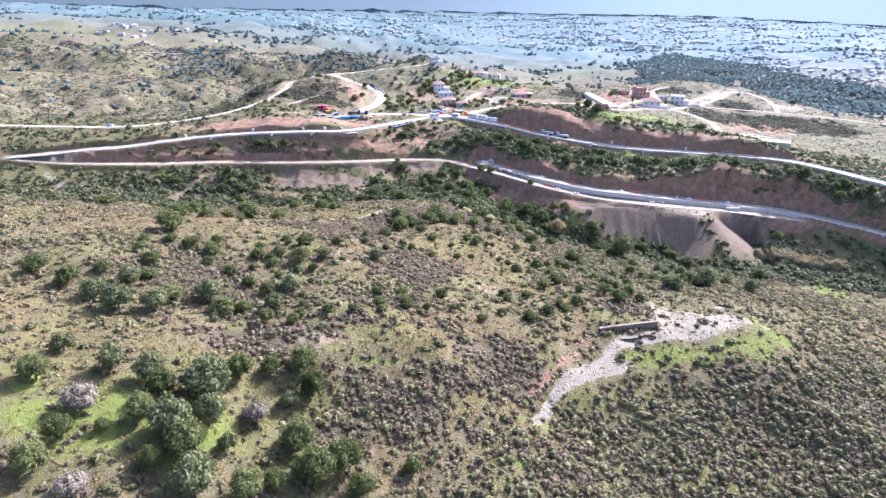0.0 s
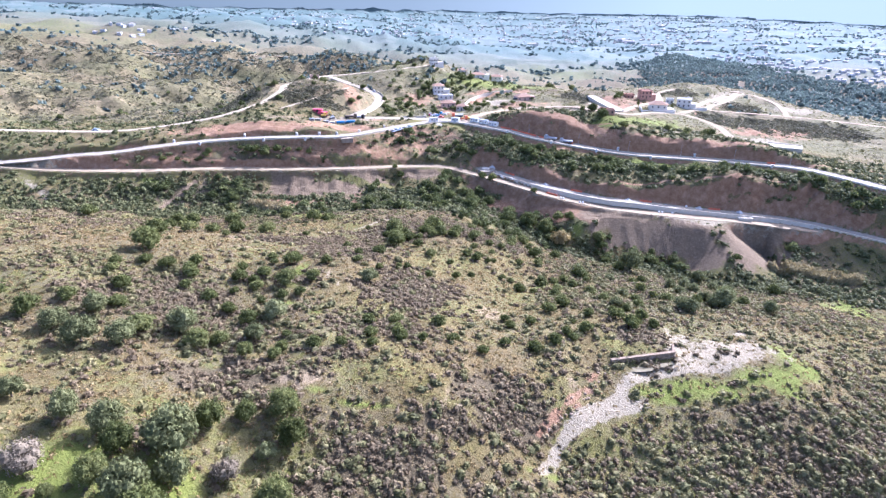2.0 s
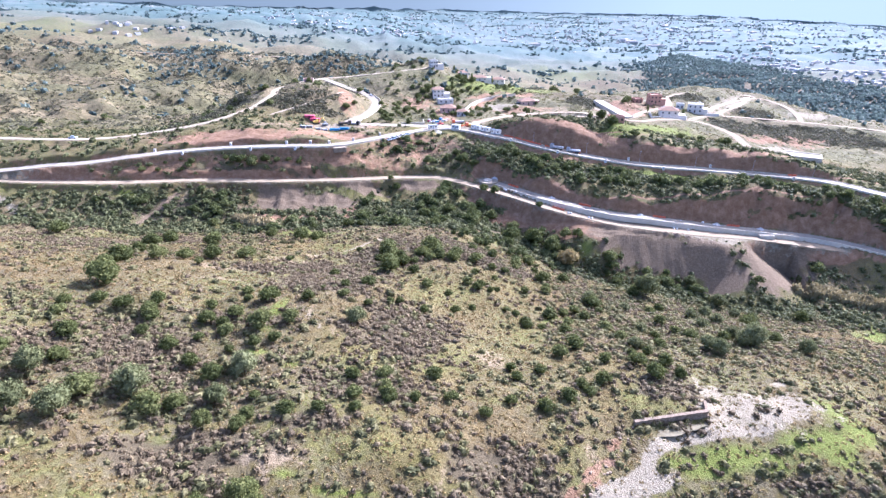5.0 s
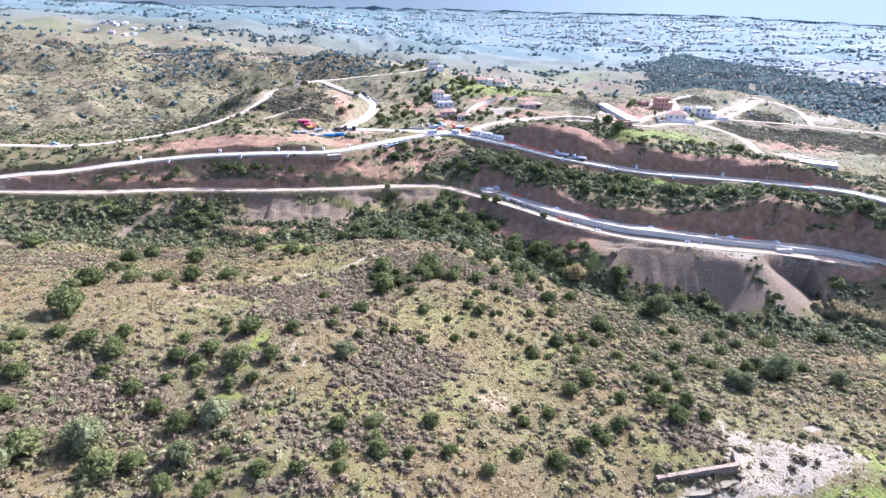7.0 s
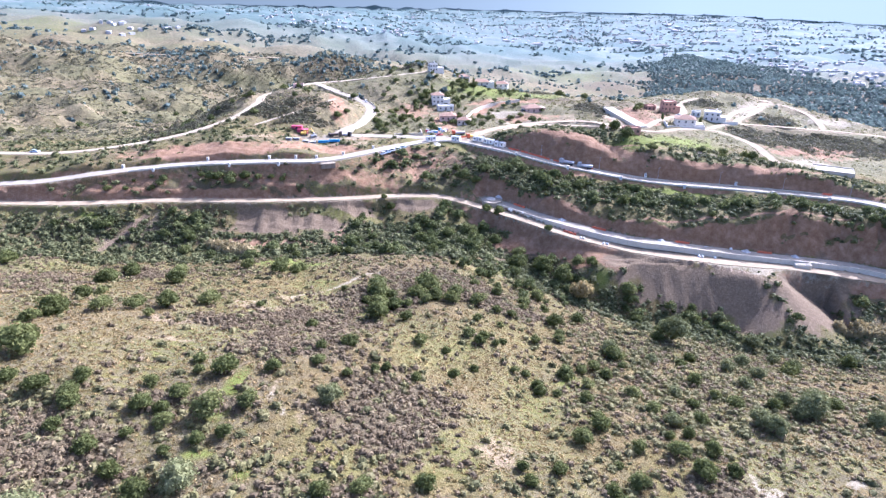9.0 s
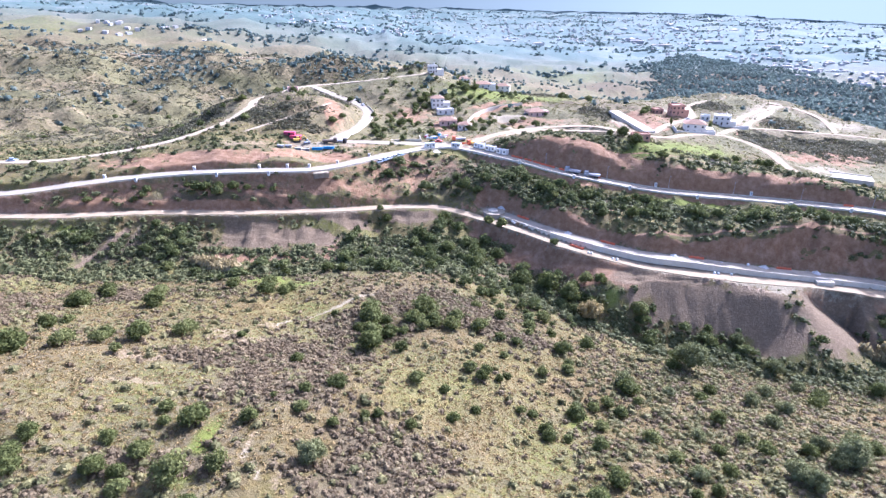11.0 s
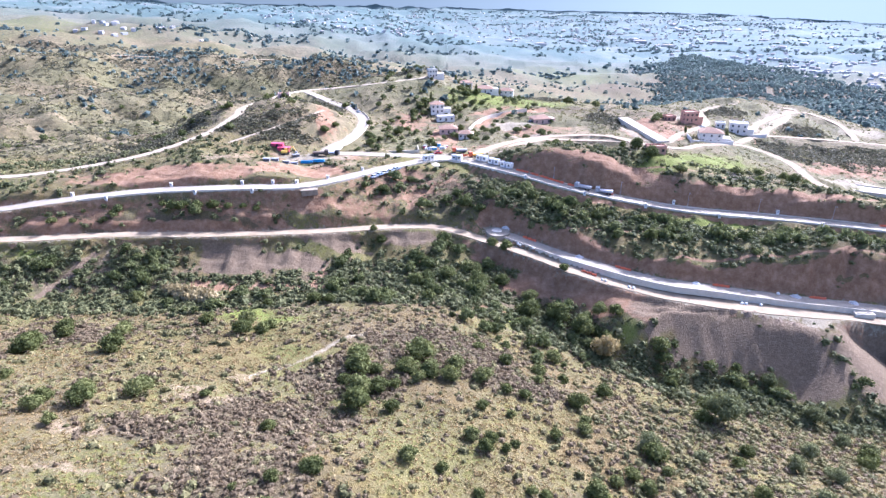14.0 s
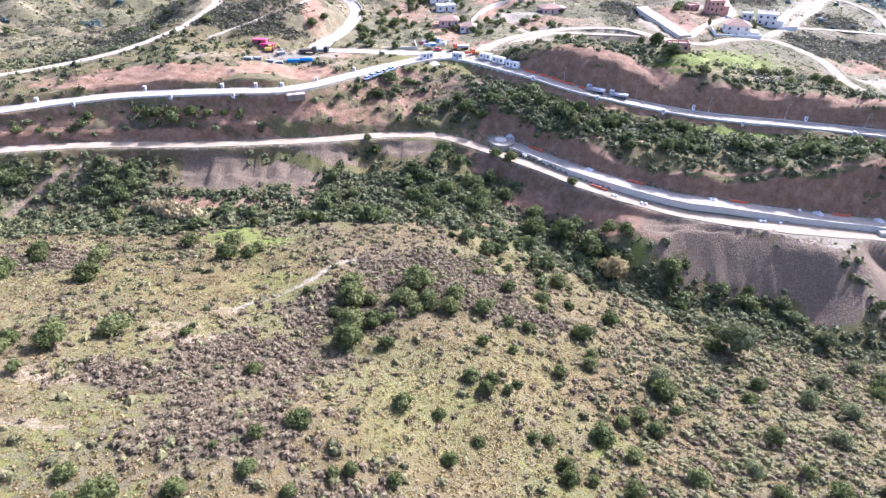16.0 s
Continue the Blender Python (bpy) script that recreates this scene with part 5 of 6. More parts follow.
sow("hill_trees", p, r, r * rs.uniform(0.9, 1.3, len(p)), far_tree, LEAF_FAR_HAZED, "scattered trees on the hills beyond", "tree")
# orchard rows on the slope to the south-east
def inside(x, y, ring):
    """Which places lie in a polygon."""
    odd = np.zeros(len(x), bool)
    for (ax, ay), (bx, by) in zip(ring, ring[1:] + ring[:1]):
        odd ^= ((ay > y) != (by > y)) & (x < (bx - ax) * (y - ay) / (by - ay + 1e-9) + ax)
    return odd


ox, oy = np.meshgrid(np.arange(150, 1250, 9.0), np.arange(620, 2100, 9.0))
ox, oy = ox.ravel() + rs.uniform(-3, 3, ox.size), oy.ravel() + rs.uniform(-3, 3, oy.size)
ok = inside(ox + 30 * waves(ox / 90, oy / 90, 71, 3), oy + 40 * waves(ox / 120, oy / 120, 73, 3), [(200, 720), (320, 645), (600, 790), (1100, 850), (1000, 1000), (840, 1150), (860, 1540), (760, 2000), (540, 1690), (450, 1400), (370, 1150), (290, 980)]) & (rs.uniform(size=len(ox)) < 0.7 + 0.3 * patches(ox, oy, 120, -0.4, 0.4))
ox, oy = ox[ok], oy[ok]
r = rs.uniform(2.6, 4.4, len(ox))
sow("olive_orchard", np.stack([ox, oy, ground_at(ox, oy)], 1), r, r * 1.1, far_tree, LEAF_FAR_HAZED, "rows of olive trees on a far slope", "tree")
# Paler, bluer leaves for the plain, with distance haze in their colour.
LEAF_PLAIN_HAZED = leafy("haze_tinted_plain_leaves", [(0.0, (0.085, 0.12, 0.108)), (0.6, (0.12, 0.16, 0.145)), (1.0, (0.16, 0.195, 0.175))], 0.4, True)
p = scatter(60000, -2600, 3000, 1250, 4300, lambda x, y, soil, pale, lush, scrub, st: 0.02 + 0.55 * np.clip((waves(x / 900, y / 260, 61, 4) - 0.25) / 0.35, 0, 1) + 0.6 * (np.abs(y - 2050 - 0.1 * x) < 35) + 0.8 * (np.abs(y - 1660 - 0.7 * (x + 540)) < 70) * (x > -720) * (x < -350), 2)
r = rs.uniform(3, 6.5, len(p))
sow("plain_trees", p, r, r * rs.uniform(0.7, 1.2, len(p)), far_tree, LEAF_PLAIN_HAZED, "belts of trees over the distant plain", "tree")


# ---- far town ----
# Far whitewash and tiles: distance haze is put into these greyed base colours.
HAZED_WALLS = plain("haze_greyed_whitewash", (0.30, 0.30, 0.29), (0.50, 0.49, 0.465), 0.004)
HAZED_TILE = plain("haze_paled_tiles", (0.30, 0.255, 0.215), (0.42, 0.37, 0.32), 0.01)
WHITEWASH = plain("whitewash", (0.56, 0.51, 0.44), (0.70, 0.65, 0.57), 0.4)
TILE = plain("terracotta_tiles", (0.22, 0.135, 0.09), (0.33, 0.215, 0.145), 1.2)


def town(name, places, wide, deep, tall, label):
    """Plain houses far off: walls in one mesh, hipped roofs in another."""
    t = rs.uniform(0, np.pi, len(places))
    c, s = np.cos(t), np.sin(t)
    def put(u, v, h):
        return np.stack([places[:, 0] + u * c - v * s, places[:, 1] + u * s + v * c, places[:, 2] + h], 1)
    w, d = wide / 2, deep / 2
    base = [put(a * w, b * d, -2.0) for a, b in ((-1, -1), (1, -1), (1, 1), (-1, 1))]
    top = [put(a * w, b * d, tall) for a, b in ((-1, -1), (1, -1), (1, 1), (-1, 1))]
    v = np.stack(base + top, 1).reshape(-1, 3)
    quad = np.array([(0, 1, 5, 4), (1, 2, 6, 5), (2, 3, 7, 6), (3, 0, 4, 7), (4, 5, 6, 7)])
    f = (quad[None] + (np.arange(len(places)) * 8)[:, None, None]).reshape(-1, 4)
    walls = tagged(new(name, mesh_from(name, v, f, HAZED_WALLS)), label, "houses", kind="stuff")
    eave = [put(a * (w + 0.5), b * (d + 0.5), tall + 0.05) for a, b in ((-1, -1), (1, -1), (1, 1), (-1, 1))]
    ridge = [put(a * w * 0.45, 0, tall + deep * 0.22) for a in (-1, 1)]
    v = np.stack(eave + ridge, 1).reshape(-1, 3)
    tri = np.array([(0, 1, 5), (0, 5, 4), (1, 2, 5), (2, 3, 4), (2, 4, 5), (3, 0, 4)])
    hip = rs.uniform(size=len(places)) < 0.7
    f = (tri[None] + (np.arange(len(places)) * 6)[hip][:, None, None]).reshape(-1, 3)
    part_roof = new("roofs", mesh_from("roofs", v, f, HAZED_TILE))
    part_roof.parent = walls
    return walls


clusters = [(-780, 40, 1500, 60, 16), (-690, 70, 1480, 40, 14), (-480, 150, 2150, 120, 90), (-150, 120, 2350, 120, 60), (930, 60, 1250, 90, 70), (960, 60, 1480, 100, 80), (930, 70, 1800, 150, 90), (1250, 160, 1750, 90, 90),
            (500, 420, 2700, 280, 260), (1300, 500, 2900, 420, 220), (200, 700, 3500, 320, 260), (-900, 350, 3000, 300, 110), (1700, 600, 3600, 350, 180)]
hx = np.concatenate([rs.normal(c[0], c[1], int(c[4] * 0.65)) for c in clusters])
hy = np.concatenate([rs.normal(c[2], c[3], int(c[4] * 0.65)) for c in clusters])
ok = hy > 1220
hx, hy = hx[ok], hy[ok]
town("distant_town", np.stack([hx, hy, ground_at(hx, hy)], 1), rs.uniform(7, 14, len(hx)), rs.uniform(6, 10, len(hx)), rs.uniform(3.0, 6.0, len(hx)), "white houses of a distant town with tiled roofs")
hx, hy = rs.uniform(200, 1700, 24), rs.uniform(2000, 3400, 24)
town("distant_warehouses", np.stack([hx, hy, ground_at(hx, hy)], 1), rs.uniform(24, 50, 24), rs.uniform(14, 24, 24), rs.uniform(5, 8, 24), "long pale halls on the distant plain")

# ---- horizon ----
# Self-lit backdrop: haze is put into its emission, brighter towards +x.
m, n, l, b = material("glowing_haze")
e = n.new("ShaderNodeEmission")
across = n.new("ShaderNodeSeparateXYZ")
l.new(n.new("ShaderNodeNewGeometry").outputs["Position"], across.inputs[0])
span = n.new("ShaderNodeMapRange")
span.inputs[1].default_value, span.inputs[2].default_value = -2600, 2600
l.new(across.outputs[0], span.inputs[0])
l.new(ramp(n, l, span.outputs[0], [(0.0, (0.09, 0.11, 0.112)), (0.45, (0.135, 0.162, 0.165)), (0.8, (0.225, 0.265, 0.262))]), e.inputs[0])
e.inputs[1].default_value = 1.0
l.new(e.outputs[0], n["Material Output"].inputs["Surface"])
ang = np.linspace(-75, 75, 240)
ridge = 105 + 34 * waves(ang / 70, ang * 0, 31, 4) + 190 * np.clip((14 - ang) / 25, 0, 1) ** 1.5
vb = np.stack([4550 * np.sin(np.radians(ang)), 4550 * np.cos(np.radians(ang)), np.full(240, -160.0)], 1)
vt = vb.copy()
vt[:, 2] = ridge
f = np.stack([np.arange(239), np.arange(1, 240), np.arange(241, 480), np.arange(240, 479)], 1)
tagged(new("backdrop", mesh_from("backdrop", np.vstack([vb, vt]), f, m)), "glowing backdrop of horizon hills with haze put into its colour", "backdrop", kind="structure")

# ---- walls along the roads ----
def line_between(pts, x0, x1, step=5.0):
    q = smooth_line(pts, step)
    return q[(q[:, 0] >= x0) & (q[:, 0] <= x1)]


def road_wall(name, line, off, low, high, thick, mat, label):
    """A cast wall beside a road, in panels with open joints."""
    t = np.gradient(line[:, :2], axis=0)
    t /= np.linalg.norm(t, axis=1)[:, None] + 1e-9
    side = np.stack([t[:, 1], -t[:, 0]], 1)
    wall = tagged(new(name), label, "wall", kind="structure")
    for i in range(len(line) - 1):
        a, b = line[i], line[i + 1]
        a, b = a + (b - a) * 0.004, b - (b - a) * 0.004
        vs = []
        for p, s in ((a, side[i]), (b, side[i + 1])):
            for o, z in ((off, low), (off + thick, low), (off + thick * 0.7, high), (off, high)):
                vs.append((p[0] + s[0] * o, p[1] + s[1] * o, p[2] + z))
        f = np.array([(0, 1, 2, 3), (4, 7, 6, 5), (0, 4, 5, 1), (1, 5, 6, 2), (2, 6, 7, 3), (3, 7, 4, 0)])
        o = new("panel", mesh_from("panel", np.array(vs), f, mat))
        o.parent = wall
    return wall


road_wall("wall_upper_road", line_between(UPPER_ROAD, -150, 262, 6.0), 3.55, -1.7, 0.55, 0.5, WALL_CONCRETE, "long grey concrete retaining wall below the upper road")
road_wall("wall_lower_road", line_between(LOWER_CONCRETE, 23, 262, 6.0), 2.95, -2.2, 0.35, 0.5, WALL_CONCRETE, "grey concrete retaining wall below the lower slab road")
road_wall("wall_villa_road", line_between(VILLA_ROAD[2:], -60, -46, 5.0), 3.3, -0.6, 0.8, 0.3, WALL_CONCRETE, "pale parapet along the winding villa road")
road_wall("wall_kerb_upper", line_between(UPPER_ROAD, 10, 250, 6.0), -3.85, -0.4, 0.3, 0.3, WALL_CONCRETE, "low concrete kerb at the foot of the cutting")

road_wall("wall_terrace", smooth_line([(17, 482, 19.5), (24, 503, 20.5), (38, 523, 21.5), (61, 536, 22.5)], 5.0), 0.0, -2.0, 1.6, 0.4, WALL_CONCRETE, "pale curved terrace wall round a levelled yard")

# round end of the slab road
bm = bmesh.new()
bmesh.ops.create_cone(bm, cap_ends=True, segments=28, radius1=5.2, radius2=5.0, depth=2.4, matrix=Matrix.Translation((25.5, 338.6, 7.0)))
end = tagged(new("slab_end"), "rounded concrete end of the new slab road", "platform")
part("deck", bm, ROAD_CONCRETE, end)
bm = bmesh.new()
bmesh.ops.create_cone(bm, cap_ends=True, segments=28, radius1=2.2, radius2=2.2, depth=0.5, matrix=Matrix.Translation((25.0, 338.8, 8.4)))
part("ring", bm, WALL_CONCRETE, end, "raised round concrete kerb")

# ---- stuff of the works ----
STEEL = plain("grey_steel", (0.22, 0.23, 0.24), (0.34, 0.35, 0.36), 2.0, 0.5, 0.01, 0.5)
ORANGE = plain("orange_plastic", (0.50, 0.10, 0.04), (0.62, 0.15, 0.06), 1.0, 0.55, 0.01, 0.4)
RED = plain("red_sheet", (0.34, 0.03, 0.07), (0.46, 0.06, 0.11), 1.0, 0.5, 0.01, 0.4)
BLUE = plain("blue_plastic", (0.02, 0.16, 0.34), (0.04, 0.26, 0.48), 1.0, 0.45, 0.01, 0.4)
YELLOW = plain("yellow_paint", (0.55, 0.33, 0.05), (0.68, 0.44, 0.09), 1.0, 0.5, 0.01, 0.4)
WHITE_PAINT = plain("white_sheet", (0.62, 0.59, 0.53), (0.74, 0.71, 0.65), 0.8, 0.5, 0.01, 0.4)
DARK = plain("dark_rubber", (0.015, 0.015, 0.016), (0.035, 0.035, 0.036), 3.0, 0.8, 0.01, 0.3)
GLASS = plain("dark_window_glass", (0.02, 0.025, 0.03), (0.05, 0.055, 0.06), 0.5, 0.12, 0.0, 0.6)
STONE = plain("rubble_stone", (0.15, 0.108, 0.07), (0.29, 0.218, 0.15), 1.5, 0.95, 0.15)
GRAVEL = plain("pale_gravel", (0.36, 0.34, 0.31), (0.52, 0.49, 0.45), 2.0, 0.95, 0.2)
BRICK_RED = plain("raw_brick", (0.36, 0.19, 0.13), (0.48, 0.28, 0.20), 1.0)
PINK = plain("rose_render", (0.50, 0.32, 0.25), (0.62, 0.43, 0.35), 0.6)


OLD_CONCRETE = plain("weathered_concrete", (0.17, 0.135, 0.10), (0.27, 0.215, 0.16), 0.6)
SPOIL_EARTH = plain("tipped_earth", (0.13, 0.09, 0.055), (0.23, 0.17, 0.115), 1.5, 0.95, 0.15)


def site_cabin(x, y, turn, length=6.0):
    c = thing("site_cabin", "white steel site cabin standing beside the road", "cabin", x, y, turn, group="site cabins")
    w, h, d = length / 2, 2.6, 1.22
    part("body", boxed(-w, -d, 0.2, w, d, h, 0.04), WHITE_PAINT, c)
    part("roof", boxed(-w - 0.06, -d - 0.06, h, w + 0.06, d + 0.06, h + 0.12, 0.03), STEEL, c)
    for a in (-w + 0.3, w - 0.3):
        part("skid", boxed(a - 0.15, -d, -0.3, a + 0.15, d, 0.2), DARK, c)
    door = part("door", boxed(-0.5, -d - 0.04, 0.25, 0.4, -d, 2.25), STEEL, c, "grey cabin door")
    part("handle", boxed(0.25, -d - 0.1, 1.2, 0.32, -d - 0.04, 1.3), DARK, door)
    for a in (-w + 1.2, w - 1.2):
        part("window", boxed(a - 0.5, -d - 0.03, 1.1, a + 0.5, -d, 2.0), GLASS, c)
    return c


for x, y in ((21.0, 390.5), (26.6, 385.6), (32.3, 381.0)):
    site_cabin(x, y, -38)
site_cabin(8.5, 391.5, -20, 5.0)
site_cabin(-5.7, 390.0, 22, 5.5)


def barrier(x, y, turn):
    b = thing("traffic_barrier", "orange plastic traffic barrier on the road", "barrier", x, y, turn, group="traffic barriers")
    bm = bmesh.new()
    for z0, z1, q in ((0.0, 0.25, 0.30), (0.25, 0.6, 0.2), (0.6, 1.0, 0.13)):
        block(bm, -0.98, -q, z0, 0.98, q, z1, 0.03)
    part("body", bm, ORANGE, b)
    part("joint", boxed(0.96, -0.06, 0.1, 1.06, 0.06, 0.9), DARK, b)
    return b


def barrier_row(x, y, turn, count):
    c, s = math.cos(radians(turn)), math.sin(radians(turn))
    for i in range(count):
        k = (i - (count - 1) / 2) * 2.1
        barrier(x + c * k, y + s * k, turn)


upper = smooth_line(UPPER_ROAD, 2.0)
slab = smooth_line(LOWER_CONCRETE, 2.0)


def beside(line, x, off):
    """A place beside a road at x, off metres to its south, and the road's heading."""
    i = int(np.clip(np.argmin(np.abs(line[:, 0] - x)), 1, len(line) - 2))
    t = line[i + 1, :2] - line[i - 1, :2]
    t = t / np.linalg.norm(t)
    return float(line[i, 0] + t[1] * off), float(line[i, 1] - t[0] * off), math.degrees(math.atan2(t[1], t[0]))


rows_of = [(upper, 38, -2.8, 3), (upper, 42.5, -2.8, 2), (upper, 47.5, -2.8, 3), (upper, 53, -2.8, 3), (upper, 60, -2.8, 3), (upper, 76, -2.8, 2), (upper, 188, -2.8, 2), (slab, 37, -2.3, 3), (slab, 72, -2.3, 3), (slab, 107, -2.3, 3), (slab, 142.6, -2.3, 3)]
places_ = [(*beside(l_, x, o_), c_) for l_, x, o_, c_ in rows_of] + [(59.0, 311.6, -30, 3), (12, 399, 10, 2)]
for x, y, turn, count in places_:
    barrier_row(x, y, turn, count)


def lamp_post(x, y, turn):
    p = thing("street_lamp", "slim grey street lamp beside the upper road", "street lamp", x, y, turn, group="street lamps")
    part("pole", tube(bmesh.new(), (0, 0, -0.2), (0, 0, 6.0), 0.09, 0.05), STEEL, p)
    part("base", boxed(-0.2, -0.2, -0.2, 0.2, 0.2, 0.35, 0.03), WALL_CONCRETE, p)
    arm = part("arm", tube(bmesh.new(), (0, 0, 5.9), (0, -1.0, 6.15), 0.04), STEEL, p)
    part("head", boxed(-0.13, -1.45, 6.1, 0.13, -0.9, 6.22, 0.03), STEEL, arm)


upper = smooth_line(UPPER_ROAD, 2.0)
for x in (23, 53, 83, 112, 141, 170, 199):
    i = int(np.argmin(np.abs(upper[:, 0] - x)))
    lamp_post(float(upper[i, 0]), float(upper[i, 1]) + 4.6, 0)


def service_pillar(x, y, turn, h=1.5):
    p = thing("service_pillar", "pale concrete service pillar on the road wall", "pillar", x, y, turn, group="service pillars")
    part("body", boxed(-0.55, -0.4, -0.6, 0.55, 0.4, h, 0.04), WHITE_PAINT, p)
    part("cap", boxed(-0.65, -0.5, h, 0.65, 0.5, h + 0.12, 0.03), WALL_CONCRETE, p)
    part("hatch", boxed(-0.35, -0.43, 0.3, 0.35, -0.4, h - 0.25), STEEL, p)


for x, dy in ((-150, 4.3), (-133, -4.4), (-114, 4.3), (-101, -4.4), (-83.3, 4.3), (-76.8, -4.4), (-71.6, 4.3), (-61.5, 4.4), (-50, 4.8), (-36, 5.2), (40, -4.6), (64, -4.6), (90, -4.4), (106, 4.6), (122, -4.4), (149, 4.6), (163, -4.4), (186, -4.6)):
    i = int(np.argmin(np.abs(upper[:, 0] - x)))
    service_pillar(float(upper[i, 0]), float(upper[i, 1]) + dy, 0)

culvert = thing("culvert_box", "weathered concrete culvert box beside the road", "culvert", -54.5, 342.0, 18, 23.6)
part("walls", boxed(-3.4, -1.4, -0.8, 3.4, 1.4, 1.5, 0.08), OLD_CONCRETE, culvert)
part("rim", boxed(-3.55, -1.55, 1.5, 3.55, 1.55, 1.68, 0.05), OLD_CONCRETE, culvert)
part("fill", boxed(-3.1, -1.1, 1.69, 3.1, 1.1, 1.76), TRACK_EARTH, culvert, "soil fill with weeds")
box = thing("drain_chamber", "square concrete drain chamber at the road wall", "drain", 156.5, 295.0, -4, -7.0)
part("walls", boxed(-3.4, -1.6, -0.5, 3.4, 1.6, 2.2, 0.06), WALL_CONCRETE, box)
part("lid", boxed(-2.9, -1.2, 2.2, 2.9, 1.2, 2.3, 0.03), ROAD_CONCRETE, box)
bridge = thing("abutment", "stepped grey concrete abutment under the junction", "culvert", -6, 385.0, 12, 23.8)
for i in range(3):
    part("step", boxed(-6 + i * 1.2, -2.5 + i * 1.2, -1.5, 6 - i * 0.6, 2.5, 0.3 + 0.35 * i, 0.05), WALL_CONCRETE, bridge)


def heap(name, x, y, r, h, mat, label, category, seed):
    """A loose tipped heap with an uneven flank."""
    q = np.random.RandomState(seed)
    vs, fs = [], []
    rings, seg = 6, 14
    g0 = float(ground_at(np.array([x]), np.array([y]))[0])
    for i in range(rings):
        for j in range(seg):
            a = 2 * np.pi * j / seg
            rr = r * (1 - i / rings) * q.uniform(0.86, 1.14)
            px, py = x + rr * 1.2 * math.cos(a), y + rr * math.sin(a)
            g = min(float(ground_at(np.array([px]), np.array([py]))[0]), g0 + 0.3)
            vs.append((px, py, g - 0.15 + h * (i / rings) ** 0.9 * q.uniform(0.9, 1.1)))
    vs.append((x, y, float(ground_at(np.array([x]), np.array([y]))[0]) + h))
    for i in range(rings - 1):
        for j in range(seg):
            a, b = i * seg + j, i * seg + (j + 1) % seg
            fs += [(a, b, b + seg), (a, b + seg, a + seg)]
    for j in range(seg):
        fs.append(((rings - 1) * seg + j, (rings - 1) * seg + (j + 1) % seg, rings * seg))
    return tagged(new(name, mesh_from(name, np.array(vs), np.array(fs), mat)), label, category)


for i, (x, y, r, h) in enumerate(((57, 321.6, 1.8, 1.4), (29, 342.0, 2.0, 1.2), (98.5, 305.6, 1.9, 1.4), (135.5, 302.6, 2.0, 1.5), (156.5, 301.0, 2.0, 1.4), (118, 304.0, 1.2, 0.6))):
    heap("gravel_mound", x, y, r, h, GRAVEL, "pale gravel heap tipped on the slab road", "heap", 200 + i)
for i, (x, y, r, h) in enumerate(((107, 292.2, 1.6, 0.6), (112, 291.2, 1.8, 0.7), (117, 289.8, 1.8, 0.7), (122, 288.4, 1.6, 0.6), (127, 287.0, 1.5, 0.6), (115, 292.2, 1.4, 0.5))):
    heap("spoil_mound", x, y, r, h, SPOIL_EARTH, "brown spoil heap on the tipped platform", "heap", 230 + i)


def sack(x, y):
    b = thing("bulk_bag", "white woven bulk bag on the dirt road", "bag", x, y, float(rs.uniform(0, 90)), group="bulk bags")
    bm = bmesh.new()
    bmesh.ops.create_uvsphere(bm, u_segments=10, v_segments=6, radius=0.6, matrix=Matrix.Translation((0, 0, 0.45)) @ Matrix.Diagonal((1, 1, 0.95, 1)))
    part("sack", bm, WHITE_PAINT, b)
    part("loop", tube(bmesh.new(), (-0.2, 0, 0.95), (0.2, 0, 1.12), 0.05), STEEL, b)


for x, y in ((33.2, 330.0), (34.0, 329.4), (39.2, 326.3), (63.2, 307.4), (64.4, 306.9), (72.5, 303.4), (74.0, 303.0), (112.5, 297.2), (114.0, 297.1), (119.5, 297.0), (129, 303.6)):
    sack(x, y)


def boulder_meshes(count):
    out = []
    for i in range(count):
        bm = bmesh.new()
        bmesh.ops.create_icosphere(bm, subdivisions=1, radius=1.0)
        q = random.Random(i)
        for v in bm.verts:
            v.co *= q.uniform(0.65, 1.1)
            v.co.z *= 0.7
        me = bpy.data.meshes.new("boulder")
        bm.to_mesh(me)
        bm.free()
        me.materials.append(STONE)
        out.append(me)
    return out


boulders = boulder_meshes(6)


def rock(x, y, r, label, group):
    o = new("boulder", boulders[int(rs.randint(6))])
    o.matrix_basis = pose(x, y, float(ground_at(np.array([x]), np.array([y]))[0]) + 0.15 * r, 0, 0, float(rs.uniform(0, 360))) @ Matrix.Scale(r, 4)
    tagged(o, label, "rock", group)


for i in range(16):
    rock(141 + 0.75 * i + float(rs.uniform(-0.2, 0.2)), 296.6 + float(rs.uniform(-0.7, 0.6)), float(rs.uniform(0.35, 0.65)), "grey-brown boulder lined up below the road wall", "boulders below the wall")
for i in range(22):
    rock(76 + 0.9 * i, 303.3 - 0.33 * i + float(rs.uniform(-0.6, 0.5)), float(rs.uniform(0.3, 0.6)), "grey-brown boulder lined up below the road wall", "boulders below the wall")
for i in range(40):
    u = float(rs.uniform())
    rock(24 + 19 * u + float(rs.normal(0, 1.0)), 114 + 21 * u + float(rs.normal(0, 1.0)), float(rs.uniform(0.2, 0.5)), "pinkish rubble stone of a tumbled bank", "rubble of the tumbled bank")


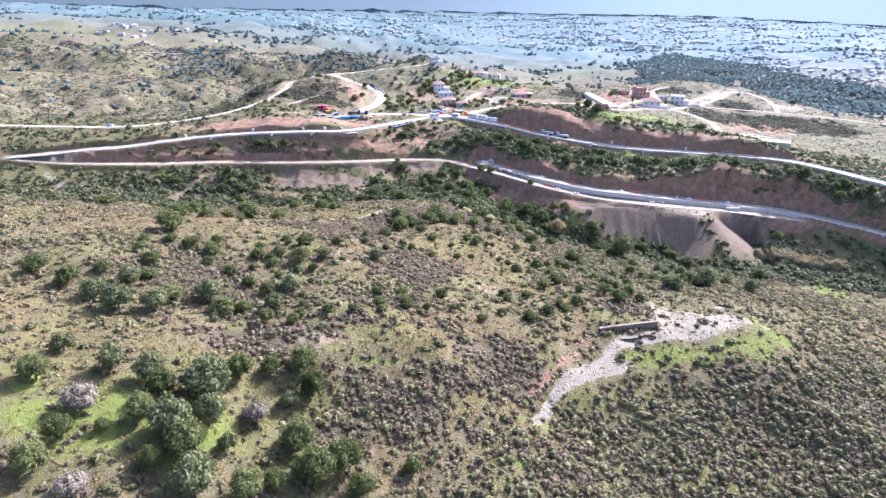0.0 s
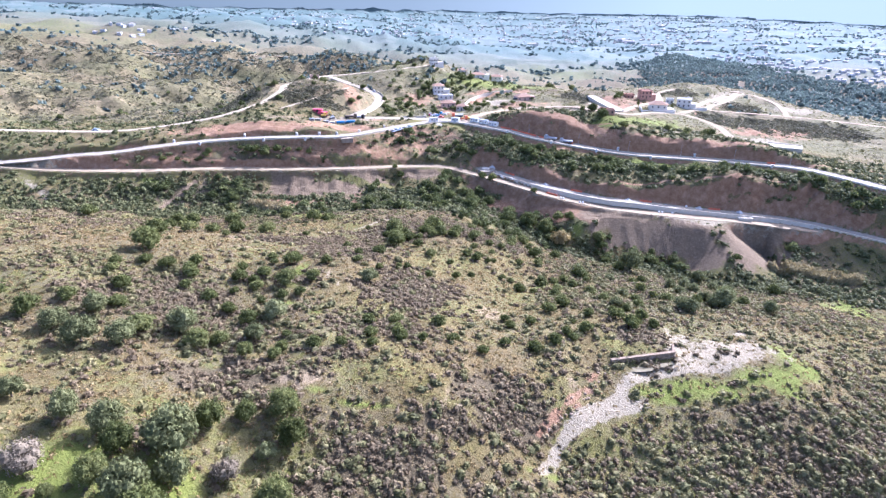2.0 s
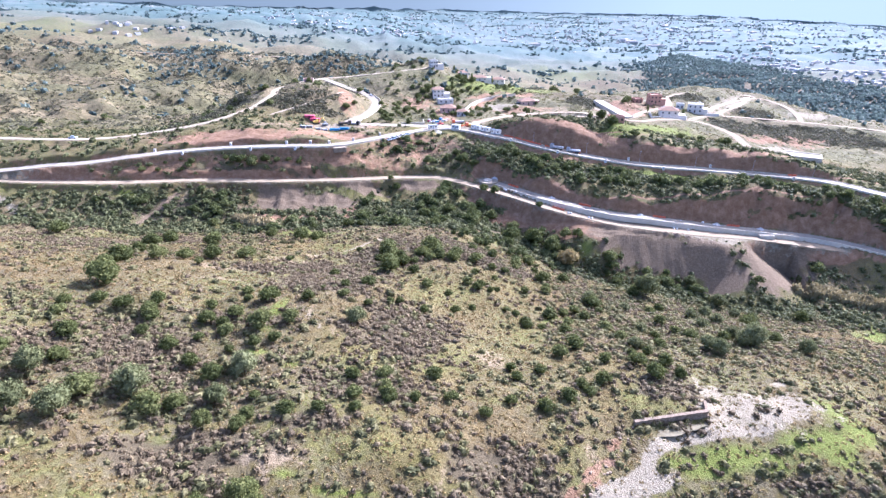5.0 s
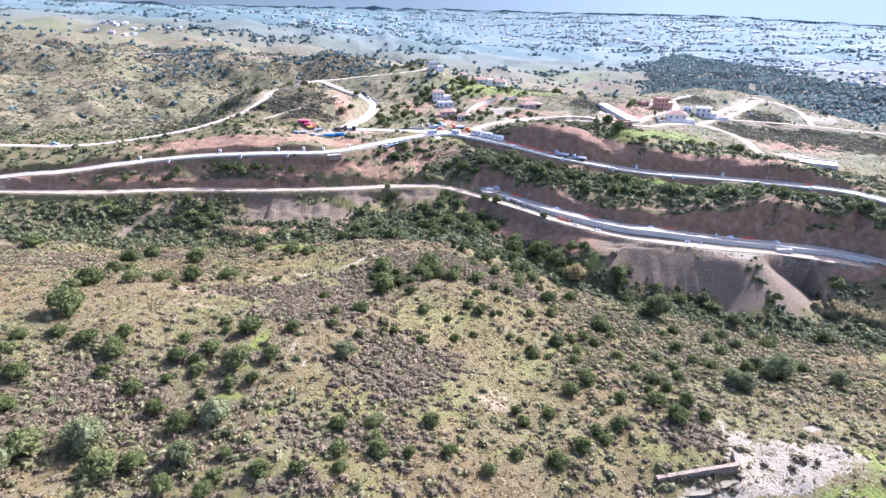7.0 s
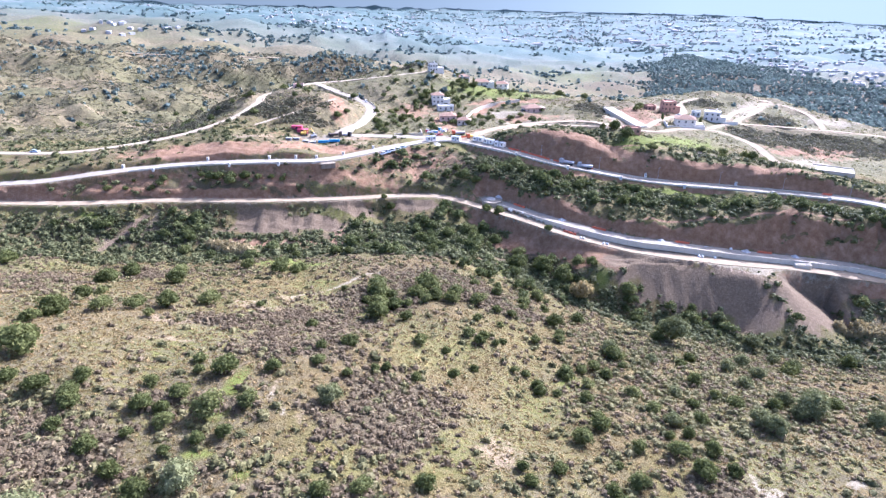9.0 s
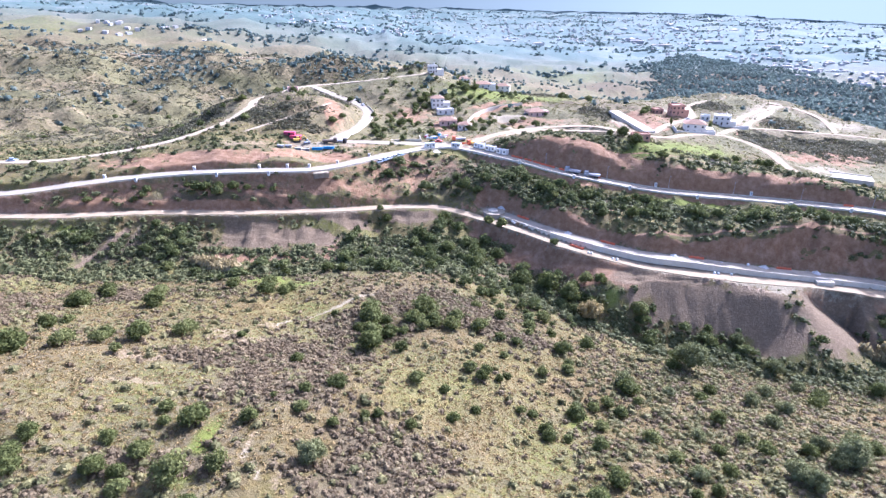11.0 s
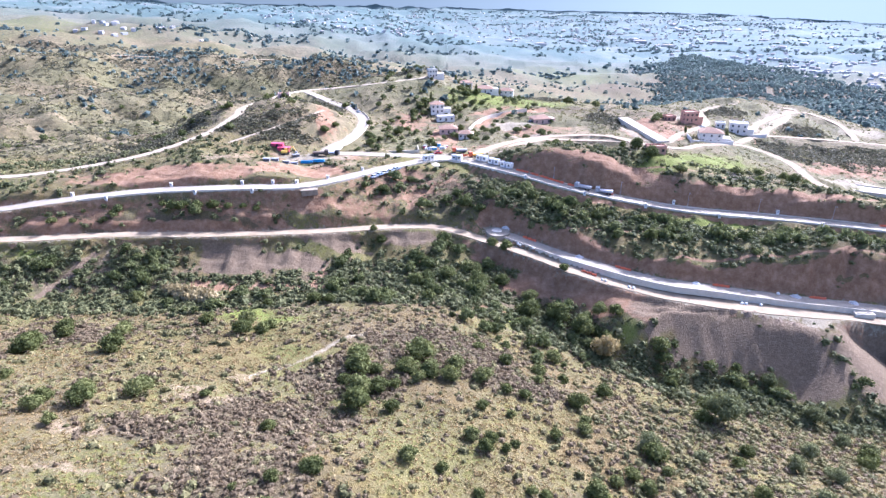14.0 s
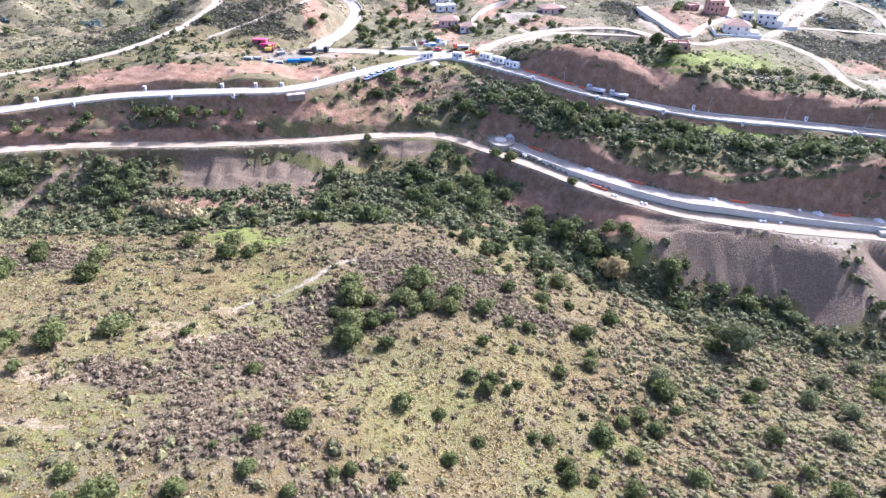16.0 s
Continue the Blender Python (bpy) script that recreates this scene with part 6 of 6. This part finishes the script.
# ---- the ruined stone basin on the spur ----
def stone_wall(parent, a, b, z0, z1, thick, seed):
    """Rough masonry: courses of single stones on a core."""
    q = np.random.RandomState(seed)
    a, b = np.array(a, float), np.array(b, float)
    length = np.linalg.norm(b - a)
    d = (b - a) / length
    ang = math.degrees(math.atan2(d[1], d[0]))
    bm = boxed(0, -thick * 0.42, 0, length, thick * 0.42, (z1 - z0) - 0.12)
    core = part("core", bm, STONE, parent)
    core.matrix_basis = pose(a[0], a[1], z0, 0, 0, ang)
    h = 0.42
    rows = int((z1 - z0) / h)
    for i in range(rows):
        x = -q.uniform(0, 0.5)
        while x < length:
            w = q.uniform(0.5, 1.0)
            if not (i == rows - 1 and q.uniform() < 0.25):
                o = new("stone", stones[int(q.randint(5))])
                c = a + d * (x + w / 2)
                o.matrix_basis = pose(c[0], c[1], z0 + h * (i + 0.5), 0, 0, ang) @ Matrix.Diagonal((w * 0.47, thick * 0.5 * q.uniform(0.93, 1.07), h * 0.47, 1))
                o.parent = parent
            x += w


def stone_meshes():
    out = []
    for i in range(5):
        bm = boxed(-1, -1, -1, 1, 1, 1)
        q = random.Random(300 + i)
        bmesh.ops.bevel(bm, geom=list(bm.edges), offset=0.16, segments=1, affect="EDGES")
        for v in bm.verts:
            v.co += Vector((q.uniform(-0.08, 0.08), q.uniform(-0.08, 0.08), q.uniform(-0.08, 0.08)))
        me = bpy.data.meshes.new("stone")
        bm.to_mesh(me)
        bm.free()
        me.materials.append(STONE)
        out.append(me)
    return out


stones = stone_meshes()
ruin = tagged(new("ruined_wall"), "weathered brown masonry wall of a ruined basin", "wall")
stone_wall(ruin, (43.3, 137.3), (60.4, 140.9), 13.6, 16.2, 0.9, 1)
stone_wall(ruin, (60.6, 141.5), (61.6, 145.0), 13.2, 15.7, 0.7, 2)
WATER, n, l, b = material("shallow_water")
l.new(ramp(n, l, noise_fac(n, l, 0.6), [(0.35, (0.13, 0.108, 0.06)), (0.65, (0.21, 0.175, 0.11))]), b.inputs["Base Color"])
b.inputs["Roughness"].default_value = 0.7
b.inputs["Specular IOR Level"].default_value = 0.03
bm = bmesh.new()
ring = []
for i in range(26):
    a = 2 * math.pi * i / 26
    q = 1 + 0.16 * math.sin(3 * a + 1) + 0.1 * math.sin(7 * a)
    ring.append(bm.verts.new((52 + 6.6 * q * math.cos(a) * 0.98, 136.6 + 0.2 * 6.6 * math.cos(a) + 1.5 * q * math.sin(a), 0)))
bm.faces.new(ring)
me = bpy.data.meshes.new("puddle")
bm.to_mesh(me)
bm.free()
me.materials.append(WATER)
puddle = tagged(new("puddle", me), "shallow muddy puddle at the foot of the ruined wall", "water", kind="structure")
xs = np.array([v.co.x for v in me.vertices])
ys = np.array([v.co.y for v in me.vertices])
puddle.location.z = float(np.median(ground_at(xs, ys))) + 0.10


# ---- houses ----
def villa(name, x, y, turn, w, d, storeys, wallmat, label, roof="flat", wing=0.0, z=None, chimney=True, cols=3):
    h = 3.0 * storeys
    v = thing(name, label, "house", x, y, turn, z)
    part("wall", boxed(-w / 2, -d / 2, -2.5, w / 2, d / 2, h, 0.05), wallmat, v)
    if wing:
        part("wing", boxed(w / 2, -d * 0.35, -2.5, w / 2 + wing, d * 0.4, 3.0, 0.05), wallmat, v)
    if roof == "hip":
        bm = bmesh.new()
        e = 0.5
        co = [(-w / 2 - e, -d / 2 - e, h), (w / 2 + e, -d / 2 - e, h), (w / 2 + e, d / 2 + e, h), (-w / 2 - e, d / 2 + e, h)]
        lo = [bm.verts.new(c) for c in co]
        md = [bm.verts.new((c[0], c[1], h + 0.15)) for c in co]
        k = max(0.0, (w - d) / 2)
        r = [bm.verts.new((-k - 0.01, 0, h + 0.15 + d * 0.24)), bm.verts.new((k + 0.01, 0, h + 0.15 + d * 0.24))]
        for i in range(4):
            bm.faces.new((lo[i], lo[(i + 1) % 4], md[(i + 1) % 4], md[i]))
        bm.faces.new(lo[::-1])
        bm.faces.new((md[0], md[1], r[1], r[0]))
        bm.faces.new((md[1], md[2], r[1]))
        bm.faces.new((md[2], md[3], r[0], r[1]))
        bm.faces.new((md[3], md[0], r[0]))
        top = part("roof", bm, TILE, v)
    else:
        bm = bmesh.new()
        for a, b, c, e in ((-w / 2, -d / 2, w / 2, -d / 2 + 0.25), (-w / 2, d / 2 - 0.25, w / 2, d / 2), (-w / 2, -d / 2 + 0.25, -w / 2 + 0.25, d / 2 - 0.25), (w / 2 - 0.25, -d / 2 + 0.25, w / 2, d / 2 - 0.25)):
            block(bm, a, b, h, c, e, h + 0.6)
        top = part("roof", bm, wallmat, v, "flat roof with a parapet")
    if chimney:
        part("chimney", boxed(w * 0.2, d * 0.1, h - 0.2, w * 0.2 + 0.7, d * 0.1 + 0.7, h + 2.2, 0.04), wallmat, top)
    for s in range(storeys):
        for i in range(cols):
            cx = -w / 2 + w * (i + 0.5) / cols
            z0 = 0.9 + 3.0 * s
            if s == 0 and i == cols // 2:
                part("door", boxed(cx - 0.55, -d / 2 - 0.06, 0.05, cx + 0.55, -d / 2 + 0.02, 2.1), BARK, v, "dark wooden door")
                continue
            win = part("window", boxed(cx - 0.6, -d / 2 - 0.05, z0, cx + 0.6, -d / 2 + 0.02, z0 + 1.25), GLASS, v)
            part("sill", boxed(cx - 0.75, -d / 2 - 0.16, z0 - 0.1, cx + 0.75, -d / 2 + 0.02, z0), wallmat, win)
        for i in range(2):
            cy = -d / 2 + d * (i + 0.5) / 2
            part("window", boxed(-w / 2 - 0.05, cy - 0.6, 0.9 + 3 * s, -w / 2 + 0.02, cy + 0.6, 2.15 + 3 * s), GLASS, v)
    return v


villa("villa", -4, 525, 8, 9, 8, 2, WHITEWASH, "white villa with a domed tiled roof among trees", "hip", 5)
villa("house", 2, 510, 12, 12, 6, 1, WHITEWASH, "low white house with a flat roof below the villa")
villa("villa", -9, 590, 20, 7, 6, 2, WHITEWASH, "white tower-like house on the ridge top", "flat", 6)
villa("house", 4, 470, 5, 11, 8, 1, PINK, "rose-coloured house with a tiled roof by the yard", "hip")
villa("house", 15, 461, -12, 8, 7, 1, WHITEWASH, "small white house with a tiled roof by the yard", "hip")
villa("villa", 67, 508, 14, 13, 9, 1, PINK, "rose-coloured house with arched porch on a cut platform", "hip", 3)
villa("house", 33, 588, 6, 14, 9, 1, WHITEWASH, "white house with a tiled roof below the ridge", "hip", 4)
villa("house", 52, 602, -10, 12, 8, 2, WHITEWASH, "white house with a tiled roof behind trees", "hip")
villa("house", 18, 612, 15, 10, 8, 1, WHITEWASH, "white house with a tiled roof on the ridge", "hip")
villa("house", -101, 486, 10, 7, 5, 1, PINK, "small flat-roofed store on the scrub hill", "flat", chimney=False, cols=2)
villa("villa", 164, 462, -14, 13, 10, 2, WHITEWASH, "white villa with terraces behind a white garden wall", "hip", 5)
villa("villa", 199, 500, -22, 11, 9, 2, WHITEWASH, "plain white cubic house beside the plots", "flat", 4)
villa("house", 168, 507, 4, 9, 8, 2, BRICK_RED, "unfinished red brick house with raw walls", "flat", 4, chimney=False)
villa("house", 157, 514, 12, 7, 6, 1, BRICK_RED, "low red brick outbuilding beside the raw house", "flat", chimney=False, cols=2)
villa("house", 104, 385, -6, 9, 5, 1, BRICK_RED, "roofless brick ruin on the green hilltop", "flat", chimney=False, cols=3)
villa("house", 188, 503, -18, 6, 5, 1, WHITEWASH, "small white pool house beside the villa", "flat", chimney=False, cols=2)

gw = tagged(new("garden_wall"), "white garden wall round the villa plot", "wall")
for a, b in (((148, 450), (172, 448)), ((172, 448), (176, 458)), ((148, 450), (150, 462)), ((204, 492), (216, 494))):
    z = min(float(ground_at(np.array([q[0]]), np.array([q[1]]))[0]) for q in (a, b))
    ln = math.hypot(b[0] - a[0], b[1] - a[1])
    o = part("section", boxed(0, -0.15, -1.5, ln, 0.15, 2.4, 0.03), WHITEWASH, gw)
    o.matrix_basis = pose(a[0], a[1], z, 0, 0, math.degrees(math.atan2(b[1] - a[1], b[0] - a[0])))

# long concrete ramp on the plots
ramp_wall = thing("concrete_ramp", "long white concrete ramp with upstand walls", "ramp", 127, 478, 0, 20.0)
for nm, a, b, c, d, h in (("deck", -3, -34, 3, 34, 2.7), ("upstand", -3.5, -34, -3, 34, 2.9), ("upstand", 3, -34, 3.5, 34, 2.9)):
    o = part(nm, boxed(a, b, -3, c, d, h, 0.05), WALL_CONCRETE, ramp_wall)
    o.rotation_euler.z = radians(4)
pad = thing("concrete_tank", "low concrete tank on a levelled plot", "tank", 232, 404, -28, 4.5)
for nm, a, b, c, d, h in (("floor", -11, -6, 11, 6, 1.6), ("side", -11, -6.4, 11, -6, 2.2), ("side", -11, 6, 11, 6.4, 2.2), ("end", -11.4, -6.4, -11, 6.4, 2.2), ("end", 11, -6.4, 11.4, 6.4, 2.2)):
    part(nm, boxed(a, b, -1.5, c, d, h, 0.04), WALL_CONCRETE, pad)


# ---- vehicles and machines ----
def car(x, y, turn, paint, label, z=None):
    c = thing("car", label, "car", x, y, turn, z, group="parked cars")
    c.location.z += 0.10
    bm = bmesh.new()
    side = [(-2.1, 0.35), (-2.1, 0.8), (-1.2, 0.92), (1.0, 0.92), (2.0, 0.75), (2.15, 0.35)]
    for s in (-0.86, 0.86):
        bm.faces.new([bm.verts.new((u, s, w)) for u, w in (side if s > 0 else side[::-1])])
    bm.verts.ensure_lookup_table()
    n_ = len(side)
    for i in range(n_):
        j = (i + 1) % n_
        bm.faces.new((bm.verts[n_ - 1 - i], bm.verts[n_ - 1 - j], bm.verts[n_ + j], bm.verts[n_ + i]))
    part("body", bm, paint, c)
    bm = boxed(-1.5, -0.72, 0.9, 0.8, 0.72, 1.45)
    for v in bm.verts:
        if v.co.z > 1.2:
            v.co.x *= 0.72
            v.co.y *= 0.85
    part("cabin", bm, GLASS, c)
    part("roof", boxed(-1.1, -0.6, 1.45, 0.55, 0.6, 1.5, 0.02), paint, c)
    for u in (-1.3, 1.3):
        for s in (-0.86, 0.86):
            w = part("wheel", tube(bmesh.new(), (u, s - 0.1, 0.32), (u, s + 0.1, 0.32), 0.32, seg=12), DARK, c)
            part("rim", tube(bmesh.new(), (u, s - 0.11, 0.32), (u, s + 0.11, 0.32), 0.18, seg=8), STEEL, w)


SILVER = plain("silver_paint", (0.45, 0.46, 0.48), (0.55, 0.56, 0.58), 1.0, 0.3, 0.0, 0.5)
PALE_BLUE = plain("pale_blue_paint", (0.35, 0.44, 0.52), (0.42, 0.52, 0.60), 1.0, 0.3, 0.0, 0.5)
RED_CAR = plain("red_paint", (0.45, 0.03, 0.03), (0.55, 0.05, 0.05), 1.0, 0.3, 0.0, 0.5)
for i in range(5):
    car(-29.5 + 2.3 * i, 364.0 + 2.35 * i, 48, (SILVER, PALE_BLUE, WHITE_PAINT, SILVER, PALE_BLUE)[i], ("silver", "pale blue", "white", "silver", "pale blue")[i] + " car parked on the road verge")
car(-1.1, 402.5, 12, RED_CAR, "red car parked at the junction")
car(-201, 349.5, 4, PALE_BLUE, "pale blue car on the ridge track")
for x, y, t_, pm, nm in ((-66, 520, 130, WHITE_PAINT, "white"), (-60, 512, 125, DARK, "dark"), (-57, 506, 120, SILVER, "silver"), (174, 498, 10, WHITE_PAINT, "white"), (60, 503, 20, DARK, "dark"), (36, 580, 0, DARK, "dark")):
    car(x, y, t_, pm, nm + " car parked by the houses")


def truck(x, y, turn, cab, bed, label):
    t = thing("truck", label, "truck", x, y, turn, group="trucks")
    part("chassis", boxed(-3.6, -0.5, 0.6, 3.4, 0.5, 0.95), DARK, t)
    cabp = part("cab", boxed(2.0, -1.15, 0.7, 3.8, 1.15, 2.9, 0.12), cab, t)
    part("windscreen", boxed(3.79, -1.0, 1.7, 3.84, 1.0, 2.6), GLASS, cabp)
    part("bed", boxed(-3.8, -1.2, 0.98, 1.8, 1.2, 1.9, 0.05), bed, t)
    for u in (-2.8, -1.6, 2.7):
        for s in (-1.0, 1.0):
            part("wheel", tube(bmesh.new(), (u, s - 0.15, 0.48), (u, s + 0.15, 0.48), 0.48, seg=12), DARK, t)


truck(-54.5, 394.5, -12, DARK, STEEL, "dark truck parked at the works yard")
truck(-58.8, 388.8, 4, BARK, BARK, "brown flatbed lorry parked at the works yard")
truck(*beside(upper, 65, -2.2)[:2], 150, STEEL, STEEL, "grey lorry standing beside the cutting")
truck(*beside(upper, 73, -2.2)[:2], 158, STEEL, STEEL, "lorry with scaffold parts beside the cutting")
truck(18, 398, 200, ORANGE, YELLOW, "orange works lorry at the junction")
truck(10, 405, 190, ORANGE, STEEL, "orange works lorry in the yard")


def excavator(x, y, turn):
    e = thing("excavator", "yellow excavator standing in the works yard", "excavator", x, y, turn)
    for s in (-1.1, 1.1):
        part("track", boxed(-1.9, s - 0.3, 0, 1.9, s + 0.3, 0.8, 0.25), DARK, e)
    part("house", boxed(-1.8, -1.2, 0.9, 1.0, 1.2, 2.0, 0.15), YELLOW, e)
    cabp = part("cab", boxed(-0.2, 0.2, 2.0, 1.2, 1.2, 3.0, 0.1), YELLOW, e)
    part("window", boxed(1.19, 0.3, 2.2, 1.23, 1.1, 2.85), GLASS, cabp)
    boom = part("boom", tube(bmesh.new(), (1.0, -0.3, 1.6), (3.8, -0.3, 4.0), 0.28, 0.2, 6), YELLOW, e)
    part("stick", tube(bmesh.new(), (3.8, -0.3, 4.0), (5.2, -0.3, 1.6), 0.2, 0.14, 6), YELLOW, boom)
    part("bucket", boxed(4.7, -0.85, 0.6, 5.7, 0.25, 1.6, 0.15), STEEL, boom)


excavator(-75.5, 386, 10)
for x, y, t_ in ((-80.5, 391.8, -4), (-77.0, 389.6, -4)):
    sh = thing("red_shed", "long red sheet-metal site shed in the yard", "shed", x, y, t_, group="red sheds")
    part("wall", boxed(-2.9, -1.2, -0.8, 2.9, 1.2, 1.5, 0.03), RED, sh)
    part("roof", boxed(-3.1, -1.4, 1.5, 3.1, 1.4, 1.7, 0.03), RED, sh)
    part("door", boxed(-0.6, -1.25, -0.6, 0.6, -1.2, 1.3), DARK, sh)
for k, (x0, x1, mat_, nm) in enumerate(((-66.3, -60.8, BLUE, "blue"), (-60.4, -55.0, BLUE, "blue"))):
    bd = thing("pipe_bundle", "bundle of bright blue plastic pipes on the ground", "pipes", (x0 + x1) / 2, 379.0 + 0.2 * k, 0, group="pipe bundles")
    for r_ in range(3):
        for c_ in range(5 - r_):
            part("pipe", tube(bmesh.new(), (x0 - (x0 + x1) / 2, -0.9 + 0.45 * c_ + 0.22 * r_, 0.28 + 0.38 * r_), (x1 - (x0 + x1) / 2, -0.9 + 0.45 * c_ + 0.22 * r_, 0.28 + 0.38 * r_), 0.21, seg=8), mat_, bd)
for x, y, t_ in ((-80, 370.5, -8), (-76.5, 372.0, 5), (-72, 373.5, -5), (-68.6, 375, 8), (-70, 384.5, 30)):
    st = thing("formwork_stack", "stack of weathered formwork boards in the yard", "boards", x, y, t_, group="formwork stacks")
    for r_ in range(5):
        part("board", boxed(-1.6, -0.8, 0.02 + 0.26 * r_, 1.6, 0.8, 0.22 + 0.26 * r_, 0.02), (STEEL, BARK)[r_ % 2], st)
for i in range(14):
    u, v = rs.uniform(-10, 4), rs.uniform(412, 422)
    mat_, nm = ((RED, "red"), (BLUE, "blue"), (WHITE_PAINT, "white"), (STEEL, "grey"), (ORANGE, "orange"))[int(rs.randint(5))]
    k = thing("material_crate", nm + " crate of building material in the fenced yard", "crate", float(u), float(v), float(rs.uniform(0, 90)), group="crates in the yard")
    w, h = float(rs.uniform(0.6, 1.3)), float(rs.uniform(0.7, 1.6))
    part("box", boxed(-w, -0.7, 0, w, 0.7, h, 0.04), mat_, k)
    part("lid", boxed(-w - 0.05, -0.75, h, w + 0.05, 0.75, h + 0.08, 0.02), STEEL, k)
yw = tagged(new("yard_wall"), "grey concrete wall beside the junction yard", "wall")
for a, b in (((-31, 405.5), (-11, 409)), ((-11, 409), (-13, 424))):
    z = min(float(ground_at(np.array([q[0]]), np.array([q[1]]))[0]) for q in (a, b))
    ln = math.hypot(b[0] - a[0], b[1] - a[1])
    o = part("section", boxed(0, -0.15, -1.0, ln, 0.15, 1.5, 0.03), WALL_CONCRETE, yw)
    o.matrix_basis = pose(a[0], a[1], z, 0, 0, math.degrees(math.atan2(b[1] - a[1], b[0] - a[0])))

# terraced vegetable plot on the green hill
plot = tagged(new("vegetable_plot"), "terraced vegetable plot with low dry banks", "garden")
for i in range(6):
    y = 371.0 + i * 1.9
    for j in range(7):
        x = 135 + 0.8 * i + j * 2.4
        z = float(ground_at(np.array([x]), np.array([y]))[0])
        part("bank", boxed(x - 1.25, y - 0.25, z - 0.6, x + 1.25, y + 0.25, z + 0.35, 0.08), TRACK_EARTH, plot)
